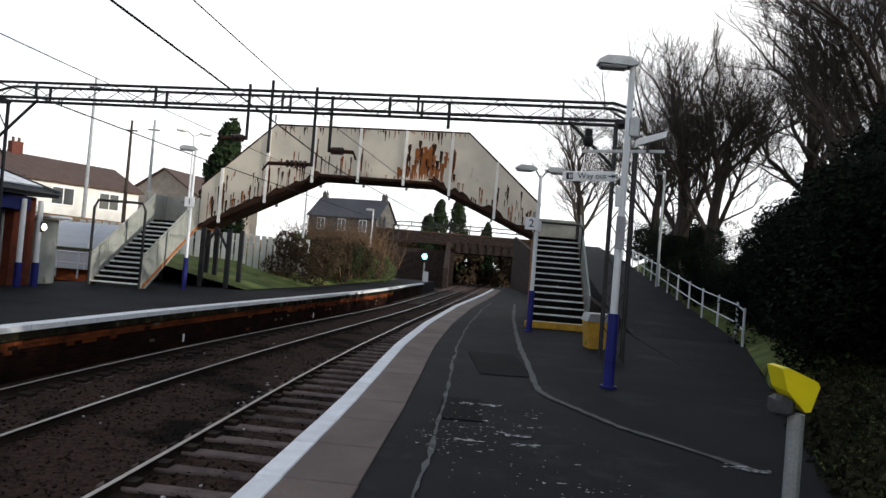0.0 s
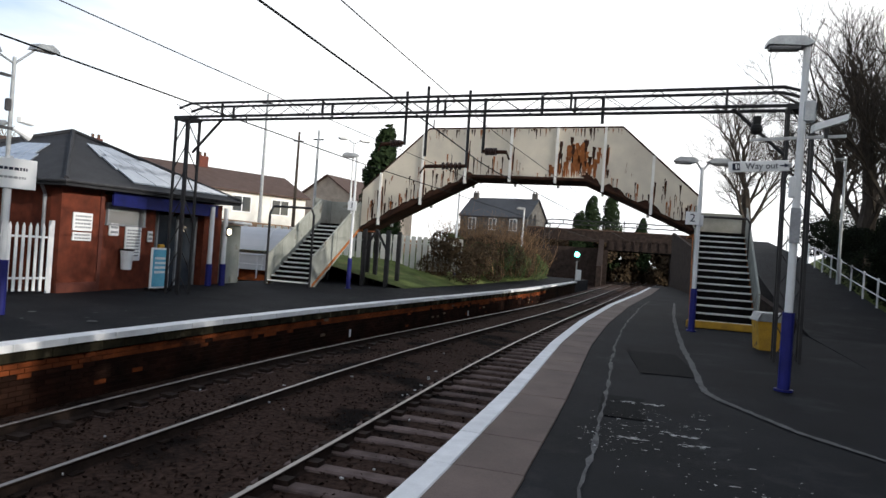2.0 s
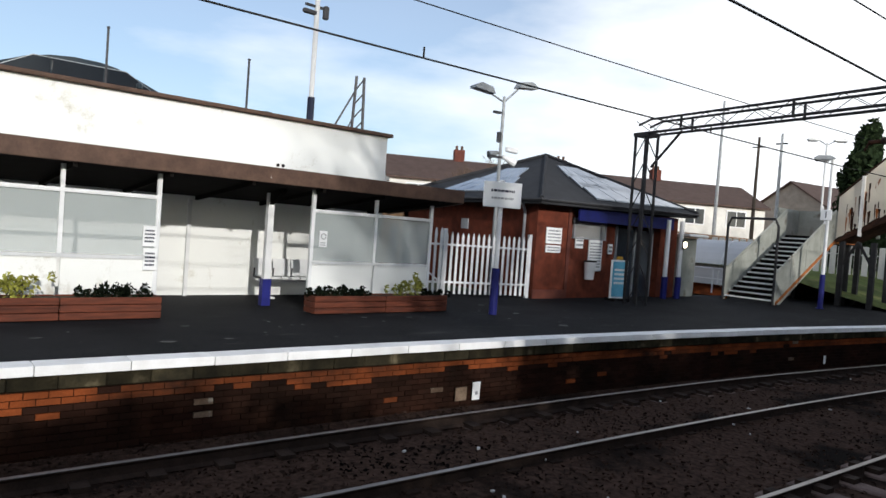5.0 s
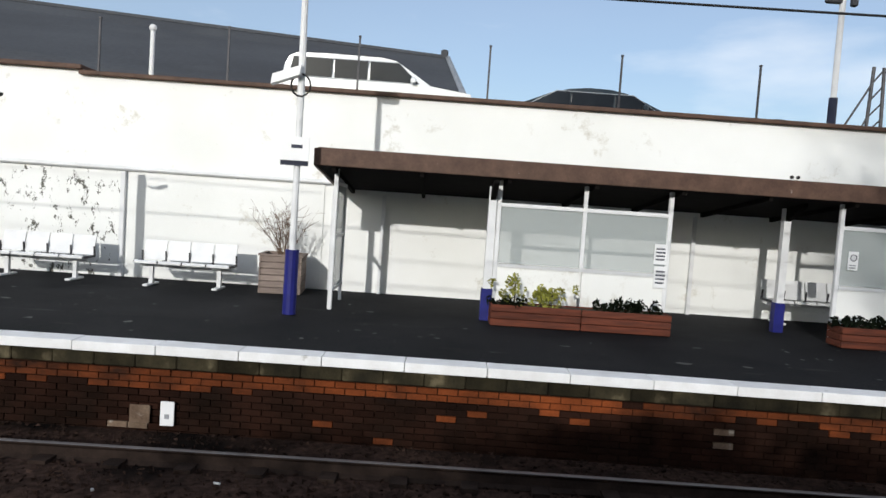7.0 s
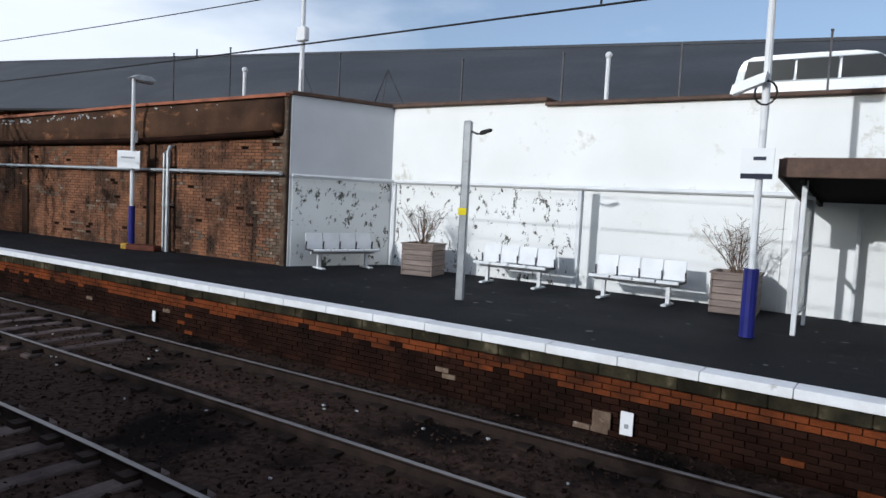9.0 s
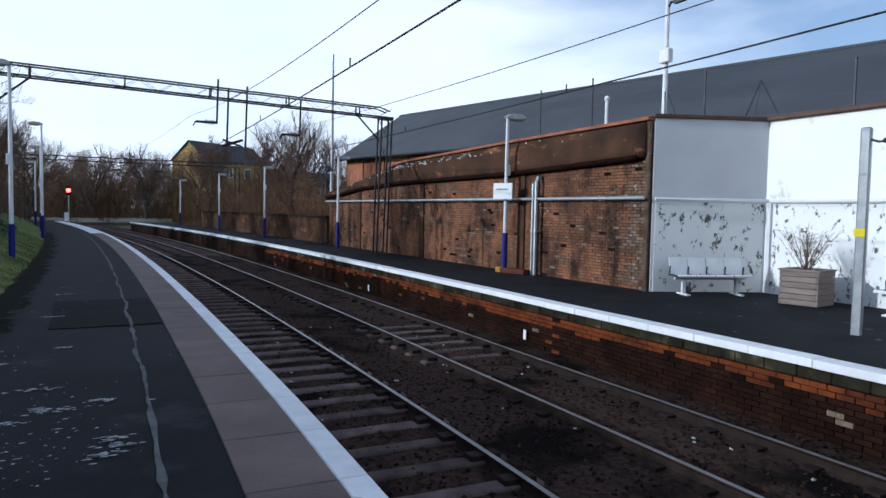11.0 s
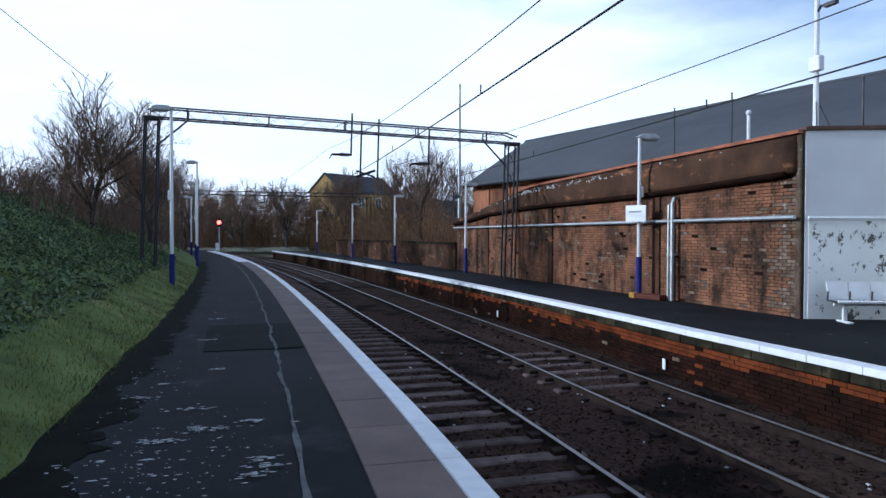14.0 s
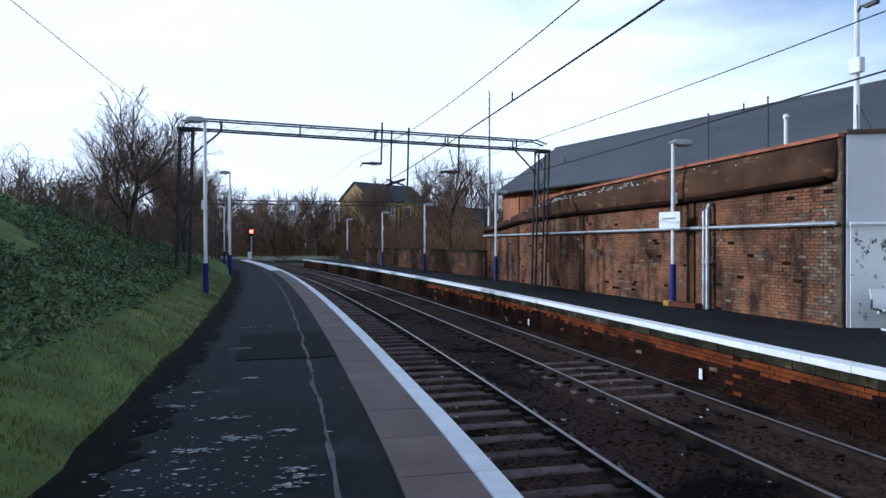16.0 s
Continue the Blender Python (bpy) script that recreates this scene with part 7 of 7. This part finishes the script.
for (xa, ya), (xb, yb) in zip(kerbline[:-1], kerbline[1:]):
    for t in np.linspace(0, 1, 14)[:-1]:
        kp.append((xa + (xb - xa) * t + 0.012 * noise.noise((ya + (yb - ya) * t, 3, 0)) * 3, ya + (yb - ya) * t))
sm2 = part("seam", ribbon(kp, 0.05, 0.0035, 0.35, rng), "seam", None)
tagged(sm2, "pale filled channel in the tarmac before the stair", "seam", "", "structure")
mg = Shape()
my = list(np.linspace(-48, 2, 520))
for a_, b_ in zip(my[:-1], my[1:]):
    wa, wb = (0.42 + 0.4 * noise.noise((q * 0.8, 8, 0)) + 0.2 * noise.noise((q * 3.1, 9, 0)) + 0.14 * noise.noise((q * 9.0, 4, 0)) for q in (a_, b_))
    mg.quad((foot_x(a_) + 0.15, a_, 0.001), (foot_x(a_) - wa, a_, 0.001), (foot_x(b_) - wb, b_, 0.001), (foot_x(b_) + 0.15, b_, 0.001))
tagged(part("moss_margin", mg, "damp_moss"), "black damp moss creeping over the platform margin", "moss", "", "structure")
pt = Shape()
for x, y, w_, l_, rz in ((0.9, 12.0, 0.9, 2.6, 3), (0.2, 8.0, 0.5, 1.2, -2), (-0.35, -13.0, 1.5, 3.0, 2)):
    pt.box((x, y, -0.0005), (w_, l_, 0.006), rz)
tagged(part("tarmac_patch", pt, "patch"), "dark newer tarmac patches in the platform", "patch", "", "structure")
gm = Shape()


def blot(sh, x, y, r, z, rng, stretch=1.0):
    n = 7
    o = [(x + r * stretch * rng.uniform(0.4, 1.2) * math.cos(2 * math.pi * i / n), y + r * rng.uniform(0.3, 1.0) * math.sin(2 * math.pi * i / n), z) for i in range(n)]
    sh.quad(*o)


for k in range(750):
    c = rng.choice(((0.2, -7.0, 1.0, 1.6), (0.35, -6.2, 0.8, 0.7), (0.9, -9.0, 0.7, 3.0), (0.6, 7.4, 0.8, 0.9), (0.1, 6.6, 0.6, 0.9), (1.0, 5.2, 1.0, 1.2), (0.3, -16, 1.0, 6.0)))
    x, y = rng.gauss(c[0], c[2] * 0.42), rng.gauss(c[1], c[3] * 0.45)
    if edge_x(y) + 0.9 < x < foot_x(y) - 0.2:
        blot(gm, x, y, abs(rng.gauss(0.0, 0.008)) + 0.003, 0.0045, rng, rng.choice((1, 1, 1.6, 2.6)))
for x, y in ((0.14, -7.37), (-0.05, -7.32), (-0.36, -7.48), (-0.4, -6.39), (-0.34, -6.04), (-0.44, -6.19), (0.11, -10.06), (0.32, -12.64), (0.37, -15.5), (0.78, -8.69), (0.22, -8.08), (0.4, -7.02), (0.3, 8.27), (0.58, 8.28), (0.73, 6.88), (0.86, 6.54), (0.27, 6.54), (2.92, 6.35), (2.8, 6.43)):
    for q in range(16):
        blot(gm, x + rng.gauss(0, 0.07), y + rng.gauss(0, 0.03), 0.016, 0.005, rng, 2.2)
tagged(part("grit_marks", gm, "litter"), "pale grit and bird marks scattered on the tarmac", "marks", "", "stuff")
fm = Shape()
for k in range(150):
    y = rng.uniform(-11, 12)
    x = far_x(y) - rng.uniform(0.6, 4.2)
    blot(fm, x, y, abs(rng.gauss(0, 0.05)) + 0.01, 0.006, rng, rng.choice((0.6, 1.0, 0.4)))
tagged(part("grit_marks", fm, "seam"), "pale scuffs on the far platform", "marks", "", "stuff")

# ---- track pieces ----
sl_mesh = Shape().box((0, 0, 0), (1.95, 0.22, 0.14), bev=0.02).mesh("sleeper", M["sleeper"])
pad_mesh = Shape().box((0, 0, 0.03), (0.34, 0.16, 0.07)).mesh("chair", M["rail"])


def sleeper(y, off, z):
    x, rz = rail_x(y, off), ahead(y)[1]
    e = new("sleeper", sl_mesh)
    e.matrix_basis = pose(x, y, z, 0, 0, rz)
    tagged(e, "grey concrete sleeper bedded in the ballast", "sleeper", "sleepers")
    for s in (-0.725, 0.725):
        c_ = new("rail_chair", pad_mesh)
        c_.parent = e
        c_.location = (s, 0, 0.06)


y = -38.0
while y < 40:
    sleeper(y, -1.225, -0.912)
    if -24 < y < 26:
        sleeper(y + 0.2, -4.275, -0.985 if abs(y + 13) > 2.0 else -0.925)
    y += 0.66
rest = Shape()
for y in np.arange(40, 90, 0.66):
    rest.box((edge_x(y) - 1.225, y, -0.895), (2.5, 0.25, 0.14)).box((edge_x(y) - 4.275, y, -0.925), (2.5, 0.25, 0.14))
for y in np.arange(-100, -38, 0.66):
    rest.box((edge_x(y) - 1.225, y, -0.895), (2.5, 0.25, 0.14)).box((edge_x(y) - 4.275, y, -0.925), (2.5, 0.25, 0.14))
tagged(part("far_sleepers", rest, "sleeper"), "distant concrete sleepers in the ballast", "sleepers", "", "stuff")


def bed_z(o):
    return float(np.interp(-o, [-0.4, 0.1, 1.2, 2.8, 4.3, 5.6, 6.2, 7.6], [-1.08, -0.93, -0.86, -0.93, -0.86, -0.93, -0.96, -1.0]))


st = Shape()
for k in range(26000):
    y = rng.gauss(0, 9) + 0.0 if rng.random() < 0.7 else rng.uniform(-40, 40)
    o = -rng.uniform(0.0, far_off(y) + 0.5)
    x, z = edge_x(y) + o, bed_z(o)
    r = rng.uniform(0.018, 0.045)
    p = [Vector((rng.gauss(0, 1), rng.gauss(0, 1), rng.gauss(0, 1))).normalized() * r for _ in range(4)]
    b = len(st.v)
    st.v += [(x + q.x, y + q.y, z + 0.01 + q.z * 0.7) for q in p]
    st.f += [(b, b + 1, b + 2), (b, b + 2, b + 3), (b, b + 3, b + 1), (b + 1, b + 3, b + 2)]
tagged(part("ballast_stones", st, "ballast"), "loose dark brown ballast stones", "ballast", "", "stuff")
bt = Shape()
for k in range(90):
    y = rng.uniform(-16, 18)
    o = -rng.uniform(0.2, far_off(y) - 0.1)
    x, z = edge_x(y) + o, bed_z(o)
    bt.box((x, y, z + 0.04), (rng.uniform(0.015, 0.07), rng.uniform(0.012, 0.035), 0.015), rng.uniform(0, 180))
tagged(part("track_litter", bt, "litter"), "scraps of pale litter between the rails", "litter", "", "stuff")
for y, pair in ((-3.4, True), (6.75, True), (-12.35, False), (17.0, False), (-21.0, False), (26.0, False)):
    tg = thing("distance_plate", (far_x(y) + 0.09, y, -0.74), 90, "small white plate fixed to the platform face", "plate", "face plates")
    part("plate", Shape().box((0, 0, 0), (0.15, 0.02, 0.27) if pair else (0.09, 0.02, 0.2), bev=0.004), "sign_white", tg)
    if pair:
        part("mark", Shape().box((0, -0.012, -0.03), (0.05, 0.004, 0.05)), "sign_grey", tg)
        t2_ = thing("distance_plate", (far_x(y) + 0.085, y - 0.3, -0.76), 90, "weathered stone-grey plate on the platform face", "plate", "face plates")
        part("plate", Shape().box((0, 0, 0), (0.22, 0.02, 0.2), bev=0.004), "pale_brick", t2_)

# ---- platform edge pieces ----
pn, pa = bpy.data.objects["platform_near"], bpy.data.objects["platform_ahead"]
pfar = bpy.data.objects["platform_far"]
slab_mesh = Shape().box((0, 0, 0), (0.565, 0.985, 0.06), bev=0.006).mesh("slab", M["slab"])
line_mesh = Shape().box((0, 0, 0), (0.20, 0.988, 0.10), bev=0.01).mesh("edge_stone", M["white_line"])


def lay(me, name, parent, y, off, z, line=edge_x, tilt=0.0):
    s = (line(y + 0.1) - line(y - 0.1)) / 0.2
    o = new(name, me)
    o.parent = parent
    o.matrix_basis = pose(line(y) + off, y, z, rng.gauss(0, 0.12), rng.gauss(0, 0.12), math.degrees(math.atan(-s)))


y = -46.5
while y < 52:
    lay(slab_mesh, "slab", pn if y < 5 else pa, y, 0.482, -0.024 + rng.gauss(0, 0.0012), near_x)
    lay(line_mesh, "edge_stone", pn if y < 5 else pa, y, 0.095, -0.043 + rng.gauss(0, 0.001), near_x)
    y += 1.0
far_edge = Shape()
for y in np.arange(-78, -46.5, 1.0):
    far_edge.box((near_x(y) + 0.095, y, -0.043), (0.2, 0.99, 0.1)).box((near_x(y) + 0.5, y, -0.024), (0.6, 0.99, 0.06))
tagged(part("far_edge_stones", far_edge, "white_line"), "distant white platform edge", "edge", "", "stuff")
cop_mesh = Shape().box((0, 0, 0), (0.30, 0.892, 0.105), bev=0.005).mesh("coping_stone", M["far_coping"])
moss_mesh = Shape().box((0, 0, 0), (0.12, 0.446, 0.15), bev=0.012).mesh("corbel_stone", M["moss_stone"])
y = -40.0
while y < 52:
    lay(cop_mesh, "coping_stone", pfar, y, -0.03, -0.046 + rng.gauss(0, 0.0008), far_x)
    y += 0.9
mrest = Shape()
for y in np.arange(-40, 52, 0.45):
    if -14 < y < 22:
        lay(moss_mesh, "corbel_stone", pfar, y, 0.02 + rng.gauss(0, 0.004), -0.178, far_x)
    else:
        mrest.box((far_x(y) + 0.02, y, -0.178), (0.12, 0.44, 0.15))
tagged(part("far_corbel_stones", mrest, "moss_stone"), "mossy stones under the far coping", "stones", "", "stuff")
cfar = Shape()
for y in np.arange(-78, -40, 0.9):
    cfar.box((far_x(y) - 0.03, y, -0.05), (0.3, 0.89, 0.12))
tagged(part("far_coping_stones", cfar, "far_coping"), "distant white coping of the far platform", "edge", "", "stuff")
structure("platform_face_far", sweep([(-0.04, -1.1), (0.012, -1.1), (0.012, -0.24), (-0.04, -0.24)], -78, 52, 1.0, far_x), "face_mortar", "brick face below the far platform edge, soot and shade painted low down", "platform")


# ---- bricks ----
def bricks(line, y0, y1, z0, rows, face, parent, near, material, stuff_name, stuff_label, pale=0.03, limit=None, darkened=None, worn=lambda y, z: 0.0):
    me = Shape().box((0, 0, 0), (0.05, 0.215, 0.064), bev=0.004).mesh("brick", M[material])
    mp_ = Shape().box((0, 0, 0), (0.05, 0.215, 0.064), bev=0.004).mesh("brick", M["pale_brick"])
    ms_ = Shape().box((0, 0, 0), (0.05, 0.215, 0.064), bev=0.004).mesh("brick", M["shade_soot_brick"])
    far, farp, fars = Shape(), Shape(), Shape()
    count = 0
    for r in range(rows):
        y = y0 + (0.1125 if r % 2 else 0.0)
        z = z0 + 0.0375 + 0.075 * r
        while y < y1:
            x = line(y) + face - 0.018 + rng.gauss(0, 0.0035)
            if limit and z > limit(y) - 0.03:
                y += 0.225
                continue
            p = rng.random() < pale * (5 if noise.noise((y * 0.8, z * 2.5, 5)) > 0.28 else 0.25) + worn(y, z)
            b_ = darkened is not None and not p and rng.random() < darkened(y, z)
            if near[0] < y < near[1] and count < 300:
                s = (line(y + 0.1) - line(y - 0.1)) / 0.2
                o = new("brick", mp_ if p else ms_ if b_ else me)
                o.parent = parent
                o.matrix_basis = pose(x, y, z, 0, 0, math.degrees(math.atan(-s)))
                count += 1
            else:
                s = (line(y + 0.1) - line(y - 0.1)) / 0.2
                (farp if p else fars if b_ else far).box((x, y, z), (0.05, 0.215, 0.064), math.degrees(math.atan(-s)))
            y += 0.225
    tagged(part(stuff_name, far, material), stuff_label, "brickwork", "", "stuff")
    if darkened:
        tagged(part(stuff_name, fars, "shade_soot_brick"), "bricks blackened by soot and painted-in shade", "brickwork", "", "stuff")
    tagged(part(stuff_name, farp, "pale_brick"), "pale salt-stained bricks scattered in the wall", "brickwork", "", "stuff")


# Lower courses go dark: the bank's shadow line is painted into the bricks.
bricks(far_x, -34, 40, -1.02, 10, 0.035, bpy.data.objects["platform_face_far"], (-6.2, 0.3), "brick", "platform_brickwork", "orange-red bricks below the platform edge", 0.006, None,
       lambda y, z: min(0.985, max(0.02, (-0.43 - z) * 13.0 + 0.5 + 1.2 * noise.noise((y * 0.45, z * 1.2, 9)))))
bricks(brick_line, BW0 + 0.1, BW1 - 0.05, 0.0, 40, 0.0, brickwall, (-14.3, -12.5), "wall_brick", "wall_brickwork", "weathered brown bricks of the retaining wall", 0.05, band_foot,
       lambda y, z: 0.02,
       lambda y, z: max(0.0, 0.75 - abs(y + 12.9 + 0.2 * noise.noise((z * 2, 3, 0))) * 1.6) if z > 0.2 else 0.0)
